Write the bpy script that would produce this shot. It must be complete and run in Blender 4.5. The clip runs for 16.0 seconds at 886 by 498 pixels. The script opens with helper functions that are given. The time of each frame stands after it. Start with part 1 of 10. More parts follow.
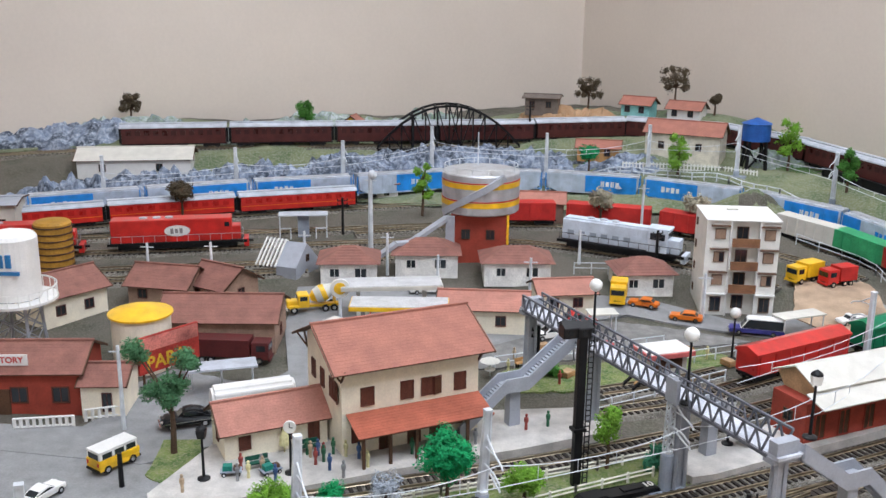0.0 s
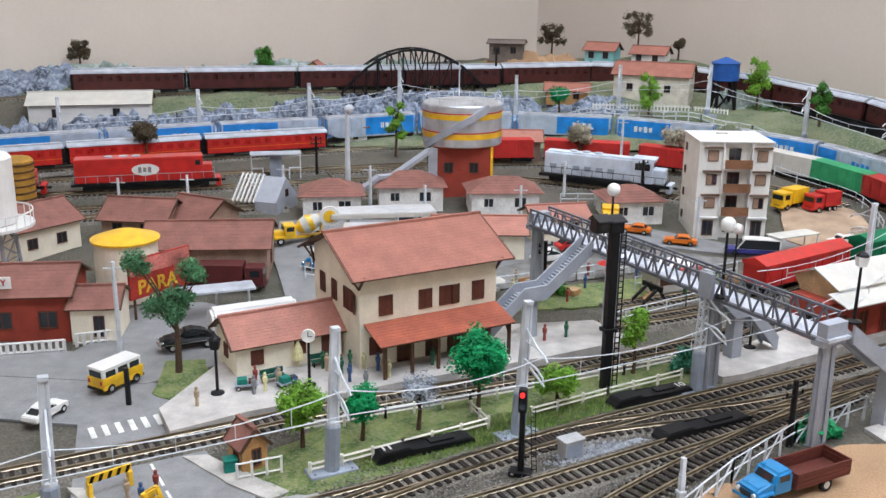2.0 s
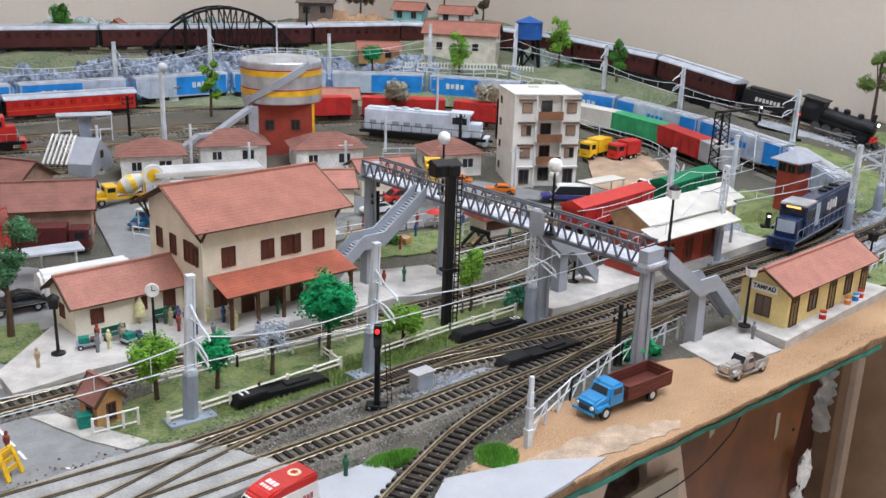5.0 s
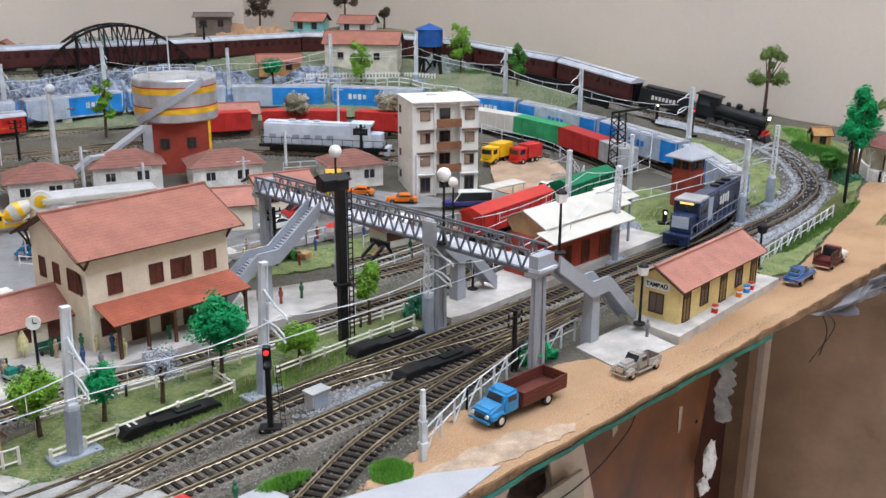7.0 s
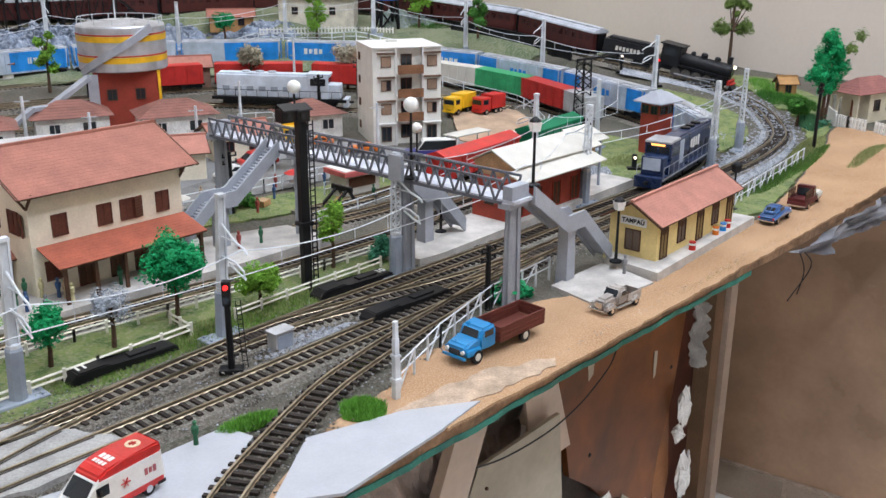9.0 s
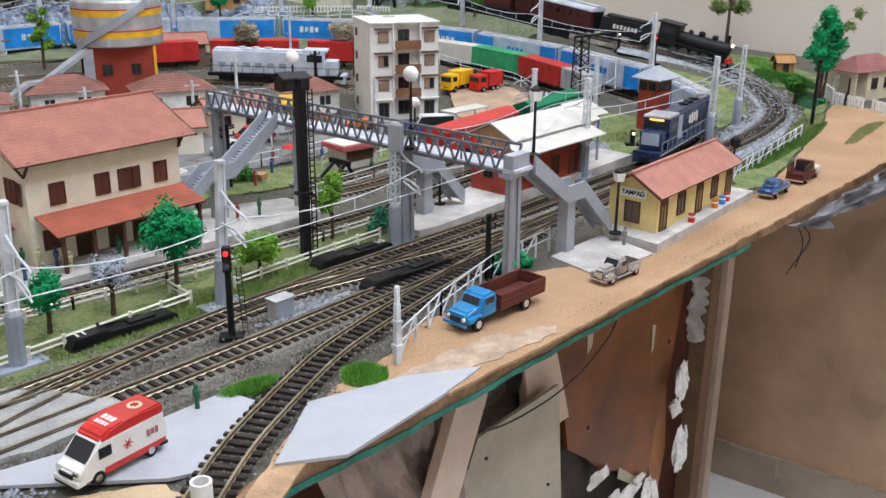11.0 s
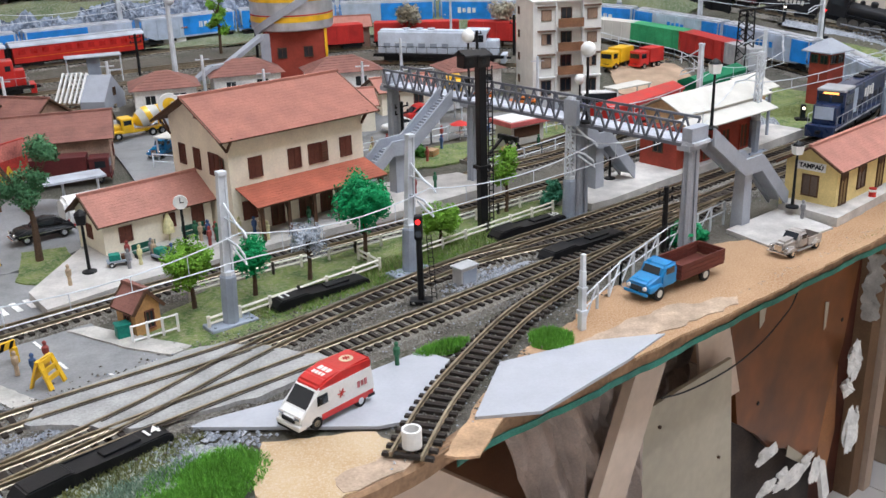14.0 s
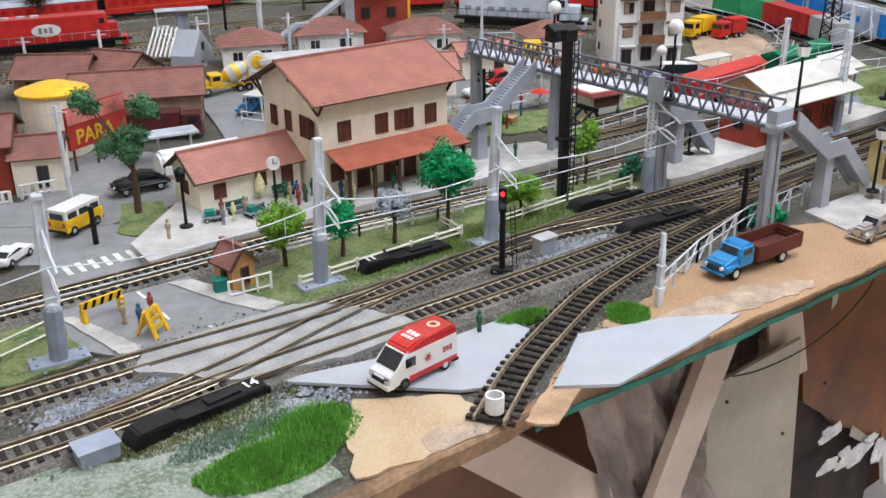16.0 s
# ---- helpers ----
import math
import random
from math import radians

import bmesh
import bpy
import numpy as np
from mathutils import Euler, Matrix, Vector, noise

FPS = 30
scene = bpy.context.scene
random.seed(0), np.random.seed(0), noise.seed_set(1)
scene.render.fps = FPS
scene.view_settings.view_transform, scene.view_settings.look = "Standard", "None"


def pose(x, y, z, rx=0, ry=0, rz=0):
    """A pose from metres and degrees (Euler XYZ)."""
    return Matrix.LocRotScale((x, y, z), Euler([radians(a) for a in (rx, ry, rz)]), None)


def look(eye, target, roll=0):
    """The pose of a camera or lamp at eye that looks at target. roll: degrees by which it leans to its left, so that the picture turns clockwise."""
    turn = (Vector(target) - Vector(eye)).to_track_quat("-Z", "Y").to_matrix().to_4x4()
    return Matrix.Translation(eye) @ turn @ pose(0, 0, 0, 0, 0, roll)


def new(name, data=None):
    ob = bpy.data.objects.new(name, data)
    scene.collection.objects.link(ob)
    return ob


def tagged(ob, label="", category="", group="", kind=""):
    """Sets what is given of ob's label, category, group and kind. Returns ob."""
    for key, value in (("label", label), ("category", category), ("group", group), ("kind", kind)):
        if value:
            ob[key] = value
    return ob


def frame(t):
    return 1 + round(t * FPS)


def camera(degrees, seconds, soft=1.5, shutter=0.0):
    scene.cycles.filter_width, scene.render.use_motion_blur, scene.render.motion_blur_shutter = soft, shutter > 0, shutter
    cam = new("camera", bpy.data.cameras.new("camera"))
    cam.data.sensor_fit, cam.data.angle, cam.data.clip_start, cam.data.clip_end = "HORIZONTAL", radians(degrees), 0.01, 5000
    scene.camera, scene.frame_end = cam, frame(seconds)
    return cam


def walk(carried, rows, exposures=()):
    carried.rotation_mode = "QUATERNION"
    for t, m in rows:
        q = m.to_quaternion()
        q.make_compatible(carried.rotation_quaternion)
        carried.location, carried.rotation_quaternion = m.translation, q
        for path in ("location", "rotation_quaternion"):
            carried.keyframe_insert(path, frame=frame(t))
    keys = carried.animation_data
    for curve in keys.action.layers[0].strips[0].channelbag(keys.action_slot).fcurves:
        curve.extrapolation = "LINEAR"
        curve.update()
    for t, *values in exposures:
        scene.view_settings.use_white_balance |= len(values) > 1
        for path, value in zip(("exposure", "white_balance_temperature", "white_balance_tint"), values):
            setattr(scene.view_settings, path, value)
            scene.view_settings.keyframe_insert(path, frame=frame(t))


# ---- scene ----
cam = camera(49.4, 16.0)
CM = 0.01
# seconds, eye in cm, a point ahead in cm, roll
PATH = [
    (0, (4.81, 52.99, 40.99), (-1.79, 168.67, 9.73), 0.70),
    (0.5, (3.85, 52.00, 39.31), (3.37, 167.98, 8.53), 0.80),
    (1, (2.26, 52.64, 37.36), (7.30, 168.44, 6.22), 1.30),
    (1.5, (-0.48, 53.30, 35.52), (2.88, 168.92, 3.60), 1.20),
    (2, (-2.81, 54.51, 33.25), (-0.71, 169.82, 0.01), 0.70),
    (2.5, (-4.02, 54.08, 31.57), (-0.12, 167.48, -7.42), 0.20),
    (3, (-4.66, 53.68, 31.45), (5.31, 166.06, -9.47), 0.20),
    (3.5, (-5.47, 53.12, 31.86), (11.26, 164.90, -8.52), 0.80),
    (4, (-6.64, 52.16, 31.91), (13.16, 163.82, -7.33), 1.70),
    (4.5, (-6.78, 52.30, 31.80), (16.14, 163.72, -6.30), 1.60),
    (5, (-6.28, 52.11, 32.20), (19.95, 163.35, -4.46), 1.90),
    (5.2, (-5.90, 51.99, 32.49), (21.46, 163.18, -3.39), 1.90),
    (7.3, (-3.44, 52.01, 32.62), (32.20, 160.79, -3.38), 0.20),
    (7.5, (-3.48, 52.33, 32.03), (32.10, 160.99, -4.45), 0.10),
    (8, (-3.28, 53.12, 30.26), (33.14, 161.48, -6.28), -0.10),
    (8.5, (-3.07, 54.44, 29.10), (35.15, 161.72, -8.64), -0.00),
    (9, (-3.52, 55.05, 28.17), (36.56, 161.43, -10.29), 0.30),
    (11.3, (-4.10, 55.01, 26.26), (36.64, 160.43, -14.06), 0.50),
    (11.5, (-4.15, 55.30, 25.83), (35.81, 160.84, -14.97), -0.20),
    (12, (-4.69, 55.51, 25.66), (32.75, 161.59, -16.10), -0.70),
    (12.5, (-5.71, 55.73, 25.61), (30.29, 162.17, -16.57), -0.90),
    (13, (-6.90, 54.68, 26.27), (24.90, 162.44, -15.97), -1.50),
    (13.5, (-7.47, 53.87, 26.70), (18.51, 163.25, -15.30), -1.90),
    (14, (-7.85, 53.49, 26.92), (16.33, 163.29, -15.02), -1.90),
    (14.5, (-8.43, 53.31, 26.86), (14.85, 163.05, -15.75), -1.70),
    (15, (-8.84, 52.82, 27.36), (13.06, 162.32, -16.56), -1.50),
    (15.5, (-9.25, 52.10, 28.09), (10.97, 161.12, -17.75), -1.10),
    (16, (-9.74, 51.98, 28.82), (6.58, 161.12, -18.22), -0.80),
]
walk(cam, [(t, look(Vector(eye) * CM, Vector(aim) * CM, roll)) for t, eye, aim, roll in PATH])
# == end of path ==

# ---- light ----
world = bpy.data.worlds.new("room_air")
world.use_nodes = True
world.node_tree.nodes["Background"].inputs[0].default_value = (1.0, 0.97, 0.95, 1)
world.node_tree.nodes["Background"].inputs[1].default_value = 0.085
scene.world = world
EXPOSURE = -0.10
scene.view_settings.exposure = EXPOSURE

TURN = 29.0  # the main tracks' direction, degrees from x
UX, UY = math.cos(radians(TURN)), math.sin(radians(TURN))
ORIGIN = (0.0, 95.0)


def ab(a, b):
    """Layout coordinates (a along the front edge, b away from it) to x, y in cm."""
    return ORIGIN[0] + a * UX - b * UY, ORIGIN[1] + a * UY + b * UX


def to_ab(x, y):
    dx, dy = x - ORIGIN[0], y - ORIGIN[1]
    return dx * UX + dy * UY, -dx * UY + dy * UX


# ---- materials ----
MATS = {}


def paint(name, color, rough=0.6, metal=0.0, grain=60.0, vary=0.18, stain=6.0, stain_amount=0.2, bump=0.15, per_object=0.0, gloss_vary=0.15, coat=0.0):
    """A worn, grainy surface: fine grain and broad stains in colour and roughness, with fine relief. Scales are per metre times ten."""
    if name in MATS:
        return MATS[name]
    m = bpy.data.materials.new(name)
    m.use_nodes = True
    nt = m.node_tree
    n, l = nt.nodes, nt.links
    bsdf = n["Principled BSDF"]
    geo = n.new("ShaderNodeNewGeometry")
    fine = n.new("ShaderNodeTexNoise")
    fine.inputs["Scale"].default_value = grain * 10
    fine.inputs["Detail"].default_value = 6
    broad = n.new("ShaderNodeTexNoise")
    broad.inputs["Scale"].default_value = stain * 10
    broad.inputs["Detail"].default_value = 4
    l.new(geo.outputs["Position"], fine.inputs["Vector"])
    l.new(geo.outputs["Position"], broad.inputs["Vector"])
    hsv = n.new("ShaderNodeHueSaturation")
    hsv.inputs["Color"].default_value = (*color, 1)
    f1 = n.new("ShaderNodeMapRange")
    f1.inputs["From Min"].default_value, f1.inputs["From Max"].default_value = 0.3, 0.7
    f1.inputs["To Min"].default_value, f1.inputs["To Max"].default_value = 1 - vary, 1 + vary
    l.new(fine.outputs["Fac"], f1.inputs["Value"])
    f2 = n.new("ShaderNodeMapRange")
    f2.inputs["From Min"].default_value, f2.inputs["From Max"].default_value = 0.3, 0.7
    f2.inputs["To Min"].default_value, f2.inputs["To Max"].default_value = 1 - stain_amount, 1 + stain_amount
    l.new(broad.outputs["Fac"], f2.inputs["Value"])
    mul = n.new("ShaderNodeMath")
    mul.operation = "MULTIPLY"
    l.new(f1.outputs["Result"], mul.inputs[0])
    l.new(f2.outputs["Result"], mul.inputs[1])
    last = mul.outputs[0]
    if per_object:
        info = n.new("ShaderNodeObjectInfo")
        f3 = n.new("ShaderNodeMapRange")
        f3.inputs["To Min"].default_value, f3.inputs["To Max"].default_value = 1 - per_object, 1 + per_object
        l.new(info.outputs["Random"], f3.inputs["Value"])
        mul2 = n.new("ShaderNodeMath")
        mul2.operation = "MULTIPLY"
        l.new(last, mul2.inputs[0])
        l.new(f3.outputs["Result"], mul2.inputs[1])
        last = mul2.outputs[0]
    l.new(last, hsv.inputs["Value"])
    l.new(hsv.outputs["Color"], bsdf.inputs["Base Color"])
    r = n.new("ShaderNodeMapRange")
    r.inputs["To Min"].default_value, r.inputs["To Max"].default_value = max(0.05, rough - gloss_vary), min(1, rough + gloss_vary)
    l.new(broad.outputs["Fac"], r.inputs["Value"])
    l.new(r.outputs["Result"], bsdf.inputs["Roughness"])
    bsdf.inputs["Metallic"].default_value = metal
    bsdf.inputs["Coat Weight"].default_value = coat
    bsdf.inputs["Specular IOR Level"].default_value = 0.5 if coat or metal else 0.28
    b = n.new("ShaderNodeBump")
    b.inputs["Strength"].default_value = bump
    b.inputs["Distance"].default_value = 0.0006
    l.new(fine.outputs["Fac"], b.inputs["Height"])
    l.new(b.outputs["Normal"], bsdf.inputs["Normal"])
    MATS[name] = m
    return m


def glow(name, color, strength):
    m = bpy.data.materials.new(name)
    m.use_nodes = True
    bsdf = m.node_tree.nodes["Principled BSDF"]
    bsdf.inputs["Base Color"].default_value = (*color, 1)
    bsdf.inputs["Emission Color"].default_value = (*color, 1)
    bsdf.inputs["Emission Strength"].default_value = strength
    MATS[name] = m
    return m


def blend3(name, c0, c1, c2, scale, rough=0.9, bump=0.6, grain=45.0, lo=0.42, hi=0.6, dist=0.002):
    """Three colours mixed by patches of noise, for soils, grass and gravel."""
    m = bpy.data.materials.new(name)
    m.use_nodes = True
    n, l = m.node_tree.nodes, m.node_tree.links
    bsdf = n["Principled BSDF"]
    geo = n.new("ShaderNodeNewGeometry")
    broad, fine = n.new("ShaderNodeTexNoise"), n.new("ShaderNodeTexNoise")
    broad.inputs["Scale"].default_value, broad.inputs["Detail"].default_value = scale * 10, 5
    fine.inputs["Scale"].default_value, fine.inputs["Detail"].default_value = grain * 10, 8
    fine.inputs["Roughness"].default_value = 0.7
    l.new(geo.outputs["Position"], broad.inputs["Vector"])
    l.new(geo.outputs["Position"], fine.inputs["Vector"])
    ramp = n.new("ShaderNodeValToRGB")
    e = ramp.color_ramp.elements
    e[0].position, e[0].color = lo, (*c0, 1)
    e[1].position, e[1].color = hi, (*c1, 1)
    l.new(broad.outputs["Fac"], ramp.inputs["Fac"])
    mix = n.new("ShaderNodeMix")
    mix.data_type = "RGBA"
    mr = n.new("ShaderNodeMapRange")
    mr.inputs["From Min"].default_value, mr.inputs["From Max"].default_value = 0.45, 0.68
    l.new(fine.outputs["Fac"], mr.inputs["Value"])
    l.new(mr.outputs["Result"], mix.inputs["Factor"])
    l.new(ramp.outputs["Color"], mix.inputs["A"])
    mix.inputs["B"].default_value = (*c2, 1)
    l.new(mix.outputs["Result"], bsdf.inputs["Base Color"])
    bsdf.inputs["Roughness"].default_value = rough
    b = n.new("ShaderNodeBump")
    b.inputs["Strength"].default_value, b.inputs["Distance"].default_value = bump, dist
    l.new(fine.outputs["Fac"], b.inputs["Height"])
    l.new(b.outputs["Normal"], bsdf.inputs["Normal"])
    MATS[name] = m
    return m


def glass(name, color=(0.02, 0.025, 0.03), rough=0.08):
    m = bpy.data.materials.new(name)
    m.use_nodes = True
    bsdf = m.node_tree.nodes["Principled BSDF"]
    bsdf.inputs["Base Color"].default_value = (*color, 1)
    bsdf.inputs["Roughness"].default_value = rough
    bsdf.inputs["Specular IOR Level"].default_value = 0.7
    MATS[name] = m
    return m


cream = paint("cream_wall", (0.84, 0.77, 0.62), 0.75, stain_amount=0.08, vary=0.06)
terracotta = paint("terracotta_roof", (0.36, 0.150, 0.110), 0.75, vary=0.12, stain_amount=0.14)
terracotta_pink = paint("faded_terracotta", (0.42, 0.19, 0.145), 0.75, vary=0.12, stain_amount=0.14)
brown_roof = paint("brown_red_roof", (0.25, 0.112, 0.088), 0.75, vary=0.12)
awning_red = paint("awning_tiles", (0.40, 0.115, 0.070), 0.7, vary=0.12)
shutter = paint("brown_shutter", (0.13, 0.045, 0.03), 0.6)
dark_wood = paint("dark_wood", (0.09, 0.045, 0.025), 0.7)
concrete = paint("concrete_grey", (0.42, 0.42, 0.42), 0.85, vary=0.08, stain_amount=0.12)
platform_m = paint("platform_concrete", (0.50, 0.475, 0.44), 0.85, vary=0.08, stain_amount=0.2)
asphalt = paint("road_grey", (0.25, 0.25, 0.25), 0.85, vary=0.1, stain_amount=0.15)
card = paint("grey_card", (0.42, 0.43, 0.455), 0.8, vary=0.03, stain_amount=0.05, bump=0.05)
bridge_grey = paint("bridge_grey", (0.36, 0.38, 0.42), 0.65, vary=0.06, stain_amount=0.1)
girder_grey = paint("girder_grey", (0.14, 0.145, 0.165), 0.6, vary=0.08)
mast_grey = paint("mast_grey", (0.30, 0.34, 0.40), 0.6, vary=0.05)
mast_light = paint("mast_white", (0.62, 0.65, 0.68), 0.55, vary=0.05)
black = paint("black_plastic", (0.008, 0.008, 0.009), 0.45, vary=0.2)
steam_black = paint("steam_black", (0.014, 0.014, 0.016), 0.42, vary=0.2)
white = paint("white_paint", (0.76, 0.75, 0.72), 0.5, vary=0.04, stain_amount=0.06)
offwhite = paint("offwhite_sheet", (0.60, 0.58, 0.52), 0.7, vary=0.04, stain_amount=0.08)
fence_white = paint("fence_white", (0.70, 0.68, 0.58), 0.7, vary=0.08)
red = paint("red_paint", (0.55, 0.022, 0.018), 0.35, vary=0.06, coat=0.3)
red_matt = paint("red_matt", (0.50, 0.03, 0.025), 0.6, vary=0.08)
red_brick = paint("red_brick_paint", (0.32, 0.055, 0.035), 0.75, vary=0.12)
maroon = paint("maroon", (0.095, 0.018, 0.018), 0.5, vary=0.12)
coach_brown = paint("coach_brown", (0.075, 0.02, 0.018), 0.42, vary=0.12)
grey_roof = paint("wagon_roof_grey", (0.46, 0.49, 0.54), 0.5, vary=0.08, metal=0.1)
loco_pale = paint("loco_pale", (0.60, 0.66, 0.74), 0.4, vary=0.08, stain_amount=0.15)
silver = paint("silver", (0.55, 0.57, 0.60), 0.35, metal=0.6, vary=0.06)
wagon_blue = paint("wagon_blue", (0.012, 0.24, 0.68), 0.35, vary=0.06, coat=0.2)
wagon_grey = paint("wagon_grey", (0.44, 0.51, 0.61), 0.45, vary=0.06)
loco_navy = paint("loco_navy", (0.012, 0.028, 0.085), 0.3, vary=0.1, coat=0.4)
yellow = paint("yellow_paint", (0.80, 0.47, 0.015), 0.4, vary=0.05, coat=0.2)
yellow_wall = paint("yellow_wall", (0.70, 0.55, 0.24), 0.75, vary=0.08, stain_amount=0.12)
green_cover = paint("green_cover", (0.005, 0.17, 0.075), 0.6, vary=0.06)
orange = paint("orange_paint", (0.75, 0.18, 0.01), 0.35, coat=0.3)
truck_blue = paint("truck_blue", (0.01, 0.21, 0.47), 0.3, vary=0.05, coat=0.3)
pickup_grey = paint("pickup_grey", (0.42, 0.385, 0.35), 0.35, metal=0.3)
tyre = paint("tyre_rubber", (0.015, 0.015, 0.015), 0.8)
chrome = paint("chrome", (0.7, 0.7, 0.7), 0.18, metal=1.0, vary=0.02, bump=0.0)
window_dark = glass("dark_glass")
teal = paint("teal_wall", (0.25, 0.55, 0.55), 0.75)
tank_blue = paint("tank_blue", (0.02, 0.10, 0.36), 0.55)
wood = paint("raw_wood", (0.42, 0.27, 0.15), 0.75, vary=0.15, stain_amount=0.25, grain=25)
hut_wood = paint("hut_wood", (0.45, 0.25, 0.10), 0.7, vary=0.15)
hardboard = paint("hardboard_brown", (0.17, 0.057, 0.015), 0.4, vary=0.08, stain=1.1, stain_amount=0.6, grain=8, bump=0.05)
cream_board = paint("cream_board", (0.40, 0.36, 0.28), 0.6, vary=0.04, stain=1.5, stain_amount=0.12, grain=12)
frame_board = paint("frame_board", (0.56, 0.45, 0.36), 0.65, vary=0.06, stain=1.2, stain_amount=0.12, grain=12)
tape_green = paint("tape_green", (0.03, 0.17, 0.125), 0.5, vary=0.2, stain_amount=0.4)
bark = paint("bark", (0.09, 0.055, 0.035), 0.9, vary=0.25)
leaf_mid = paint("leaf_green", (0.06, 0.20, 0.03), 0.8, vary=0.35, per_object=0.1, grain=90)
leaf_em = paint("leaf_emerald", (0.008, 0.30, 0.10), 0.8, vary=0.35, grain=90)
leaf_light = paint("leaf_light", (0.17, 0.36, 0.035), 0.8, vary=0.35, grain=90)
leaf_dark = paint("leaf_dark", (0.075, 0.20, 0.09), 0.85, vary=0.35, grain=90)
leaf_grey = paint("leaf_grey", (0.36, 0.40, 0.45), 0.85, vary=0.3, grain=90)
leaf_brown = paint("leaf_brown", (0.10, 0.075, 0.045), 0.9, vary=0.35, grain=90)
leaf_pale = paint("leaf_pale", (0.42, 0.38, 0.28), 0.9, vary=0.35, grain=90)
turf = paint("turf", (0.10, 0.205, 0.04), 0.9, vary=0.4, grain=70, bump=0.6)
rail_m = paint("rail_nickel", (0.37, 0.31, 0.22), 0.35, metal=0.9, vary=0.15)
sleeper_m = paint("sleeper_brown", (0.032, 0.024, 0.019), 0.75, per_object=0.3, vary=0.3)
gravel = blend3("gravel", (0.07, 0.06, 0.045), (0.175, 0.155, 0.125), (0.34, 0.32, 0.28), 4, bump=0.9, grain=55)
gravel_blue = blend3("gravel_blue", (0.22, 0.24, 0.27), (0.36, 0.38, 0.42), (0.55, 0.57, 0.60), 6, bump=1.0, grain=40)
rock_blue = blend3("blue_grey_rock", (0.045, 0.06, 0.085), (0.22, 0.27, 0.36), (0.52, 0.58, 0.68), 2.6, bump=0.8, grain=11, dist=0.004)
rock_m = blend3("plaster_rock", (0.20, 0.24, 0.25), (0.52, 0.57, 0.60), (0.20, 0.30, 0.12), 2.2, bump=0.7, grain=18, dist=0.004)
dirt = blend3("dirt", (0.30, 0.155, 0.07), (0.45, 0.27, 0.145), (0.53, 0.38, 0.24), 1.1, bump=0.22, grain=75, lo=0.36, hi=0.7)
figure_mats = [paint("figure_tan", (0.40, 0.30, 0.20)), paint("figure_blue", (0.05, 0.10, 0.22)), paint("figure_red", (0.30, 0.06, 0.05)),
               paint("figure_green", (0.03, 0.12, 0.06)), paint("figure_grey", (0.22, 0.22, 0.23)), paint("figure_pale", (0.6, 0.55, 0.3))]


# ---- mesh helpers, in cm ----
def sweep(bm, pts, r, n=6):
    """One continuous round tube along a line of points."""
    pts = [Vector(p) for p in pts]
    rings = []
    for i, c in enumerate(pts):
        d = (pts[min(i + 1, len(pts) - 1)] - pts[max(i - 1, 0)]).normalized()
        u = d.cross(Vector((0, 0, 1)) if abs(d.z) < 0.9 else Vector((1, 0, 0))).normalized()
        w = d.cross(u)
        rings.append([bm.verts.new(c + (u * math.cos(2 * math.pi * k / n) + w * math.sin(2 * math.pi * k / n)) * r) for k in range(n)])
    for a, b in zip(rings, rings[1:]):
        for k in range(n):
            bm.faces.new((a[k], a[(k + 1) % n], b[(k + 1) % n], b[k]))
    bm.faces.new(rings[0][::-1])
    bm.faces.new(rings[-1])
    bmesh.ops.recalc_face_normals(bm, faces=bm.faces[:])


def inside(poly, x, y):
    ok = False
    for (x0, y0), (x1, y1) in zip(poly, poly[1:] + poly[:1]):
        if (y0 > y) != (y1 > y) and x < (x1 - x0) * (y - y0) / (y1 - y0) + x0:
            ok = not ok
    return ok


def part(name, bm, material, parent, label="", kind="", smooth=False):
    me = bpy.data.meshes.new(name)
    bm.normal_update()
    bm.to_mesh(me)
    bm.free()
    me.transform(Matrix.Scale(CM, 4))
    if smooth:
        for p in me.polygons:
            p.use_smooth = True
    me.materials.append(material)
    ob = new(name, me)
    if parent:
        ob.parent = parent
    if label or kind:
        tagged(ob, label, kind=kind)
    return ob


def mesh_part(name, verts, faces, material, parent, label="", kind=""):
    me = bpy.data.meshes.new(name)
    me.from_pydata([(x * CM, y * CM, z * CM) for x, y, z in verts], [], faces)
    me.materials.append(material)
    ob = new(name, me)
    if parent:
        ob.parent = parent
    if label or kind:
        tagged(ob, label, kind=kind)
    return ob


def thing(name, x, y, z=0.0, rot=0.0, label="", category="", group="", kind=""):
    ob = new(name)
    ob.empty_display_size = 0.02
    ob.matrix_basis = pose(x * CM, y * CM, z * CM, 0, 0, rot)
    return tagged(ob, label, category, group, kind)


def bm_new():
    return bmesh.new()


def box(bm, x0, x1, y0, y1, z0, z1, bevel=0.0, taper=0.0):
    """An axis-aligned box; taper narrows its top on all sides."""
    t = taper
    v = [bm.verts.new(p) for p in ((x0, y0, z0), (x1, y0, z0), (x1, y1, z0), (x0, y1, z0),
                                   (x0 + t, y0 + t, z1), (x1 - t, y0 + t, z1), (x1 - t, y1 - t, z1), (x0 + t, y1 - t, z1))]
    fs = [bm.faces.new([v[i] for i in f]) for f in ((3, 2, 1, 0), (4, 5, 6, 7), (0, 1, 5, 4), (1, 2, 6, 5), (2, 3, 7, 6), (3, 0, 4, 7))]
    if bevel:
        es = {e for f in fs for e in f.edges}
        bmesh.ops.bevel(bm, geom=list(es), offset=bevel, segments=2, affect="EDGES", profile=0.6)
    return bm


def boxes(*specs, bevel=0.0):
    bm = bm_new()
    for s in specs:
        box(bm, *s, bevel=bevel)
    return bm


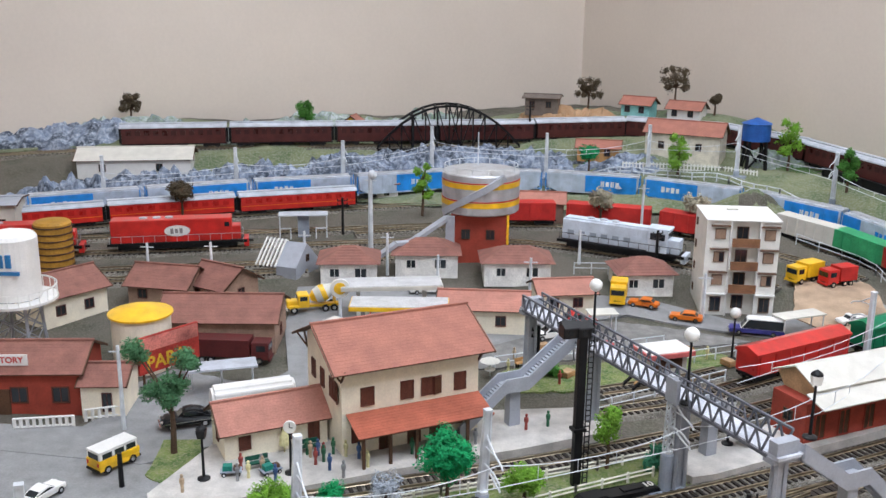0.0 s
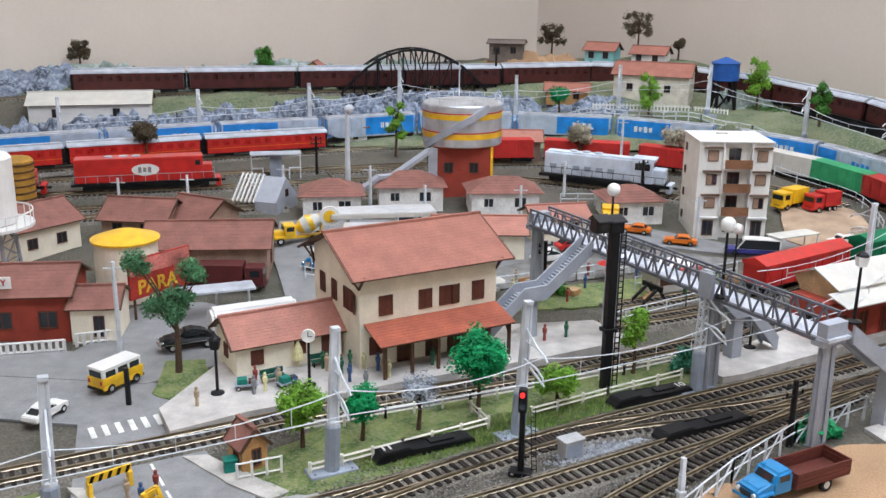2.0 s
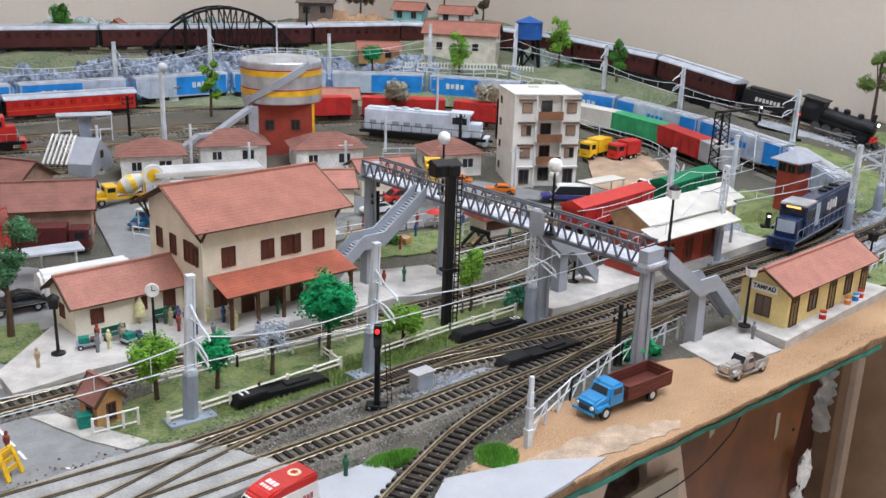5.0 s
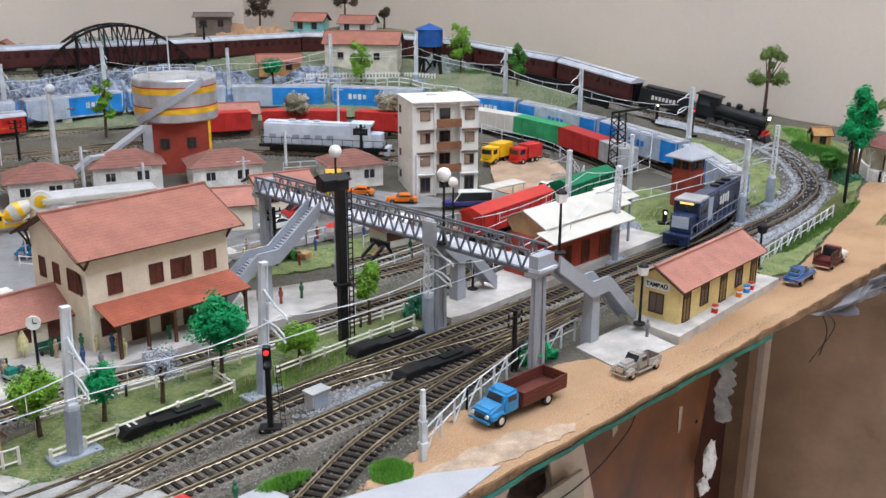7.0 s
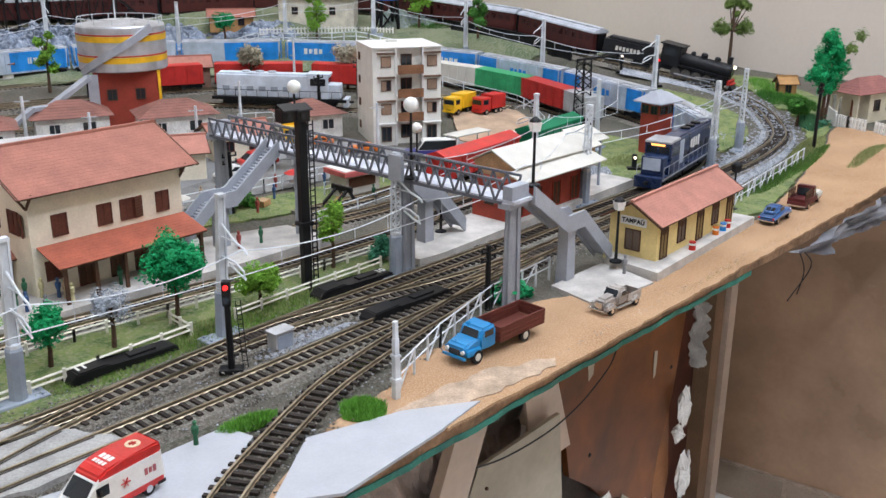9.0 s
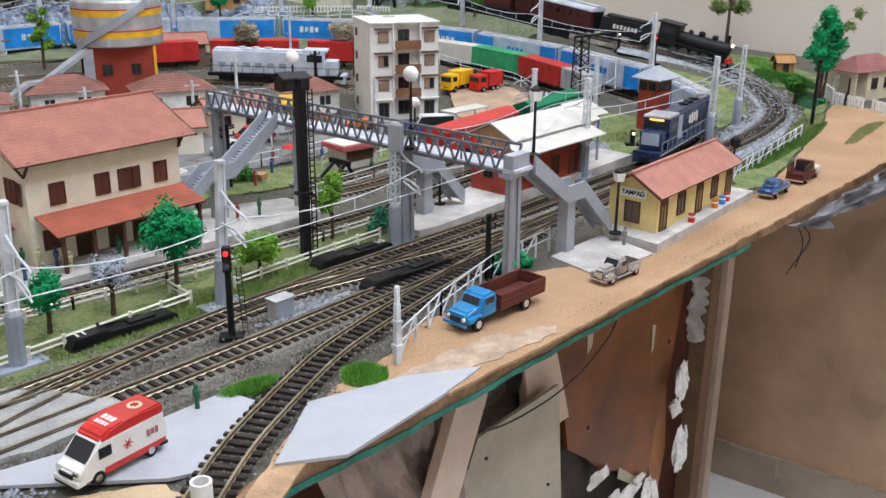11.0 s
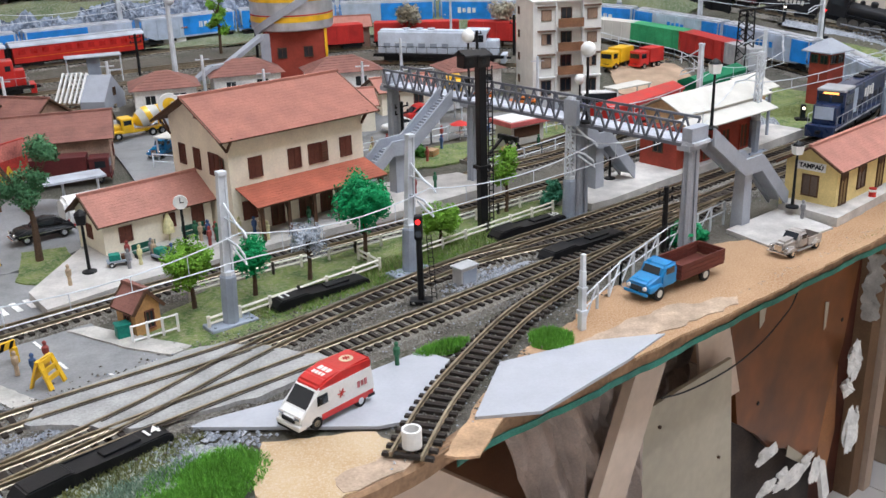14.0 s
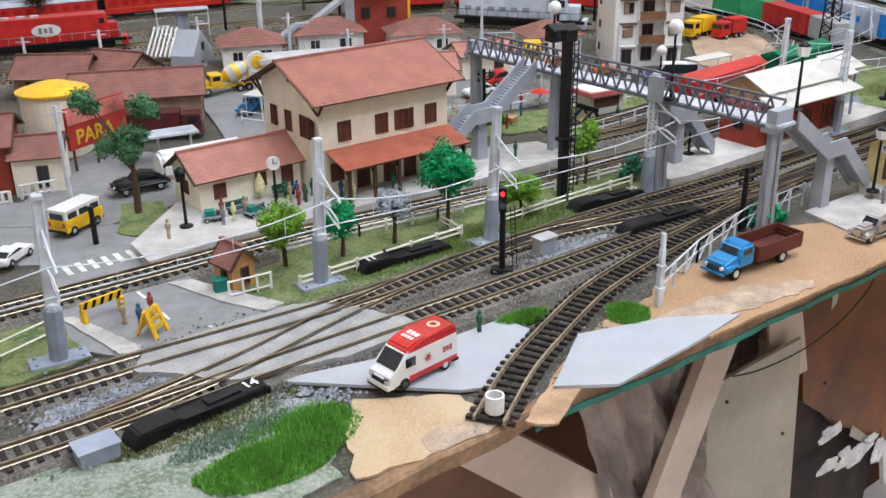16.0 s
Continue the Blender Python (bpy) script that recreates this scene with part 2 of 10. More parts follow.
def tube(bm, p0, p1, r0, r1=None, n=8, cap=True):
    r1 = r0 if r1 is None else r1
    p0, p1 = Vector(p0), Vector(p1)
    d = (p1 - p0).normalized()
    side = d.orthogonal().normalized()
    other = d.cross(side)
    rings = []
    for p, r in ((p0, r0), (p1, r1)):
        rings.append([bm.verts.new(p + r * (math.cos(2 * math.pi * k / n) * side + math.sin(2 * math.pi * k / n) * other)) for k in range(n)])
    for k in range(n):
        bm.faces.new((rings[0][k], rings[0][(k + 1) % n], rings[1][(k + 1) % n], rings[1][k]))
    if cap:
        bm.faces.new(rings[0][::-1])
        bm.faces.new(rings[1])
    return bm


def bar(bm, p0, p1, w, h=None):
    """A square bar from p0 to p1."""
    h = h or w
    p0, p1 = Vector(p0), Vector(p1)
    d = (p1 - p0).normalized()
    side = Vector((0, 0, 1)).cross(d)
    side = side.normalized() if side.length > 1e-4 else Vector((1, 0, 0))
    up = d.cross(side)
    rings = [[bm.verts.new(p + side * sx * w / 2 + up * sy * h / 2) for sx, sy in ((-1, -1), (1, -1), (1, 1), (-1, 1))] for p in (p0, p1)]
    for k in range(4):
        bm.faces.new((rings[0][k], rings[0][(k + 1) % 4], rings[1][(k + 1) % 4], rings[1][k]))
    bm.faces.new(rings[0][::-1])
    bm.faces.new(rings[1])
    return bm


def lathe(bm, profile, n=24, cx=0.0, cy=0.0):
    """Turn (radius, z) pairs about a vertical axis."""
    rings = []
    for r, z in profile:
        rings.append([bm.verts.new((cx + r * math.cos(2 * math.pi * k / n), cy + r * math.sin(2 * math.pi * k / n), z)) for k in range(n)])
    for a, b in zip(rings, rings[1:]):
        for k in range(n):
            bm.faces.new((a[k], a[(k + 1) % n], b[(k + 1) % n], b[k]))
    if len(profile) == 4 and abs(profile[0][0] - profile[3][0]) < 1e-6 and profile[0][0] > 0.3:  # a hollow ring
        for k in range(n):
            bm.faces.new((rings[3][k], rings[3][(k + 1) % n], rings[0][(k + 1) % n], rings[0][k]))
        return bm
    bm.faces.new(rings[0][::-1])
    bm.faces.new(rings[-1])
    return bm


def extrude_xz(bm, outline, y0, y1):
    """A solid with a given side outline (x, z), counter-clockwise seen from -y, from y0 to y1."""
    a = [bm.verts.new((x, y0, z)) for x, z in outline]
    b = [bm.verts.new((x, y1, z)) for x, z in outline]
    k = len(outline)
    bm.faces.new(a)
    bm.faces.new(b[::-1])
    for i in range(k):
        bm.faces.new((a[(i + 1) % k], a[i], b[i], b[(i + 1) % k]))
    return bm


def extrude_yz(bm, outline, x0, x1):
    a = [bm.verts.new((x0, y, z)) for y, z in outline]
    b = [bm.verts.new((x1, y, z)) for y, z in outline]
    k = len(outline)
    bm.faces.new(a[::-1])
    bm.faces.new(b)
    for i in range(k):
        bm.faces.new((a[i], a[(i + 1) % k], b[(i + 1) % k], b[i]))
    return bm


def slab(bm, corners, thick):
    """A sheet between corner points with thickness downwards."""
    top = [bm.verts.new(c) for c in corners]
    bot = [bm.verts.new((c[0], c[1], c[2] - thick)) for c in corners]
    k = len(corners)
    bm.faces.new(top)
    bm.faces.new(bot[::-1])
    for i in range(k):
        bm.faces.new((top[(i + 1) % k], top[i], bot[i], bot[(i + 1) % k]))
    return bm


def ball(bm, c, r, n=10, squash=1.0):
    prof = [(max(0.02 * r, r * math.sin(math.pi * k / n)), -r * squash * math.cos(math.pi * k / n)) for k in range(n + 1)]
    rings = []
    for rr, z in prof:
        rings.append([bm.verts.new((c[0] + rr * math.cos(2 * math.pi * k / 12), c[1] + rr * math.sin(2 * math.pi * k / 12), c[2] + z)) for k in range(12)])
    for a, b in zip(rings, rings[1:]):
        for k in range(12):
            bm.faces.new((a[k], a[(k + 1) % 12], b[(k + 1) % 12], b[k]))
    return bm


def writing(name, text, size, material, parent, m, bold=0.0, label=""):
    """Raised lettering as a mesh, in the plane given by m (in cm)."""
    cu = bpy.data.curves.new(name, "FONT")
    cu.body, cu.size, cu.extrude, cu.offset = text, size * CM, 0.01 * CM, bold * CM
    cu.align_x, cu.align_y = "CENTER", "CENTER"
    ob = bpy.data.objects.new(name, cu)
    scene.collection.objects.link(ob)
    dg = bpy.context.evaluated_depsgraph_get()
    me = bpy.data.meshes.new_from_object(ob.evaluated_get(dg))
    bpy.data.objects.remove(ob)
    me.materials.clear()
    me.materials.append(material)
    out = new(name, me)
    out.parent = parent
    out.matrix_basis = m
    if label:
        tagged(out, label)
    return out


def on_face(x, y, z, rx=90, ry=0, rz=0):
    return pose(x * CM, y * CM, z * CM, rx, ry, rz)

# ---- tracks: centre lines in cm, from spline points ----
def spline(points, step=0.6):
    """A smooth line through points, sampled about every step cm."""
    pts = [Vector(p) for p in points]
    pts = [2 * pts[0] - pts[1]] + pts + [2 * pts[-1] - pts[-2]]
    out = []
    for i in range(1, len(pts) - 2):
        p0, p1, p2, p3 = pts[i - 1:i + 3]
        k = max(2, int((p2 - p1).length / step))
        for j in range(k):
            t = j / k
            out.append(0.5 * (2 * p1 + (p2 - p0) * t + (2 * p0 - 5 * p1 + 4 * p2 - p3) * t * t + (3 * p1 - p0 - 3 * p2 + p3) * t ** 3))
    out.append(pts[-2])
    return out


LINES = {}
LINES["a"] = [(-48, 104, 0), (-22.2, 117.2, 0), (-10.8, 123.1, 0), (0.3, 127.7, 0), (11.0, 132.3, 0), (24.0, 138.7, 0), (31, 144.2, 0), (43, 151.2, 0), (54, 157.8, 0)]
LINES["b"] = [(-48, 90.5, 0), (-22.7, 103.2, 0), (-6.9, 110.5, 0), (8.7, 119.9, 0), (23.7, 127.5, 0), (32.5, 132.0, 0), (41.9, 137.2, 0), (59.4, 146.7, 0), (67.3, 153.4, 0), (72.0, 161.4, 0), (73.3, 171.3, 0.3), (71.0, 184.2, 0.9), (66.2, 198.0, 1.5), (58.5, 212.0, 2.2), (45.5, 222.5, 2.8), (29.4, 229.8, 3), (12.8, 233.1, 3), (-5.2, 231.8, 3), (-19.7, 225.5, 3), (-40.8, 216.5, 3), (-63.2, 204.9, 3), (-95, 188, 3)]
LINES["c"] = [(-48, 84.5, 0), (-21.6, 97.6, 0), (-10.7, 103.4, 0), (3.0, 110.6, 0), (12.5, 115.9, 0), (21.3, 120.9, 0), (31.8, 127.3, 0), (50.6, 138.1, 0), (66.3, 147.1, 0), (76.2, 153.2, 0), (85.5, 160.7, 0.3), (90.6, 168.6, 0.8), (93.0, 176.0, 1.7), (91.7, 183.4, 3), (86.3, 190.4, 4.6), (78.3, 198.0, 6.4), (73.6, 214.5, 7.9), (66.1, 228.7, 9), (55.9, 246.2, 9.8), (40.2, 257.7, 10), (23.3, 257.4, 10), (6.5, 250.8, 10), (-22.8, 244.2, 10), (-46.7, 238.9, 10), (-76.7, 229.9, 10), (-104, 213, 10)]
LINES["d"] = [(-1.1, 94.4, 0), (1.4, 98.9, 0), (3.7, 102.2, 0), (8.5, 108.2, 0), (12.2, 111.7, 0), (16.5, 115.2, 0), (21.5, 119.0, 0), (26.9, 123.2, 0), (32.2, 126.9, 0)]
LINES["x"] = [(-21.8, 97.7, 0), (-18.0, 100.3, 0), (-13.8, 103.5, 0), (-8.8, 108.0, 0), (-3.9, 111.9, 0), (1.0, 115.2, 0)]
LINES["x2"] = [(5.0, 117.7, 0), (10.0, 120.2, 0), (17.9, 122.4, 0), (25.9, 124.9, 0), (35.8, 129.5, 0)]
LINES["y1"] = [(-95, 178, 1.7), (-54.2, 189.5, 1.7), (-34.0, 194.6, 1.8), (-11.8, 199.1, 2.1), (3.6, 200.3, 2.3), (14.1, 198.0, 2.4), (32.6, 190.0, 2.0), (43.6, 182.3, 1.4)]
LINES["y0"] = [(-85, 172, 1.2), (-54.5, 181.4, 1.2), (-32.2, 186.8, 1.3), (-11.7, 191.7, 1.6), (-1.5, 195.0, 2.1)]
LINES["yr"] = [(-95, 182.5, 3), (-63.1, 199.1, 3), (-47.9, 206.7, 3), (-31.5, 213.7, 3), (-14.5, 220.6, 3), (0.4, 224.1, 3), (19.0, 224.4, 3), (37.6, 219.2, 2.7), (52.0, 210.3, 1.6), (61.2, 198.7, 0.8), (65.0, 186.7, 0.2), (65.6, 179.3, 0.0)]
LINES["y2"] = [(-85, 190, 2.1), (-50, 199, 2.1), (-28, 203.5, 2.3), (-10, 206.5, 2.8), (4, 209.5, 2.8)]
LINES["y3"] = [(-80, 166, 1.2), (-52, 175.5, 1.4), (-34, 180.5, 1.5), (-22, 184, 1.7)]
LINES["a2"] = [(14.5, 142.2, 0), (24, 146.2, 0), (32, 151.2, 0), (38.5, 155.6, 0), (46, 160.2, 0), (52.7, 164.0, 0), (57, 167.6, 0)]
LINES["a3"] = [(16, 147.5, 0), (25, 151.5, 0), (30, 154.6, 0)]
LINES["yq"] = [(-18.0, 202.2, 2.6), (-1.6, 207.7, 2.8), (17.0, 209.5, 2.8), (33.5, 205.4, 2.6), (47.8, 197.0, 2.1), (57.0, 187.6, 1.4)]
TRACK = {k: spline(v) for k, v in LINES.items()}
SPOTS = np.array([p[:] for k in TRACK for p in TRACK[k][::6]])
# heights away from the tracks: x, y, z in cm
LOW_SPOTS = [(0, 150, 0), (-30, 140, 0), (-40, 125, 0), (30, 165, 0.2), (48, 165, 0.2), (0, 172, 0.6), (-30, 165, 0.4), (30, 180, 0.8), (-60, 160, 0.5), (100, 190, 4), (103, 175, 2.5), (100, 160, 1.8), (92, 150, 1.0), (110, 155, 2.4), (120, 180, 4), (80, 140, 0.4), (66, 134, 0)]
HILL_SPOTS = [(33, 241, 10), (46, 232, 9.5), (49, 217, 8.5), (40, 262, 12.5), (12, 258, 13), (-12, 252, 13), (-40, 246, 13.5), (-70, 238, 13.5), (20, 265, 14.5), (60, 250, 11), (30, 235, 7.6), (38, 234.6, 7.8), (46, 232.5, 7.8), (12, 239, 7.0), (-10, 238, 7.0), (-35, 229, 6.0), (-60, 219, 6.0), (24, 268, 15.6), (43, 266, 16), (35, 266, 14.8), (14, 262, 15.6), (-68, 258, 13.3), (-31, 262, 13.9), (50, 262, 15.5), (88, 205, 6.2), (105, 205, 5), (80, 225, 9), (12, 236, 4), (-10, 231, 4)]
HEIGHTS = np.array(LOW_SPOTS + HILL_SPOTS)
CTRL = np.vstack([SPOTS, HEIGHTS])
WEIGHT = np.concatenate([np.full(len(SPOTS), 0.35), np.full(len(HEIGHTS), 6.0)])


def ground(x, y):
    """The layout's surface height in cm."""
    d2 = (CTRL[:, 0] - x) ** 2 + (CTRL[:, 1] - y) ** 2 + 1.2
    w = WEIGHT / d2 ** 1.6
    h = float((w * CTRL[:, 2]).sum() / w.sum())
    a, b = to_ab(x, y)
    if b < 60 and a < 102:
        near = max(0.0, min(1.0, (102 - a) / 22))
        h *= 1.0 - near * (1.0 - max(0.0, min(1.0, (b - 40) / 20)))
    return h


# ---- the layout's board: one sheet from the front edge to the walls ----
EDGE_A = (-48, -10, -5, 0, 5, 8, 13, 20, 25, 43, 57, 70, 150)
EDGE_B = (-0.65, -0.6, -0.4, -0.35, 0.1, -0.3, -0.5, -0.7, -0.7, -1.2, -1.8, -2.4, -3.2)


def front_edge(a):
    return float(np.interp(a, EDGE_A, EDGE_B)) + 0.07 * math.sin(a * 0.9) + 0.05 * math.sin(a * 2.3)


def back_edge(a):
    return 182.3 + 0.07 * (a - 132.2)


def right_edge(b):
    return 131.6 + (183.5 - b) * 0.07


def build_ground():
    rows, cols = 150, 150
    verts, faces = [], []
    for i in range(cols + 1):
        s = i / cols
        for j in range(rows + 1):
            t = (j / rows) ** 1.15
            b = t * 181
            a = -48 + s * (right_edge(b) + 48)
            f, k = front_edge(a), back_edge(a)
            b = f + t * (k - f)
            x, y = ab(a, b)
            h = ground(x, y) - 0.12
            rough = 0.10 + 0.5 * min(1, max(0, (h - 4) / 6))
            h += rough * noise.noise(Vector((x * 0.22, y * 0.22, 0.3))) + 0.05 * noise.noise(Vector((x * 1.3, y * 1.3, 3)))
            verts.append((x, y, h))
    R = rows + 1
    for i in range(cols):
        for j in range(rows):
            faces.append((i * R + j, (i + 1) * R + j, (i + 1) * R + j + 1, i * R + j + 1))
    ob = mesh_part("ground", verts, faces, blend3("layout_ground", (0.05, 0.054, 0.03), (0.10, 0.088, 0.066), (0.18, 0.166, 0.14), 2.2, bump=0.8, grain=45, lo=0.35, hi=0.55), None, "gravelly green-brown model landscape sheet on a board", "structure")
    for p in ob.data.polygons:
        p.use_smooth = True
    return tagged(ob, category="ground")


ground_ob = build_ground()


def ragged(outline, rough):
    """An outline cut into short pieces with an uneven edge."""
    out = []
    for (x0, y0), (x1, y1) in zip(outline, outline[1:] + outline[:1]):
        d = math.hypot(x1 - x0, y1 - y0)
        n = max(1, int(d / 0.55))
        for k in range(n):
            x, y = x0 + (x1 - x0) * k / n, y0 + (y1 - y0) * k / n
            e = rough * (noise.noise(Vector((x * 0.6, y * 0.6, 1.7))) + 0.6 * noise.noise(Vector((x * 1.9, y * 1.9, 4.2))))
            out.append((x - (y1 - y0) / d * e, y + (x1 - x0) / d * e))
    return out


def patch(name, outline, material, lift=0.05, thick=0.12, label="", category="", kind="structure", step=None, z=None, rough=0.0):
    """A flat or draped area: an outline (x, y) in cm filled with a thin sheet."""
    bm = bm_new()
    if rough:
        outline = ragged(outline, rough)
    f = bm.faces.new([bm.verts.new((x, y, 0)) for x, y in outline])
    if f.normal.z < 0:
        f.normal_flip()
    bmesh.ops.triangulate(bm, faces=[f])
    if step:
        for _ in range(6):
            long = [e for e in bm.edges if e.calc_length() > step]
            if not long:
                break
            bmesh.ops.subdivide_edges(bm, edges=long, cuts=1)
            bmesh.ops.triangulate(bm, faces=bm.faces[:])
    for v in bm.verts:
        v.co.z = (ground(v.co.x, v.co.y) if z is None else z) + lift
    ret = bmesh.ops.extrude_face_region(bm, geom=bm.faces[:])
    for v in ret["geom"]:
        if isinstance(v, bmesh.types.BMVert):
            v.co.z -= thick
    bmesh.ops.recalc_face_normals(bm, faces=bm.faces[:])
    ob = part(name, bm, material, None)
    return tagged(ob, label, category, kind=kind)


def track_frame(line, s):
    """Place and heading (degrees) at arc length s cm along a line."""
    pts = TRACK[line]
    for p, q in zip(pts, pts[1:]):
        d = (q - p).length
        if s <= d:
            break
        s -= d
    v = q - p
    return p + v * (s / d), math.degrees(math.atan2(v.y, v.x)), v.z / d


def nearest_s(line, x, y):
    pts, best, acc, at = TRACK[line], 1e9, 0.0, 0.0
    for p, q in zip(pts, pts[1:]):
        d = (p.x - x) ** 2 + (p.y - y) ** 2
        if d < best:
            best, at = d, acc
        acc += (q - p).length
    return at


RAIL_TOP = 0.62  # rail head above the line's height


def offset_line(pts, off, z):
    out = []
    for i, p in enumerate(pts):
        v = pts[min(i + 1, len(pts) - 1)] - pts[max(i - 1, 0)]
        v.z = 0
        v.normalize()
        out.append(Vector((p.x - v.y * off, p.y + v.x * off, p.z + z)))
    return out


def strip(pts, profile):
    """Sweep a (side, up) profile along a line; verts, faces."""
    verts, faces, k = [], [], len(profile)
    for i, p in enumerate(pts):
        v = pts[min(i + 1, len(pts) - 1)] - pts[max(i - 1, 0)]
        v.z = 0
        v.normalize()
        for s, u in profile:
            verts.append((p.x - v.y * s, p.y + v.x * s, p.z + u))
    for i in range(len(pts) - 1):
        for j in range(k):
            a, b = i * k + j, i * k + (j + 1) % k
            faces.append((a, b, b + k, a + k))
    faces.append(tuple(range(k))[::-1])
    faces.append(tuple(len(verts) - k + j for j in range(k)))
    return verts, faces


SLEEPER_MESH = None
near_sleepers = []


CROSSING = [(-20.6, 103.2), (-20.4, 105.4), (-16.8, 107.4), (-12.4, 109.8), (-9.8, 110.6), (-7.4, 109.4), (-2.4, 105.6), (-7.6, 103.0), (-14.2, 101.0)]


def in_crossing(x, y):
    ok = False
    for (x0, y0), (x1, y1) in zip(CROSSING, CROSSING[1:] + CROSSING[:1]):
        if (y0 > y) != (y1 > y) and x < (x1 - x0) * (y - y0) / (y1 - y0) + x0:
            ok = not ok
    return ok


def build_track(line, label, bed=True, bed_mat=None):
    t = thing("railway_track", 0, 0, 0, 0, label, "track", "model railway tracks")
    pts = TRACK[line]
    coarse = pts[::2] + [pts[-1]]
    if bed:
        up = 0.2 + 0.02 * (list(LINES).index(line) % 5)
        v, f = strip(coarse, [(-2.3, -0.3), (2.3, -0.3), (1.75, up), (-1.75, up)])
        mesh_part("ballast_bed", v, f, bed_mat or gravel, t, "grey-brown gravel ballast")
    for side in (-0.825, 0.825):
        v, f = strip(offset_line(pts, side, 0.36), [(-0.1, 0.0), (0.1, 0.0), (0.04, 0.06), (0.04, 0.2), (0.075, 0.21), (0.075, 0.27), (-0.075, 0.27), (-0.075, 0.21), (-0.04, 0.2), (-0.04, 0.06)])
        mesh_part("rail", v, f, rail_m, t, "tarnished brass-grey rail")
    total = sum((q - p).length for p, q in zip(pts, pts[1:]))
    verts, faces = [], []
    n = int(total / 0.74)
    acc, i = 0.0, 0
    for k in range(n):
        s = (k + 0.5) * total / n
        while i < len(pts) - 2 and acc + (pts[i + 1] - pts[i]).length < s:
            acc += (pts[i + 1] - pts[i]).length
            i += 1
        d = (pts[i + 1] - pts[i]).normalized()
        p = pts[i] + d * (s - acc)
        ang = math.atan2(d.y, d.x)
        if in_crossing(p.x, p.y):
            continue
        if line in "abcdx" and 92 < p.y < 132 and -14 < p.x < 34 and line != "a":
            near_sleepers.append((t, p.x, p.y, p.z + 0.2, ang))
            continue
        ux, uy = math.cos(ang), math.sin(ang)
        base = len(verts)
        for sx, sy, sz in ((-1, -1, 0), (1, -1, 0), (1, 1, 0), (-1, 1, 0), (-1, -1, 1), (1, -1, 1), (1, 1, 1), (-1, 1, 1)):
            lx, ly = sx * 0.15, sy * 1.38
            verts.append((p.x + lx * ux - ly * uy, p.y + lx * uy + ly * ux, p.z + 0.2 + 0.17 * sz))
        faces += [tuple(base + q for q in f) for f in ((4, 5, 6, 7), (0, 1, 5, 4), (1, 2, 6, 5), (2, 3, 7, 6), (3, 0, 4, 7))]
    if verts:
        mesh_part("sleeper_rest", verts, faces, sleeper_m, t, "dark brown plastic sleepers", "stuff")
    return t


LABELS = {"a": "station track with dark sleepers beside the platform", "b": "main line track with dark sleepers on grey ballast", "c": "main line track climbing towards the arch bridge",
          "d": "unballasted curved siding ending at the board's edge", "x": "crossover track between two main lines", "x2": "crossover track near the footbridge",
          "y1": "yard track behind the village houses", "y0": "empty yard track behind the village", "yr": "yard track in front of the hill", "yq": "yard track behind the storage tank", "y2": "yard track beside the red train", "y3": "grassy yard track behind the village roofs", "a2": "loop track behind the station platform", "a3": "short loop track behind the station"}
for key in LINES:
    build_track(key, LABELS[key], bed=key not in ("d",))
# switch blades' machines, crossing boards and roads come with the yard

# ---- room ----
FLOOR_Z = -80.0


def wall_slab(name, a0, b0, a1, b1, thick, z0, z1, material, label):
    x0, y0 = ab(a0, b0)
    x1, y1 = ab(a1, b1)
    d = Vector((x1 - x0, y1 - y0, 0))
    n = Vector((-d.y, d.x, 0)).normalized() * thick
    bm = bm_new()
    v = [bm.verts.new((p[0], p[1], z)) for z in (z0, z1) for p in ((x0, y0), (x1, y1), (x1 + n.x, y1 + n.y), (x0 + n.x, y0 + n.y))]
    for f in ((3, 2, 1, 0), (4, 5, 6, 7), (0, 1, 5, 4), (1, 2, 6, 5), (2, 3, 7, 6), (3, 0, 4, 7)):
        bm.faces.new([v[i] for i in f])
    bmesh.ops.recalc_face_normals(bm, faces=bm.faces[:])
    return tagged(part(name, bm, material, None), label, "wall", kind="structure")


wall_paint = paint("wall_beige", (0.66, 0.585, 0.51), 0.55, vary=0.02, stain=0.25, stain_amount=0.05, grain=15, bump=0.05, gloss_vary=0.08)
CEIL = 190.0
wall_slab("wall_back", -130, 183.5 + 0.07 * (-262), 132.2, 183.5, 12, FLOOR_Z, CEIL, wall_paint, "plain beige painted wall with a soft sheen")
wall_slab("wall_right", 132.2, 183.5, 132.2 + 0.07 * 400, -217, 12, FLOOR_Z, CEIL, wall_paint, "plain beige painted wall beside the layout")
wall_slab("wall_front", 161, -217, -130, -217, 12, FLOOR_Z, CEIL, wall_paint, "plain beige wall behind the camera")
wall_slab("wall_left", -130, -217, -130, 170, 12, FLOOR_Z, CEIL, wall_paint, "plain beige wall closing the room")
# Thin brown slab in front of the beige wall, from the floor to z=-3.
wall_slab("wainscot", 132.2 - 0.6, 183.4, 132.2 + 0.07 * 398 - 0.6, -215, 0.6, FLOOR_Z, -3.0, paint("lower_wall_brown", (0.47, 0.315, 0.21), 0.32, vary=0.04, stain=0.6, stain_amount=0.25, grain=10), "brown glossy lower wall below table height")
# ceiling
ROOM = [ab(-142, -229), ab(173, -229), ab(144.5, 196), ab(-142, 176)]
bm = bm_new()
slab(bm, [(x, y, CEIL + 10) for x, y in ROOM], 10)
bmesh.ops.recalc_face_normals(bm, faces=bm.faces[:])
tagged(part("ceiling", bm, paint("ceiling_white", (0.8, 0.79, 0.76), 0.8, vary=0.02, stain_amount=0.03), None), "plain white ceiling", "ceiling", kind="structure")
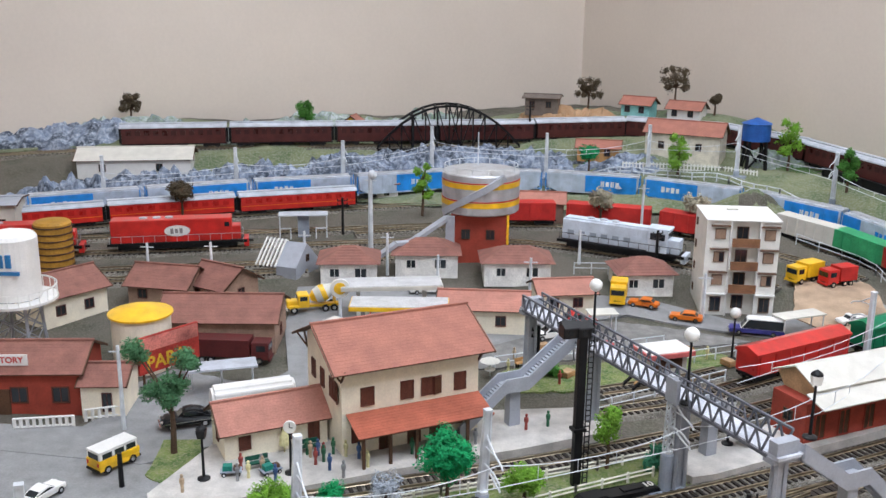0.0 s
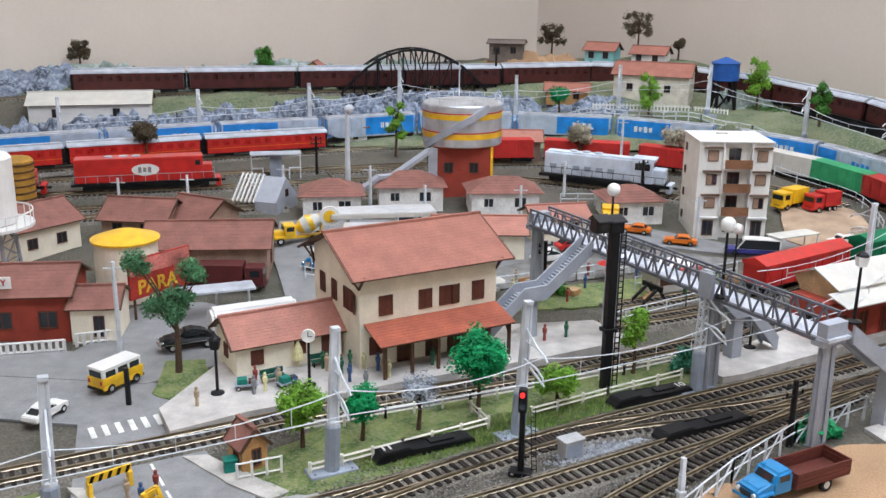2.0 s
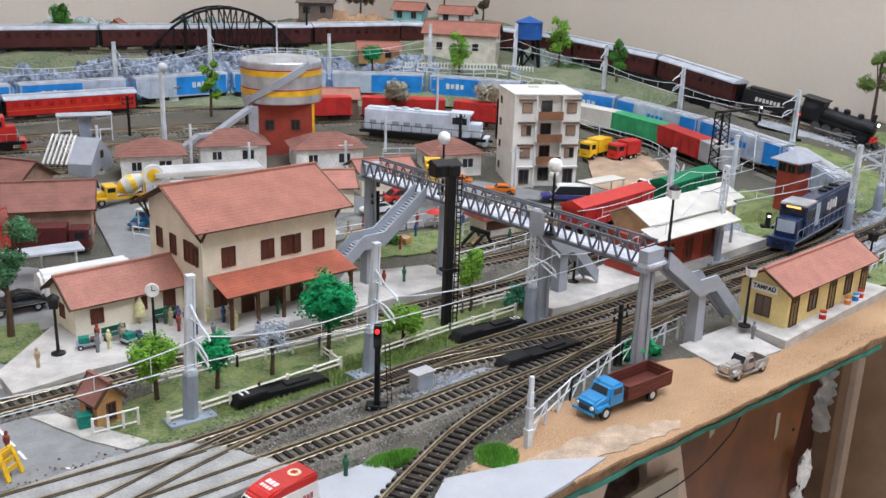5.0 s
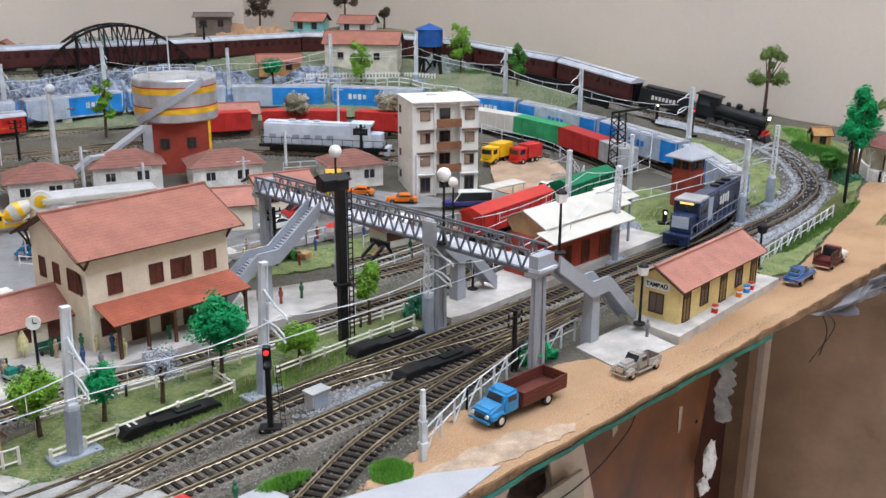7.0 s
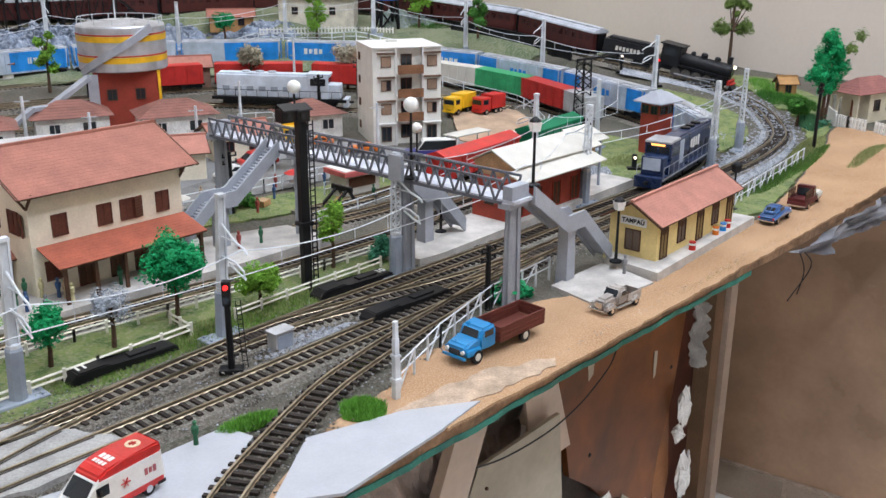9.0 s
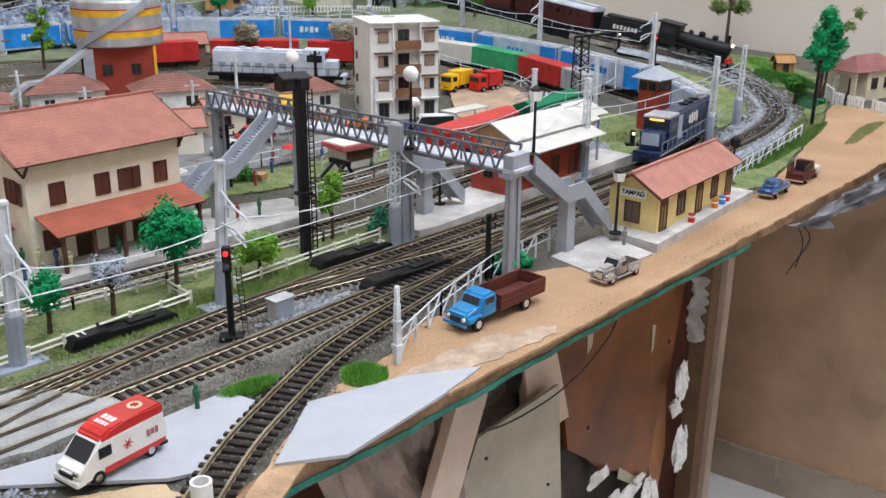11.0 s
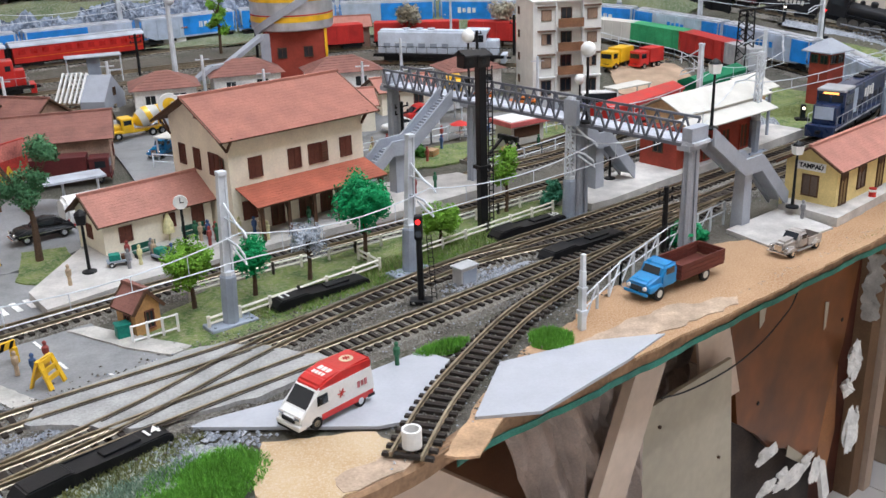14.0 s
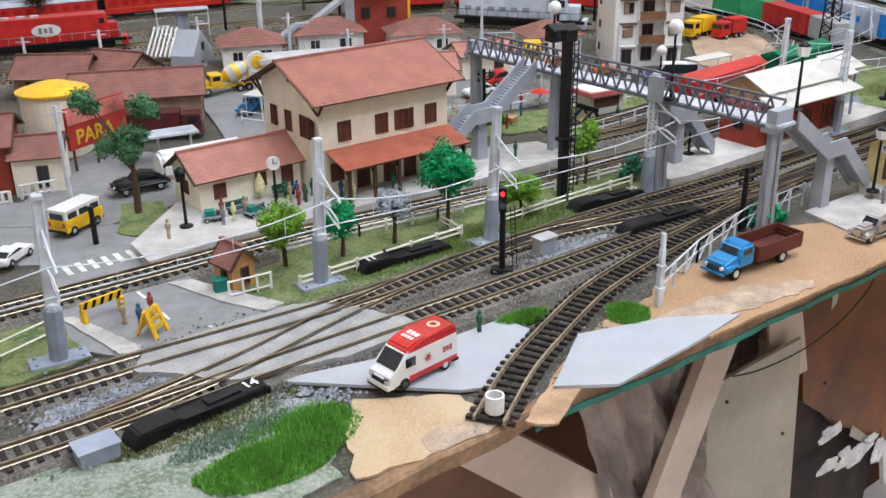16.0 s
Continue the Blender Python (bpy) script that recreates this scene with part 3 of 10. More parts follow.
# tiled floor
bm = bm_new()
slab(bm, [(x, y, FLOOR_Z - 0.5) for x, y in ROOM], 8)
bmesh.ops.recalc_face_normals(bm, faces=bm.faces[:])
floor_bed = part("floor", bm, paint("grout", (0.25, 0.22, 0.2), 0.9), None)
tagged(floor_bed, "glossy white ceramic tile floor with grey joints", "floor", kind="structure")
tile_m = paint("floor_tile", (0.86, 0.85, 0.83), 0.2, vary=0.02, stain=0.8, stain_amount=0.06, per_object=0.03)
tile_mesh = None
for i in range(-5, 2):
    for j in range(-5, 3):
        x, y = ab(110 + i * 45 - (11.2 if i == 1 else 0), 20 + j * 45)
        if tile_mesh is None:
            bm = bm_new()
            box(bm, -22.3, 22.3, -22.3, 22.3, -0.5, 0.0, bevel=0.15)
            o = part("floor_tile", bm, tile_m, floor_bed)
            tile_mesh = o.data
        else:
            o = new("floor_tile", tile_mesh)
            o.parent = floor_bed
        o.matrix_basis = pose(x * CM, y * CM, FLOOR_Z * CM, 0, 0, TURN) @ Matrix.Diagonal((0.5 if i == 1 else 1.0, 1, 1, 1))


# ---- ceiling lamps: added tube fittings above the layout, all out of view ----
tube_glow = glow("added_tube_light", (1.0, 0.98, 0.96), 6.0)
# Unseen fill lights, placed for brightness; the last one lifts the right wall.
for k, (a, b) in enumerate(((30, -95), (30, -10), (105, -95), (95, 0), (-45, -50), (40, 95), (112, 105))):
    x, y = ab(a, b)
    f = thing("added_ceiling_light", x, y, CEIL, TURN, "added twin tube ceiling light fitting, out of view", "light", "ceiling lights")
    part("fitting", boxes((-62, 62, -8, 8, -5, 0), bevel=0.6), white, f)
    for s in (-3.5, 3.5):
        bm = bm_new()
        tube(bm, (-59, s, -6.8), (59, s, -6.8), 1.6, n=10)
        part("tube", bm, tube_glow, f, "glowing white tube of an added fitting")
    lamp = bpy.data.lights.new("tube_lamp", "AREA")
    lamp.shape, lamp.size, lamp.size_y, lamp.energy, lamp.color = "RECTANGLE", 1.2, 0.14, 9.6 if b < -30 else 6.9, (0.86, 0.975, 1.19)
    lo = new("tube_lamp", lamp)
    lo.matrix_basis = pose(x * CM, y * CM, (CEIL - 9) * CM, 0, 0, TURN)


# ---- the table under the layout ----
def fascia():
    """The board's front edge: timber strip following the edge, with a taped lower rim."""
    pts = [Vector((*ab(a, front_edge(a)), 0)) for a in np.arange(-48, 143.6, 1.2)]
    v, f = strip(pts, [(0.0, -1.1), (1.6, -1.1), (1.6, -0.25), (0.12, 0.03), (-0.06, -0.16)])
    ob = mesh_part("board_edge", v, f, paint("edge_wood", (0.27, 0.165, 0.095), 0.8, vary=0.25, stain=4.0, stain_amount=0.5, grain=25, bump=0.5), None)
    tagged(ob, "rough bare chipboard front edge of the layout", "board", kind="structure")
    tp = [Vector((*ab(a, front_edge(a) - 0.06), 0)) for a in np.arange(2, 58, 1.0)]
    v, f = strip(tp, [(-0.05, -1.5), (0.03, -1.5), (0.03, -1.06), (-0.05, -1.06)])
    tagged(mesh_part("edge_tape", v, f, tape_green, None), "green tape strip along the lower board edge", "tape")


fascia()
bm = bm_new()
outline = [ab(-48, 1.8), ab(12, 1.8), ab(141, -1.2), ab(131.5, 180), ab(-48, 168)]
slab(bm, [(x, y, -1.4) for x, y in outline], 1.2)
bmesh.ops.recalc_face_normals(bm, faces=bm.faces[:])
tagged(part("table_board", bm, wood, None), "raw timber board that carries the model layout", "board", kind="structure")


def post(a, b, w, d, z0, z1, material, name, label, rot=TURN, lean=0.0):
    x, y = ab(a, b)
    o = part(name, boxes((-w / 2, w / 2, -d / 2, d / 2, z0, z1), bevel=0.15), material, None)
    o.matrix_basis = pose(x * CM, y * CM, 0, 0, lean, rot)
    return tagged(o, label, "board")


def raw_board(name, pts, thick, material, label):
    """A board standing under the table: a polygon given as (a, b, z), thickened away from the front."""
    bm = bm_new()
    n = Vector((-UY, UX, 0)) * thick
    f = [Vector((*ab(a, b), z)) for a, b, z in pts]
    va = [bm.verts.new(p) for p in f]
    vb = [bm.verts.new(p + n) for p in f]
    bm.faces.new(va)
    bm.faces.new(vb[::-1])
    for i in range(len(f)):
        j = (i + 1) % len(f)
        bm.faces.new((va[j], va[i], vb[i], vb[j]))
    bmesh.ops.recalc_face_normals(bm, faces=bm.faces[:])
    return tagged(part(name, bm, material, None), label, "board")

# ---- buildings ----
def roof_parts(parent, material, L, W, z0, rise, over, n, thick=0.022):
    """A gable roof, ridge along x, eaves at z0: a boarded underlay with overlapping tile courses as pieces."""
    half = W / 2 + over
    x0, x1 = -L / 2 - over, L / 2 + over
    bm = bm_new()
    for s in (-1, 1):
        pts = [(x0, s * half, z0 + 0.02), (x1, s * half, z0 + 0.02), (x1, 0, z0 + rise + 0.02), (x0, 0, z0 + rise + 0.02)]
        slab(bm, pts if s < 0 else pts[::-1], 0.1)
    roof = part("roof", bm, dark_wood, parent)
    part("ridge", boxes((x0, x1, -0.16, 0.16, z0 + rise - 0.02, z0 + rise + 0.2)), material, roof)
    course = None
    for s in (-1, 1):
        for k in range(n):
            u0 = k / n
            if course is None:
                du = 1.22 / n
                bm = bm_new()
                slab(bm, [(x0, 0, thick), (x1, 0, thick), (x1, half * du, rise * du + thick * 0.4), (x0, half * du, rise * du + thick * 0.4)], thick)
                o = part("tile_course", bm, material, roof)
                course = o.data
            else:
                o = new("tile_course", course)
                o.parent = roof
            last = 1 - 0.22 / n if k == n - 1 else 1
            o.matrix_basis = pose(0, s * half * (1 - u0 * last) * CM, (z0 + rise * u0 * last + 0.03) * CM, 0, 0, 0 if s < 0 else 180)
    return roof


def window(parent, face, u, z, w, h, L, W, pane_m, frame_m=None, proud=0.06, name="window", bars=True):
    """A framed window or shuttered opening on one face of a box building; u from the face's centre, z of its centre."""
    fm = frame_m or shutter
    m = {"f": pose(u * CM, -W / 2 * CM, z * CM), "b": pose(u * CM, W / 2 * CM, z * CM, 0, 0, 180),
         "l": pose(-L / 2 * CM, u * CM, z * CM, 0, 0, -90), "r": pose(L / 2 * CM, u * CM, z * CM, 0, 0, 90)}[face]
    t = max(0.08, w * 0.07)
    specs = [(-w / 2, -w / 2 + t, -proud - 0.05, 0.03, -h / 2, h / 2), (w / 2 - t, w / 2, -proud - 0.05, 0.03, -h / 2, h / 2),
             (-w / 2, w / 2, -proud - 0.04, 0.03, h / 2 - t, h / 2), (-w / 2, w / 2, -proud - 0.07, 0.03, -h / 2, -h / 2 + t)]
    if bars:
        specs.append((-t / 3, t / 3, -proud - 0.02, 0.03, -h / 2, h / 2))
    f = part(name, boxes(*specs), fm, parent)
    f.matrix_basis = m
    part("pane", boxes((-w / 2 + 0.02, w / 2 - 0.02, -proud + 0.03, 0.02, -h / 2 + 0.02, h / 2 - 0.02)), pane_m, f)
    return f


def hip_roof(parent, material, L, W, z0, rise, over, n=7):
    """A hipped roof built of overlapping tile courses that step up towards a short ridge."""
    a, b = L / 2 + over, W / 2 + over
    core = bm_new()
    v = [core.verts.new(p) for p in ((-a, -b, z0), (a, -b, z0), (a, b, z0), (-a, b, z0), (-a + b, 0, z0 + rise), (a - b, 0, z0 + rise))]
    for f in ((0, 1, 5, 4), (1, 2, 5), (2, 3, 4, 5), (3, 0, 4), (3, 2, 1, 0)):
        core.faces.new([v[i] for i in f])
    roof = part("roof", core, dark_wood, parent)
    for k in range(n):
        u0, u1 = k / n, min(0.985, (k + 1.2) / n)
        bm = bm_new()
        ring = []
        for u, lift in ((u0, 0.07), (u1, 0.03), (u0, 0.0)):
            ring.append([bm.verts.new((sx * (a - b * u), sy * (b - b * u), z0 + rise * u + lift)) for sx, sy in ((-1, -1), (1, -1), (1, 1), (-1, 1))])
        for i in range(4):
            j = (i + 1) % 4
            bm.faces.new((ring[0][i], ring[0][j], ring[1][j], ring[1][i]))
            bm.faces.new((ring[2][i], ring[2][j], ring[0][j], ring[0][i]))
        part("tile_course", bm, material, roof)
    return roof


def house(x, y, z, rot, L, W, h, rise, over, wall_m, roof_m, label, name="house", windows=(), courses=10, pane=None, frame_m=None, category="house", group="", hip=False):
    t = thing(name, x, y, z, rot, label, category, group)
    bm = bm_new()
    if hip:
        box(bm, -L / 2, L / 2, -W / 2, W / 2, -0.6, h)
        part("wall", bm, wall_m, t)
        hip_roof(t, roof_m, L, W, h - 0.1, rise, over, courses)
        for face, u, wz, w, hh in windows:
            window(t, face, u, wz, w, hh, L, W, pane or window_dark, frame_m)
        return t
    g = rise * (W / 2) / (W / 2 + over)
    extrude_yz(bm, [(-W / 2, -0.6), (W / 2, -0.6), (W / 2, h), (0, h + g), (-W / 2, h)], -L / 2, L / 2)
    part("wall", bm, wall_m, t)
    roof_parts(t, roof_m, L, W, h - over * rise / (W / 2 + over), rise, over, courses)
    for s in (-1, 1):
        for e in (-1, 1):
            bm = bm_new()
            bar(bm, (e * (L / 2 + over * 0.9), s * (W / 2 + over), h - over * rise / (W / 2 + over) - 0.05), (e * (L / 2 + over * 0.9), 0, h - over * rise / (W / 2 + over) + rise - 0.05), 0.12, 0.22)
            part("bargeboard", bm, dark_wood, t)
    for face, u, wz, w, hh in windows:
        window(t, face, u, wz, w, hh, L, W, pane or window_dark, frame_m)
    return t


# -- railway station, two storeys, with awning and low annex
LW, WW = 13.4, 9.8
st = house(-4.76, 137.69, 0.8, 28.5, LW, WW, 8.7, 2.75, 1.2, cream, terracotta, "two-storey cream railway station with terracotta tiled gable roof", "station_house", courses=16, category="station",
           windows=[("f", -4.3, 5.35, 1.3, 1.75), ("f", -0.5, 5.35, 1.3, 1.75), ("f", 1.5, 5.35, 1.25, 1.75), ("f", 4.8, 5.35, 1.25, 1.75), ("l", 2.9, 5.6, 1.1, 1.8), ("l", 0.3, 5.6, 1.1, 1.8), ("l", -2.6, 5.6, 1.7, 1.9),
                    ("l", -0.5, 9.4, 1.0, 0.6), ("f", -5.2, 1.9, 1.3, 1.6), ("f", 4.5, 1.9, 1.3, 1.6), ("r", 0, 5.6, 1.2, 1.8), ("r", -3, 5.6, 1.2, 1.8)], pane=shutter)
for u in (-2.6, 0.2, 2.4):
    window(st, "f", u, 1.4, 1.3, 2.8, LW, WW, dark_wood, shutter, name="door")
# shutters standing open beside two of the windows
for u, face in ((2.5, "f"), (-3.9, "l")):
    m = pose(u * CM, (-WW / 2 - 0.12) * CM, 5.35 * CM, 0, 0, 16) if face == "f" else pose((-LW / 2 - 0.12) * CM, u * CM, 5.6 * CM, 0, 0, -106)
    o = part("shutter", boxes((-0.42, 0.42, -0.06, 0.06, -0.88, 0.88)), shutter, st)
    o.matrix_basis = m
    for k in range(7):
        part("louvre", boxes((-0.36, 0.36, -0.09, -0.05, -0.8 + 0.23 * k, -0.68 + 0.23 * k)), dark_wood, o)
AWN_Y, AWN_D = -WW / 2, 3.3
bm = bm_new()
slab(bm, [(-6.3, AWN_Y - AWN_D, 2.98), (6.7, AWN_Y - AWN_D, 2.98), (6.7, AWN_Y, 3.92), (-6.3, AWN_Y, 3.92)], 0.1)
aw = part("awning", bm, dark_wood, st, "orange-red tiled platform awning")
for k in range(9):
    u0, u1 = k / 9, min(1, (k + 1.22) / 9)
    y0, y1 = AWN_Y - AWN_D * (1 - u0), AWN_Y - AWN_D * (1 - u1)
    bm = bm_new()
    slab(bm, [(-6.35, y0, 3.0 + 0.94 * u0 + 0.05), (6.75, y0, 3.0 + 0.94 * u0 + 0.05), (6.75, y1, 3.0 + 0.94 * u1 + 0.03), (-6.35, y1, 3.0 + 0.94 * u1 + 0.03)], 0.05)
    part("tile_course", bm, awning_red, aw)
for px in (-5.8, -3.3, -0.8, 1.7, 4.2, 6.3):
    p = part("awning_post", boxes((px - 0.13, px + 0.13, -WW / 2 - 3.1, -WW / 2 - 2.86, -0.6, 3.02)), dark_wood, st)
    bm = bm_new()
    bar(bm, (px, -WW / 2 - 2.95, 2.0), (px, -WW / 2 - 2.0, 3.2), 0.14)
    part("brace", bm, dark_wood, p)
for s in (-1, 1):
    for e in (-1, 1):
        bm = bm_new()
        bar(bm, (e * LW / 2, s * WW / 2 * 0.98, 7.0), (e * (LW / 2 + 1.0), s * WW / 2 * 0.98, 8.6), 0.16)
        bar(bm, (e * LW / 2, s * WW / 2 * 0.98, 7.0), (e * LW / 2, s * (WW / 2 + 1.0), 8.3), 0.16)
        part("eave_bracket", bm, dark_wood, st)
house(-15.5, 132.95, 0.8, 28.5, 9.4, 5.2, 2.9, 1.9, 0.6, cream, terracotta_pink, "low cream station annex with faded tiled roof", "station_annex", courses=11, category="building",
      windows=[("f", -2.9, 1.4, 1.1, 1.3), ("f", 0.9, 1.6, 1.0, 1.2), ("f", 3.4, 1.4, 1.1, 2.0), ("l", 0, 1.5, 1.0, 1.2)], pane=shutter)

# -- yellow halt station on the near side
ys = house(46.4, 127.1, 0.9, 30, 15.6, 4.6, 3.6, 1.75, 0.65, yellow_wall, terracotta_pink, "yellow halt station with pink-red tiled roof and brown doors", "halt_station", courses=12, category="station",
           windows=[("l", 0.0, 1.5, 1.5, 1.9), ("f", -3.3, 1.7, 1.5, 2.0), ("f", 3.6, 1.7, 1.4, 2.0), ("b", 0, 1.7, 1.4, 2.0)], frame_m=dark_wood, pane=paint("window_brown", (0.12, 0.09, 0.07), 0.4))
for u in (-6.6, 0.4, 6.8):
    window(ys, "f", u, 1.35, 1.3, 2.7, 15.6, 4.6, paint("door_olive", (0.22, 0.15, 0.06), 0.6), dark_wood, name="door")
for u in (-6.6, -3.3, 0.4, 3.6, 6.8):
    bm = bm_new()
    tube(bm, (u, -2.2, 2.7), (u, -2.36, 2.7), 0.62, n=16)
    part("arch", bm, dark_wood, ys)
part("name_board", boxes((-7.92, -7.84, -1.25, 1.25, 2.8, 3.55), bevel=0.02), white, ys, "white name board with black letters")
writing("name_lettering", "TAMBAÚ", 0.54, black, ys, on_face(-7.94, 0, 3.17, 90, 0, -90), 0.022)

# -- goods shed with white sheet roof on the second platform
gs = thing("goods_shed", 37.4, 140.6, 0.8, 27.5, "red brick goods shed with a pale sheet metal roof", "shed")
part("wall", boxes((-5.4, 7.6, -2.2, 2.2, -0.7, 3.9)), red_brick, gs)
bm = bm_new()
slab(bm, [(-5.6, -4.4, 4.25), (8.4, -4.4, 4.25), (8.4, -2.1, 4.95), (-5.6, -2.1, 4.95)], 0.12)
part("canopy_front", bm, offwhite, gs)
for y0, z0, nm in ((-2.4, 5.2, "roof"), (3.6, 5.2, "rear_roof")):
    bm = bm_new()
    slab(bm, [(-4.6, y0, z0), (10.4, y0, z0), (10.4, 0.6, 6.6), (-4.6, 0.6, 6.6)] if y0 < 0 else [(-4.6, 0.6, 6.6), (10.4, 0.6, 6.6), (10.4, y0, z0), (-4.6, y0, z0)], 0.12)
    part(nm, bm, offwhite, gs)
bm = bm_new()
slab(bm, [(8.6, -1.4, 5.3), (13.4, -1.4, 5.3), (13.4, 1.6, 6.45), (8.6, 1.6, 6.45)], 0.1)
part("end_roof", bm, offwhite, gs)
bm = bm_new()
bar(bm, (12.6, -0.8, -0.1), (12.6, -0.8, 5.35), 0.24)
part("roof_post", bm, mast_grey, gs)
bm = bm_new()
extrude_yz(bm, [(-2.1, 3.8), (2.2, 3.8), (3.3, 5.1), (0.6, 6.4), (-2.1, 5.1)], -4.0, 9.6)
part("gable", bm, paint("gable_tan", (0.52, 0.36, 0.20), 0.75, vary=0.15), gs, "tan timber gable")
for u in (-3.6, -0.6, 2.6, 5.8):
    window(gs, "f", u, 1.4, 1.4, 2.6, 13.2, 4.4, dark_wood, red_brick, name="door")
window(gs, "l", 0, 2.0, 1.2, 1.2, 10.8, 4.4, window_dark, dark_wood)

# -- signal cabin
cab = thing("signal_cabin", 65.2, 160.0, 0, 20, "tall brick-red signal cabin with a grey hipped roof", "cabin")
part("wall", boxes((-1.5, 1.5, -1.4, 1.4, -0.5, 6.9)), red_brick, cab)
part("eaves", boxes((-2.1, 2.1, -2.0, 2.0, 6.72, 6.9), bevel=0.04), mast_light, cab)
bm = bm_new()
r = [bm.verts.new(p) for p in ((-2.3, -2.15, 6.9), (2.3, -2.15, 6.9), (2.3, 2.15, 6.9), (-2.3, 2.15, 6.9), (-2.3, -2.15, 6.75), (2.3, -2.15, 6.75), (2.3, 2.15, 6.75), (-2.3, 2.15, 6.75), (-0.5, 0, 8.3), (0.5, 0, 8.3))]
for f in ((0, 1, 9, 8), (1, 2, 9), (2, 3, 8, 9), (3, 0, 8), (4, 5, 1, 0), (5, 6, 2, 1), (6, 7, 3, 2), (7, 4, 0, 3), (7, 6, 5, 4)):
    bm.faces.new([r[i] for i in f])
part("roof", bm, bridge_grey, cab)
for u in (-0.7, 0.7):
    window(cab, "f", u, 5.9, 1.2, 1.1, 3.0, 2.8, window_dark, dark_wood)
    window(cab, "l", u, 5.9, 1.1, 1.1, 3.0, 2.8, window_dark, dark_wood)
    window(cab, "r", u, 5.9, 1.1, 1.1, 3.0, 2.8, window_dark, dark_wood)

# -- apartment block
ap = thing("apartment_block", 36.35, 178.2, 0.4, -2, "four-storey off-white apartment block with brown balconies", "apartment building")
AL, AW, AH = 9.2, 8.5, 12.6
ap_wall = paint("apartment_white", (0.78, 0.77, 0.72), 0.7, vary=0.05, stain_amount=0.08)
ledge_brown = paint("ledge_brown", (0.15, 0.09, 0.06), 0.7)
B0, B1 = -AL / 2 + 3.05, AL / 2 - 2.5
for spec in ((-AL / 2, B0, -AW / 2, AW / 2, -0.7, AH), (B1, AL / 2, -AW / 2, AW / 2, -0.7, AH), (B0, B1, -AW / 2 + 0.75, AW / 2, -0.7, AH)):
    part("wall", boxes(spec), ap_wall, ap)
for u in (B0, B1):
    part("fin", boxes((u - 0.12, u + 0.12, -AW / 2 - 0.25, -AW / 2 + 0.2, -0.7, AH)), white, ap, "white upright fin beside the balconies")
part("roof", boxes((-AL / 2 - 0.12, AL / 2 + 0.12, -AW / 2 - 0.3, AW / 2 + 0.12, AH, AH + 0.16)), white, ap)
part("roof_hatch", boxes((-1.1, 0.3, 1.4, 2.2, AH + 0.16, AH + 0.36), bevel=0.05), offwhite, ap)
pane_b = paint("pane_brown", (0.16, 0.09, 0.06), 0.5)
for k in range(4):
    z = 1.5 + k * 3.05
    for j, u in enumerate((-AL / 2 + 1.75, AL / 2 - 1.25)):
        wd_, hh_ = (1.4, 2.0) if k == 0 else (1.35, 1.4)
        w_ = window(ap, "f", u, z + (0.0 if k == 0 else 0.25), wd_, hh_, AL, AW, window_dark, ledge_brown)
        if k:
            full = (k + j) % 2 == 1 or k == 3
            part("blind", boxes((-0.6, 0.62 if full else 0.02, -0.1, -0.05, -0.62, 0.62)), paint("blind_tan", (0.30, 0.20, 0.14), 0.7), w_, "half-drawn tan blind")
            part("sun_ledge", boxes((u - 1.2, u + 1.15, -AW / 2 - 0.45, -AW / 2, z + 1.22, z + 1.42)), ledge_brown, ap, "brown window ledge")
        else:
            part("sun_ledge", boxes((u - 1.3, u + 1.25, -AW / 2 - 0.55, -AW / 2, z + 1.35, z + 1.5)), white, ap)
    window(ap, "f", (B0 + B1) / 2 - 0.2, z + 0.2, 1.5, 1.8, AL, AW - 1.5, window_dark, dark_wood)
    window(ap, "l", 2.6, z + 0.3, 0.75, 1.0, AL, AW, window_dark, ledge_brown)
    if k:
        b = part("balcony", boxes((B0, B1, -AW / 2 - 0.75, -AW / 2 + 0.75, z - 1.35, z - 1.15)), ap_wall, ap)
        part("railing", boxes((B0 + 0.1, B1 - 0.1, -AW / 2 - 0.8, -AW / 2 - 0.65, z - 1.3, z - 0.15)), paint("balcony_brown", (0.24, 0.115, 0.06), 0.6), b, "brown balcony railing")

# -- fuel tank on a brick base
tk = thing("storage_tank", 2.3, 193.6, 1.2, 0, "silver storage tank with yellow bands on a red brick base", "tank")
part("base", boxes((-4.1, 4.1, -4.0, 4.0, -0.8, 8.3)), red_brick, tk, "red brick base")
for u in (-2, 1.6):
    window(tk, "f", u, 5.2, 1.3, 1.5, 8.2, 8.0, window_dark, dark_wood)
part("corner_strip", boxes((3.95, 4.3, -4.2, -3.6, -0.8, 8.2)), yellow, tk, "yellow corner strip")
bm = bm_new()
lathe(bm, [(5.6, 8.2), (5.75, 8.35), (5.75, 13.9), (5.6, 14.1), (2.5, 14.55), (0.05, 14.7)], 40)
part("shell", bm, silver, tk, "brushed silver cylinder", smooth=False)
for z in (9.4, 12.1):
    bm = bm_new()
    lathe(bm, [(5.5, z), (5.80, z), (5.80, z + 0.75), (5.5, z + 0.75)], 40)
    part("band", bm, yellow, tk, "yellow painted band")
    bm = bm_new()
    lathe(bm, [(5.5, z + 0.8), (5.79, z + 0.8), (5.79, z + 0.98), (5.5, z + 0.98)], 40)
    part("band", bm, red_matt, tk, "thin red band")
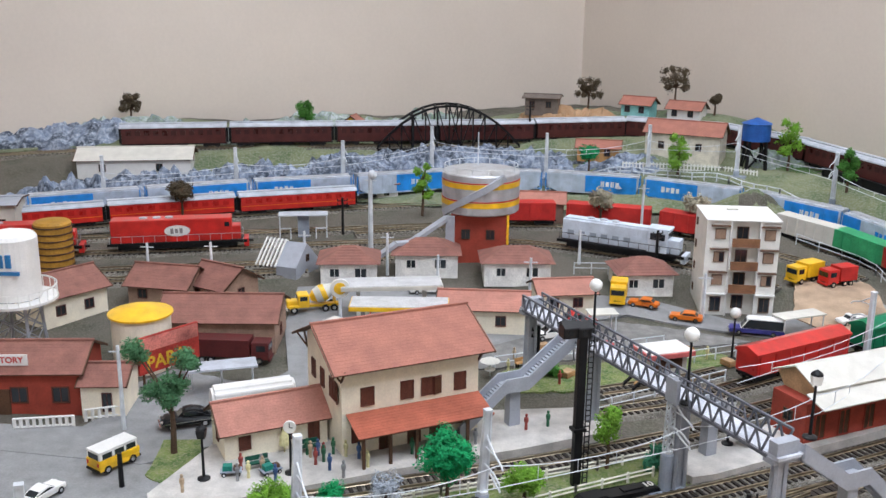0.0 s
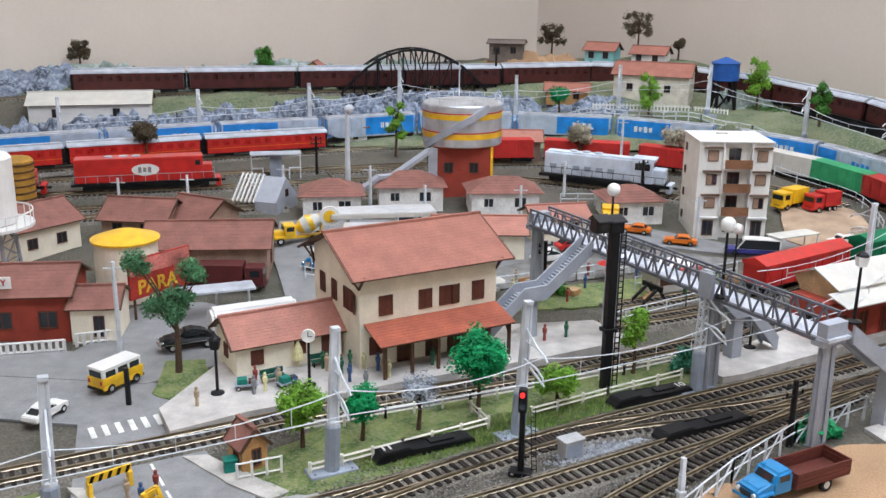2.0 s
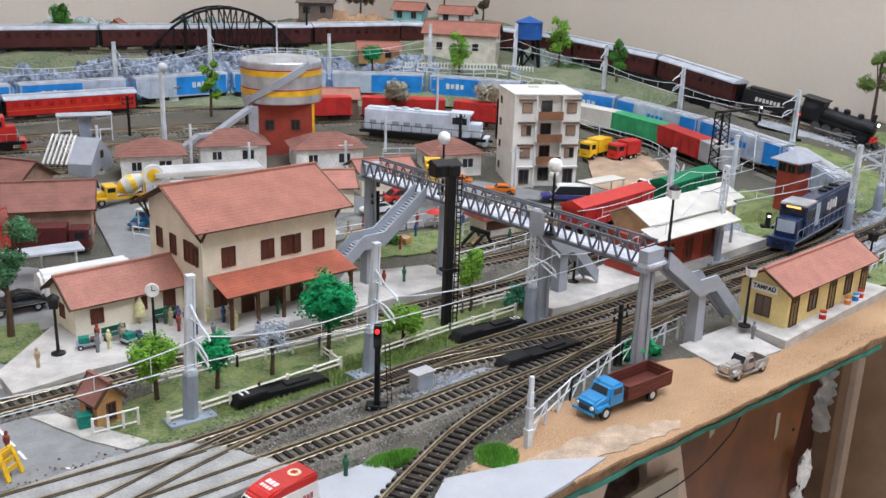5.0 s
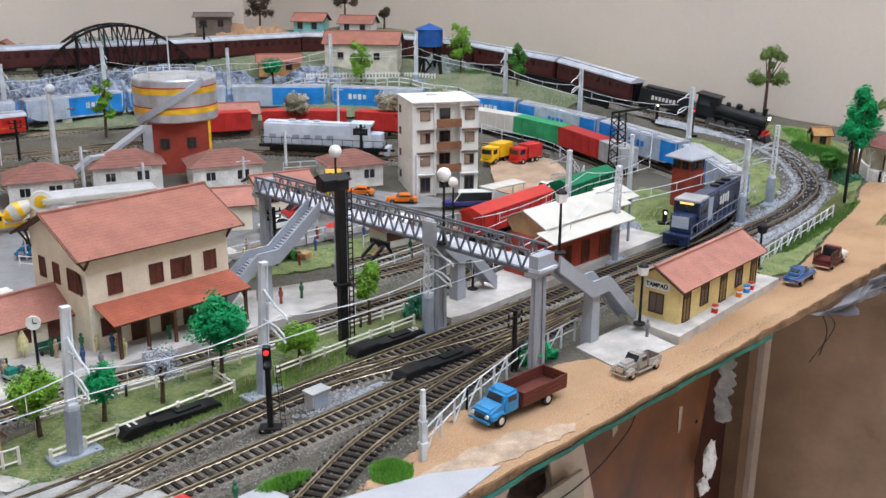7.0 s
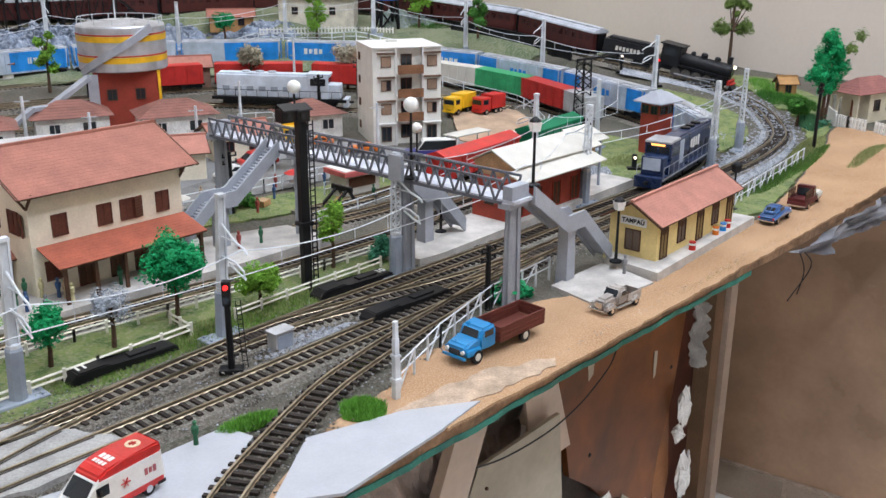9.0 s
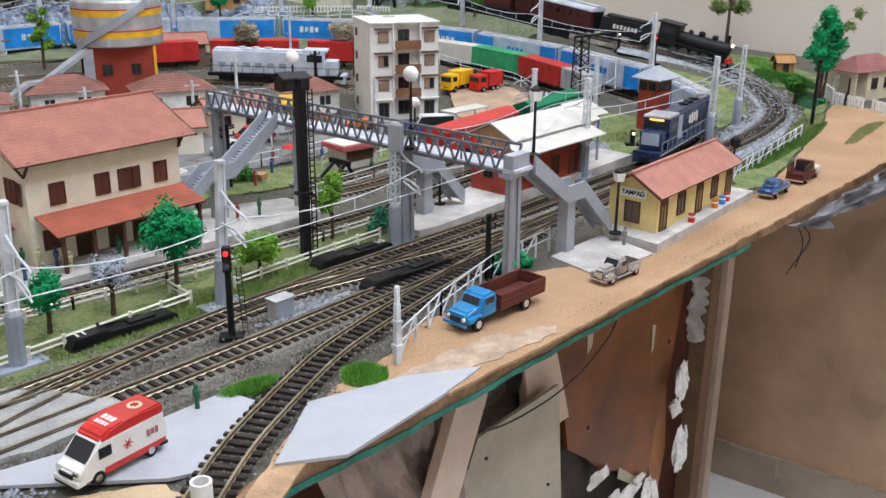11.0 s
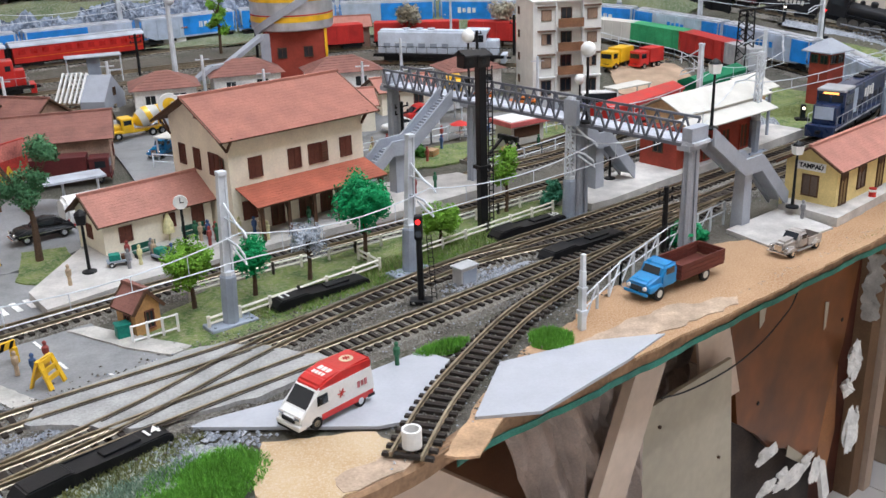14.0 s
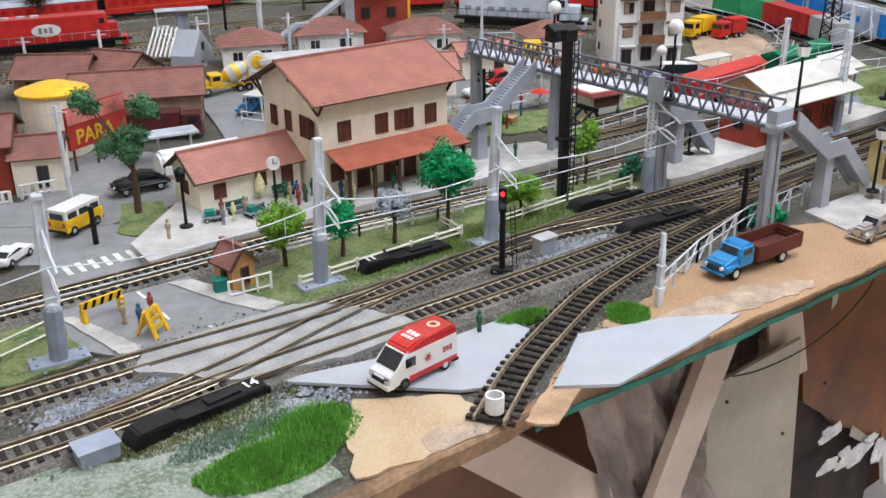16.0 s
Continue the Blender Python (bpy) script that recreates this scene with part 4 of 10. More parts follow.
for k in range(20):
    a, b = radians(-152 + 4.9 * k), radians(-152 + 4.9 * k + 5.0)
    z = 8.1 + 0.29 * k
    bm = bm_new()
    bar(bm, (5.95 * math.cos(a), 5.95 * math.sin(a), z), (5.95 * math.cos(b), 5.95 * math.sin(b), z + 0.29), 0.5, 0.95)
    part("stair_panel", bm, bridge_grey, tk, "grey stair winding round the shell")
bm = bm_new()
bar(bm, (-4.6, -4.4, 7.8), (-9.8, -7.2, 4.6), 1.3, 0.5)
bar(bm, (-9.8, -7.2, 4.6), (-11.8, -8.2, 4.6), 1.3, 0.5)
bar(bm, (-11.8, -8.2, 4.6), (-16.5, -10.4, 1.4), 1.3, 0.5)
box(bm, -4.9, -3.6, -5.0, -4.2, -0.8, 8.0)
part("stair", bm, bridge_grey, tk, "long grey access stair")
bm = bm_new()
for k in range(14):
    a = 2 * math.pi * k / 14
    tube(bm, (5.4 * math.cos(a), 5.4 * math.sin(a), 14.0), (5.4 * math.cos(a), 5.4 * math.sin(a), 15.0), 0.06, n=5)
lathe(bm, [(5.36, 14.92), (5.44, 14.92), (5.44, 15.0), (5.36, 15.0)], 28)
part("top_railing", bm, mast_light, tk)
bm = bm_new()
tube(bm, (-0.5, 1, 14), (-0.5, 1, 19.5), 0.1, n=6)
part("vent_pipe", bm, mast_light, tk)

# -- village houses
pale = paint("pale_house_wall", (0.80, 0.79, 0.76), 0.75)
for x, y, rot, L, W, lab in ((-15.6, 181.6, 6, 7.6, 6.4, "white bungalow with brown-red hipped tiles beside the yard"), (-5.2, 186.5, 5, 8.8, 6.4, "white bungalow with brown-red tiles and blue window"),
                             (7.6, 184, 5, 9.2, 6.0, "cream bungalow with brown-red tiled roof"), (25, 183, 8, 7.4, 6.2, "white bungalow with brown tiled roof near the apartments")):
    house(x, y, ground(x, y) + 0.1, rot, L, W, 2.9, 1.8, 0.6, pale, brown_roof, lab, "bungalow", courses=7, windows=[("f", -L * 0.25, 1.5, 1.4, 1.3), ("f", L * 0.22, 1.5, 1.8, 1.5), ("l", 0, 1.5, 1.2, 1.2)], frame_m=white, group="village bungalows", hip=True)
for x, y, rot, L, W, h, rise, lab in ((-26.8, 158.5, 4, 13, 8.4, 4.0, 2.0, "long brown warehouse with a maroon tiled roof"), (-31.0, 172.6, -28, 6.2, 6.6, 3.0, 2.3, "brown-roofed village house behind the warehouse"),
                                      (-38, 171.6, -8, 8, 6.6, 2.9, 2.1, "brown-roofed village house beside the yard"), (-49.5, 165, 55, 8.5, 7, 3.6, 2.2, "cream house with a brown-red roof near the water tower"),
                                      (3.5, 166.5, 0, 10.5, 6.5, 3.2, 1.4, "low shop with a terracotta roof behind the station"), (13.5, 172.5, 12, 7, 5, 3.0, 1.3, "low white shop with terracotta roof"),
                                      (12, 214, -2, 8, 4.5, 3.2, 1.5, "pink-roofed railway house behind the silver tank")):
    house(x, y, ground(x, y) + 0.1, rot, L, W, h, rise, 0.6, cream if "cream" in lab or "shop" in lab else paint("dull_wall", (0.36, 0.24, 0.18), 0.8), terracotta_pink if "terra" in lab or "pink" in lab else brown_roof, lab, "house", courses=8,
          windows=[("f", -L * 0.25, 1.6, 1.3, 1.3), ("f", L * 0.2, 1.6, 1.3, 1.3), ("r", 0, 1.6, 1.2, 1.3)], group="village houses")

# half-built house with bare rafters
fr = thing("unfinished_house", -25.2, 184.6, ground(-25.2, 184.6) + 0.1, -18, "grey unfinished house with bare white rafters", "house")
bm = bm_new()
extrude_yz(bm, [(-3.2, -0.5), (3.2, -0.5), (3.2, 1.4), (0, 4.3), (-3.2, 1.4)], 0.2, 3.4)
part("wall", bm, bridge_grey, fr)
window(fr, "r", 0, 2.2, 0.8, 1.0, 6.8, 6.4, window_dark, dark_wood)
for k in range(6):
    bm = bm_new()
    x = -3.0 + k * 0.62
    bar(bm, (x, -3.4, 1.3), (x, 0, 4.5), 0.22)
    bar(bm, (x, 3.4, 1.3), (x, 0, 4.5), 0.22)
    part("rafter", bm, white, fr)

# -- left side: factory, towers, tanks
fa = house(-43.4, 141.2, 0.1, 6, 15, 7.2, 4.6, 2.0, 0.6, red_brick, brown_roof, "red-walled factory with a brown-red roof and sign", "factory", courses=9, category="factory", windows=[("f", 1.6, 2.0, 1.7, 1.7), ("f", 5.6, 2.0, 1.7, 1.7), ("f", -2.5, 2.0, 1.7, 1.7)])
part("door", boxes((-0.7, 0.7, -3.75, -3.6, -0.2, 2.6)), dark_wood, fa)
part("sign_board", boxes((-3.4, 2.6, -3.4, -3.25, 5.0, 6.1)), white, fa, "white roof sign with red letters")
writing("sign_lettering", "TORY", 0.85, red_matt, fa, on_face(1.1, -3.42, 5.55), 0.02)
house(-33.4, 140.4, 0.1, 6, 4.2, 5, 3.4, 1.4, 0.4, cream, brown_roof, "small cream lean-to with a dull brown roof beside the factory", "lean_to", courses=6, category="shed", windows=[("f", 0.4, 1.5, 1.0, 2.0)])
yt = thing("fuel_tank", -34.0, 151.2, 0.2, 0, "cream cylindrical tank with a yellow conical lid", "tank")
bm = bm_new()
lathe(bm, [(3.2, -0.3), (3.2, 6.0)], 32)
part("shell", bm, cream, yt)
bm = bm_new()
lathe(bm, [(3.5, 6.0), (3.5, 6.2), (1.5, 6.85), (0.1, 7.1)], 32)
part("lid", bm, yellow, yt, "yellow conical lid")
sb = thing("water_tower", -47.2, 150, 0.2, 0, "white cylindrical water tower on a grey lattice stand", "water tower")
bm = bm_new()
lathe(bm, [(2.7, 8.0), (2.7, 14.6), (2.4, 15.0), (0.1, 15.6)], 32)
part("tank", bm, white, sb)
bm = bm_new()
lathe(bm, [(2.6, 7.6), (4.3, 7.6), (4.3, 7.9), (2.6, 7.9)], 28)
part("walkway", bm, white, sb)
bm = bm_new()
for k in range(24):
    a = 2 * math.pi * k / 24
    tube(bm, (4.2 * math.cos(a), 4.2 * math.sin(a), 7.8), (4.2 * math.cos(a), 4.2 * math.sin(a), 9.2), 0.05, n=4)
lathe(bm, [(4.15, 9.1), (4.25, 9.1), (4.25, 9.25), (4.15, 9.25)], 28)
part("railing", bm, white, sb)
part("letter_shape", boxes((-0.2, 0.35, -2.80, -2.6, 11.9, 13.3), (0.6, 1.15, -2.74, -2.5, 11.9, 13.3)), paint("logo_blue", (0.03, 0.18, 0.40)), sb)
part("letter_bar", boxes((-0.4, 2.0, -2.78, -2.55, 11.1, 11.5)), MATS["logo_blue"], sb)
for k in range(4):
    a = math.pi / 4 + math.pi / 2 * k
    bm = bm_new()
    bar(bm, (3.0 * math.cos(a), 3.0 * math.sin(a), -0.3), (2.3 * math.cos(a), 2.3 * math.sin(a), 7.8), 0.3)
    for j in range(4):
        a2 = a + math.pi / 2
        r0, r1 = 3.0 - 0.18 * j, 2.8 - 0.18 * j
        bar(bm, (r0 * math.cos(a), r0 * math.sin(a), 2 * j), (r1 * math.cos(a2), r1 * math.sin(a2), 2 * j + 2), 0.12)
        bar(bm, (r0 * math.cos(a2), r0 * math.sin(a2), 2 * j), (r1 * math.cos(a), r1 * math.sin(a), 2 * j + 2), 0.12)
    part("leg", bm, bridge_grey, sb)

# -- billboard
bb = thing("billboard", -29.3, 145.8, 0.1, 54, "red roadside billboard with yellow letters on posts", "billboard")
part("panel", boxes((-3.5, 3.9, -0.15, 0.15, 2.2, 6.2)), paint("billboard_red", (0.36, 0.035, 0.025), 0.7, vary=0.25, stain_amount=0.3), bb)
part("panel_band", boxes((-3.4, 3.8, -0.2, -0.16, 4.6, 6.1)), paint("billboard_pink", (0.50, 0.16, 0.13), 0.6, vary=0.3, stain=3.0, stain_amount=0.6), bb, "pinkish upper picture band")
writing("lettering", "PARA", 1.95, paint("letter_gold", (0.62, 0.36, 0.03), 0.6, vary=0.25), bb, on_face(-0.3, -0.24, 3.25), 0.05)
for u in (-2.8, 0, 2.8):
    bm = bm_new()
    tube(bm, (u, 0.25, -0.3), (u, 0.25, 5.4), 0.14, n=6)
    part("post", bm, dark_wood, bb)

# -- hill side buildings at the back
for x, y, rot, L, W, h, rise, wm, rm, nm, lab in ((41.4, 243.5, -24, 14.5, 6.0, 5.9, 2.3, paint("cream_pale", (0.66, 0.62, 0.52), 0.75), terracotta, "hill_house", "long cream house with terracotta roof on the hillside"),
                                                   (35.1, 266, -29, 6.4, 4.6, 2.8, 1.6, teal, terracotta, "cottage", "small teal cottage with orange-red roof"), (44.7, 262, -29, 7.0, 4.6, 2.4, 1.6, white, terracotta, "cottage", "small white cottage with orange-red roof"),
                                                   (24.5, 243.5, -8, 8, 4.5, 2.4, 1.3, hut_wood, terracotta, "trackside_hut", "low orange-roofed wooden trackside hut"), (14, 262, -10, 7, 5, 3.2, 0.6, paint("weathered_plank", (0.16, 0.13, 0.11), 0.85, vary=0.25), MATS["weathered_plank"], "shack", "dark weathered wooden shack on the hill"),
                                                   (-25.2, 250, 82, 3.6, 4.4, 2.9, 1.7, yellow, terracotta, "chapel", "tiny yellow chapel with red roof"), (-16, 228.5, 10, 4.2, 4, 3.0, 1.8, white, terracotta_pink, "hut", "small white hut with pink roof below the bridge"),
                                                   (-62, 226, 12, 20, 8, 3.6, 1.8, white, offwhite, "long_shed", "long white shed with a pale sheet roof behind the yard"), (-72, 193, 14, 7, 7, 6.5, 0.5, offwhite, bridge_grey, "silo_shed", "pale goods shed beside the yard"),
                                                   (101.5, 179.5, -20, 2.6, 2.4, 2.0, 1.1, hut_wood, hut_wood, "wooden_hut", "small brown wooden hut beside the line")):
    house(x, y, {"hill_house": 8.9, "cottage": 14.85, "chapel": 11.4, "shack": 15.8, "trackside_hut": 9.2}.get(nm, ground(x, y)), rot, L, W, h, rise, 0.6 if L > 5 else 0.4, wm, rm, lab, nm, courses=7, windows=[("f", -L * 0.28, h * 0.55, 1.2, 1.4), ("f", L * 0.22, h * 0.55, 1.2, 1.4), ("l", 0, h * 0.5, 1.0, 1.2)] if L > 5 else [("f", 0, h * 0.45, 1.0, 1.6), ("l", 0, h * 0.45, 1.0, 1.8)], frame_m=dark_wood)
vl = thing("villa", 96.6, 161.8, ground(99, 161) + 0.1, -80, "cream villa with a porch and a dusky pink hipped roof", "house")
villa_wall = paint("villa_cream", (0.66, 0.60, 0.45), 0.8, vary=0.08, stain_amount=0.15)
part("wall", boxes((-2.3, 2.3, 3.0, 10.4, -0.8, 4.0)), villa_wall, vl)
part("porch_floor", boxes((-2.4, 2.4, 0.4, 3.0, -0.8, 0.3), bevel=0.04), platform_m, vl)
part("porch_wall", boxes((-2.3, -1.0, 0.5, 0.75, 0.3, 1.2), (-2.3, -2.0, 0.5, 0.75, 1.2, 4.0), (-1.3, -1.0, 0.5, 0.75, 1.2, 4.0)), villa_wall, vl, "low porch parapet with slim pillars")
part("pillar", boxes((1.5, 2.3, 0.5, 0.8, 0.3, 4.0), bevel=0.03), villa_wall, vl)
bm = bm_new()
arch = [(-1.0, 4.0), (1.5, 4.0)] + [(0.25 + 1.25 * math.cos(math.pi * k / 10), 2.75 + 0.75 * math.sin(math.pi * k / 10)) for k in range(11)]
extrude_xz(bm, arch, 0.52, 0.74)
part("porch_arch", bm, villa_wall, vl)
part("porch_beam", boxes((-2.3, -1.0, 0.52, 0.74, 3.5, 3.95)), villa_wall, vl)
dr = part("door", boxes((-0.6, 0.7, 2.9, 3.02, 0.3, 3.0)), paint("villa_door", (0.20, 0.06, 0.03), 0.6, vary=0.15), vl, "red-brown panelled door")
part("door_panel", boxes((-0.45, 0.0, 2.86, 2.91, 0.6, 1.5), (0.1, 0.55, 2.86, 2.91, 0.6, 1.5), (-0.45, 0.0, 2.86, 2.91, 1.7, 2.8), (0.1, 0.55, 2.86, 2.91, 1.7, 2.8)), MATS["villa_door"], dr)
rf = hip_roof(vl, paint("villa_roof", (0.30, 0.125, 0.11), 0.7, vary=0.12, stain_amount=0.2), 9.4, 4.6, 3.95, 2.0, 0.5)
rf.matrix_basis = pose(0, 5.2 * CM, 0, 0, 0, 90)
for u in (4.6, 7.4):
    w = window(vl, "r", u, 2.2, 1.3, 1.6, 4.6, 4.6, window_dark, dark_wood)
bt = thing("hill_water_tank", 52.9, 236, 8.3, 0, "blue water tank on a black timber stand", "water tank")
bm = bm_new()
lathe(bm, [(2.6, 6.0), (2.6, 9.1), (2.85, 9.2), (0.1, 10.3)], 24)
part("tank", bm, tank_blue, bt)
for k in range(4):
    a = math.pi / 4 + math.pi / 2 * k
    bm = bm_new()
    bar(bm, (2.6 * math.cos(a), 2.6 * math.sin(a), -0.5), (2.1 * math.cos(a), 2.1 * math.sin(a), 6.1), 0.5)
    bar(bm, (2.5 * math.cos(a), 2.5 * math.sin(a), 0.5), (2.3 * math.cos(a + math.pi / 2), 2.3 * math.sin(a + math.pi / 2), 5), 0.3)
    part("leg", bm, black, bt)

# ---- platforms, roads and ground covers ----
patch("station_platform", [(-23.2, 122.4), (-21.4, 118.6), (-16.4, 121.9), (-3, 128.4), (8, 133.2), (16.5, 137.6), (13.5, 142.5), (4, 141), (-10, 136), (-20.5, 131.5)], platform_m, 0.8, 0.95, "pale concrete station platform with worn edge", "platform", z=0)
patch("goods_platform", [(22.2, 128.9), (24.2, 129.6), (54, 146.6), (52, 150.4), (41.5, 146.2), (33, 141.4), (24, 134.6), (19.5, 132.0)], platform_m, 0.8, 0.95, "pale concrete goods platform with a ramp end", "platform", z=0)
patch("halt_ramp", [(30.6, 120.6), (32.0, 115.6), (38.9, 118.4), (37.5, 124.2)], platform_m, 0.28, 0.4, "pale concrete ramp slab under the footbridge stair", "platform", z=0)
patch("halt_platform", [(37.3, 124.0), (39.4, 118.7), (57.3, 129.4), (54.4, 134.2)], platform_m, 0.9, 1.05, "pale concrete halt platform", "platform", z=0)
patch("dirt_road", [(13.2, 109.0), (11.2, 104.8), (14.5, 101.8), (31, 110.2), (55, 122.8), (80, 135.8), (98, 145.5), (108, 152.5), (104, 154.0), (97.6, 153.2), (96.0, 156.6), (94.0, 159.2), (91.6, 157.8), (86.6, 152.9), (79.9, 147.4), (69.6, 138.8), (59.3, 131), (40, 119), (28, 118.2), (16, 111.6)], dirt, 0.12, 0.2, "reddish bare dirt road along the board's edge", "dirt road", step=3, rough=0.2)
patch("road", [(-48, 131), (-24.8, 128.6), (-16.6, 113.6), (-11.5, 109.8), (-21.4, 105.6), (-24.8, 107.3), (-29, 121), (-48, 124)], asphalt, 0.1, 0.2, "grey asphalt village road with crosswalk", "road", z=0)
patch("road", [(-48, 131), (-26, 128.5), (-19.5, 133.5), (-16, 141), (-9.5, 150), (-8, 160), (-14, 170), (0, 175), (22, 172), (40, 166), (58, 176), (55, 184), (46, 176), (36, 171.4), (26, 177.5), (0, 180), (-22, 177), (-21, 164), (-17.5, 150), (-22.5, 141), (-30, 135.5), (-48, 135)], asphalt, 0.14, 0.24, "grey village street with parked cars", "road", step=5)
patch("crossing_panel", CROSSING, paint("crossing_cement", (0.34, 0.335, 0.32), 0.85, stain_amount=0.2), 0.5, 0.45, "worn cement level crossing infill between the rails", "crossing", z=0, rough=0.35)
patch("card_apron", [(-12.4, 101.0), (-1.9, 98.1), (-0.2, 98.2), (3.6, 104.6), (2.2, 106.3), (-3.4, 103.4), (-6, 102.6)], card, 0.24, 0.2, "grey card apron under the ambulance", "apron", z=0)
patch("card_apron", [(3.3, 97.6), (7.0, 97.2), (13.8, 101.5), (17.5, 104.2), (12.6, 104.6), (6.4, 103.4)], card, 0.24, 0.2, "grey card sheet at the board's edge", "apron", z=0)
sand = blend3("sand", (0.46, 0.31, 0.16), (0.53, 0.39, 0.23), (0.58, 0.47, 0.35), 1.6, bump=0.06, grain=95)
patch("sand_patch", [(-8.0, 98.6), (-2.0, 97.9), (-0.9, 95.6), (-2.2, 93.9), (-5.0, 92.4), (-8.4, 91.2), (-8.8, 94.4)], sand, 0.06, 0.15, "bare sandy patch at the corner of the board", "sand", z=0, rough=0.5)
patch("gravel_patch", [(-17.6, 99.6), (-21, 97.6), (-25, 97.2), (-25, 103.2), (-21.5, 104.8), (-14.8, 102.6)], gravel_blue, 0.12, 0.2, "blue-grey gravel beside the crossing", "gravel", z=0, rough=0.45)
patch("gravel_patch", [(4.8, 113.4), (9.4, 116.8), (13, 119.4), (15.2, 118.4), (9.6, 114.6), (6, 112.2)], gravel_blue, 0.1, 0.2, "blue-grey gravel between the main lines", "gravel", z=0, rough=0.45)
c_curve = [p for p in TRACK["c"] if 60 < p.x and p.y < 196]
v, f = strip(c_curve[::3], [(-4.2, -0.5), (4.2, -0.5), (2.4, 0.14), (-2.4, 0.14)])
tagged(mesh_part("embankment", v, f, gravel_blue, None), "pale blue-grey gravel embankment round the curve", "gravel", kind="structure")
grass = blend3("meadow", (0.055, 0.13, 0.02), (0.19, 0.25, 0.065), (0.34, 0.31, 0.20), 6, bump=1.0, grain=40, lo=0.36, hi=0.6)
patch("grass_strip", [(-15.8, 114.2), (-11.5, 110.2), (-8, 111.6), (0, 117), (10, 122.4), (22.4, 129), (19.5, 134), (12, 130.6), (0, 125.6), (-10.5, 120.8)], grass, 0.12, 0.2, "green-brown lawn strip between fence and track", "grass", z=0, rough=0.45)
patch("grass_strip", [(45, 144.6), (58, 150.5), (66, 155.6), (69, 163), (64, 170), (58, 164), (53, 155)], grass, 0.1, 0.2, "green lawn round the signal cabin", "grass", step=4, rough=0.45)
patch("grass_strip", [(57.5, 132), (58, 136.5), (72, 144.4), (86, 155.5), (92, 164), (96, 172), (100.5, 170), (94.4, 161), (91.6, 158.3), (86.6, 153.4), (79.9, 147.9), (69.6, 139.3), (61, 132.6)], grass, 0.2, 0.3, "green verge outside the curve", "grass", step=3, rough=0.45)

moss = blend3("hill_moss", (0.09, 0.13, 0.05), (0.18, 0.205, 0.10), (0.30, 0.30, 0.24), 1.8, bump=0.8, grain=30)
patch("hill_turf", [(-118, 226), (-100, 224), (-76, 236), (-46, 246), (-24, 251), (6, 258), (22, 264), (40, 265), (58, 253), (68, 238), (78, 222), (88, 212), (98, 203), (88, 226), (78, 243), (66, 262), (40, 272), (10, 271), (-30, 264), (-70, 254), (-118, 238)], moss, 0.25, 0.4, "mossy green hillside behind the upper line", "grass", step=5, rough=2.0)
patch("hill_turf", [(10, 244), (24, 246), (36, 251), (50, 243), (60, 230), (52, 229), (44, 236.4), (30, 238), (16, 240)], moss, 0.25, 0.4, "green grass round the hillside house", "grass", step=4, rough=1.5)
patch("turf_patch", [(-44, 229), (-30, 232), (-16, 236), (-6, 237), (-10, 240), (-30, 236.5), (-46, 233)], moss, 0.25, 0.4, "bright green grass below the upper line", "grass", step=4, rough=1.2)
patch("road", [(-35, 133.6), (-33.4, 138), (-33.0, 146.4), (-30, 151), (-25.6, 152.6), (-19.5, 151.6), (-22.8, 145), (-22.6, 141), (-30, 135.4)], asphalt, 0.12, 0.2, "pale grey asphalt yard below the billboard", "road", z=0, rough=0.2)
patch("grass_strip", [(-25.6, 133.2), (-22.2, 133.6), (-20.9, 129.4), (-22.9, 125.2), (-24.9, 126.6)], grass, 0.2, 0.3, "olive grass island round the street tree", "grass", z=0, rough=0.2)
patch("lorry_yard", [(43.5, 173.8), (46.5, 184), (47.0, 190), (54.5, 190), (57.4, 186), (57.2, 181.1), (55.4, 173), (53.5, 168.1), (47.3, 167.2)], paint("yard_tan", (0.40, 0.29, 0.20), 0.85, vary=0.12, stain=3.0, stain_amount=0.3), 0.3, 0.3, "tan concrete yard under the parked trucks", "pavement", step=3, rough=0.2)
patch("village_pavement", [(-18, 152), (-10, 151), (4, 153.5), (14, 157), (24, 161.5), (36, 165), (28, 168.6), (14, 170), (0, 172), (-12, 168)], paint("village_paving", (0.20, 0.195, 0.185), 0.85, vary=0.15, stain_amount=0.3), 0.07, 0.2, "pale grey paved village yard behind the station", "pavement", step=5, rough=0.6)
patch("grass_strip", [(4, 146.6), (15, 148.6), (25, 153.6), (34, 159), (29, 161.6), (17, 156.4), (6, 153.0)], grass, 0.08, 0.2, "rough lawn between the loop track and the village yard", "grass", step=4, rough=0.6)
plaster_m = paint("rough_plaster", (0.44, 0.33, 0.24), 0.9, vary=0.15, stain=8.0, stain_amount=0.25, bump=0.8)
patch("plaster_patch", [(10.3, 101.2), (14.0, 102.4), (19.9, 105.3), (24.5, 107.8), (23.0, 108.6), (18.3, 107.6), (12.4, 104.9)], plaster_m, 0.2, 0.25, "rough pinkish-white plaster between card and dirt road", "plaster", z=0, rough=0.7)
patch("plaster_patch", [(-4.8, 94.2), (-1.0, 96.0), (0.8, 95.6), (-1.4, 94.1), (-4.4, 92.8)], plaster_m, 0.1, 0.2, "pale plaster smear at the board's corner", "plaster", z=0, rough=0.5)

pale_moss = blend3("pale_moss", (0.17, 0.23, 0.14), (0.33, 0.36, 0.29), (0.50, 0.51, 0.46), 5, bump=0.9, grain=40)
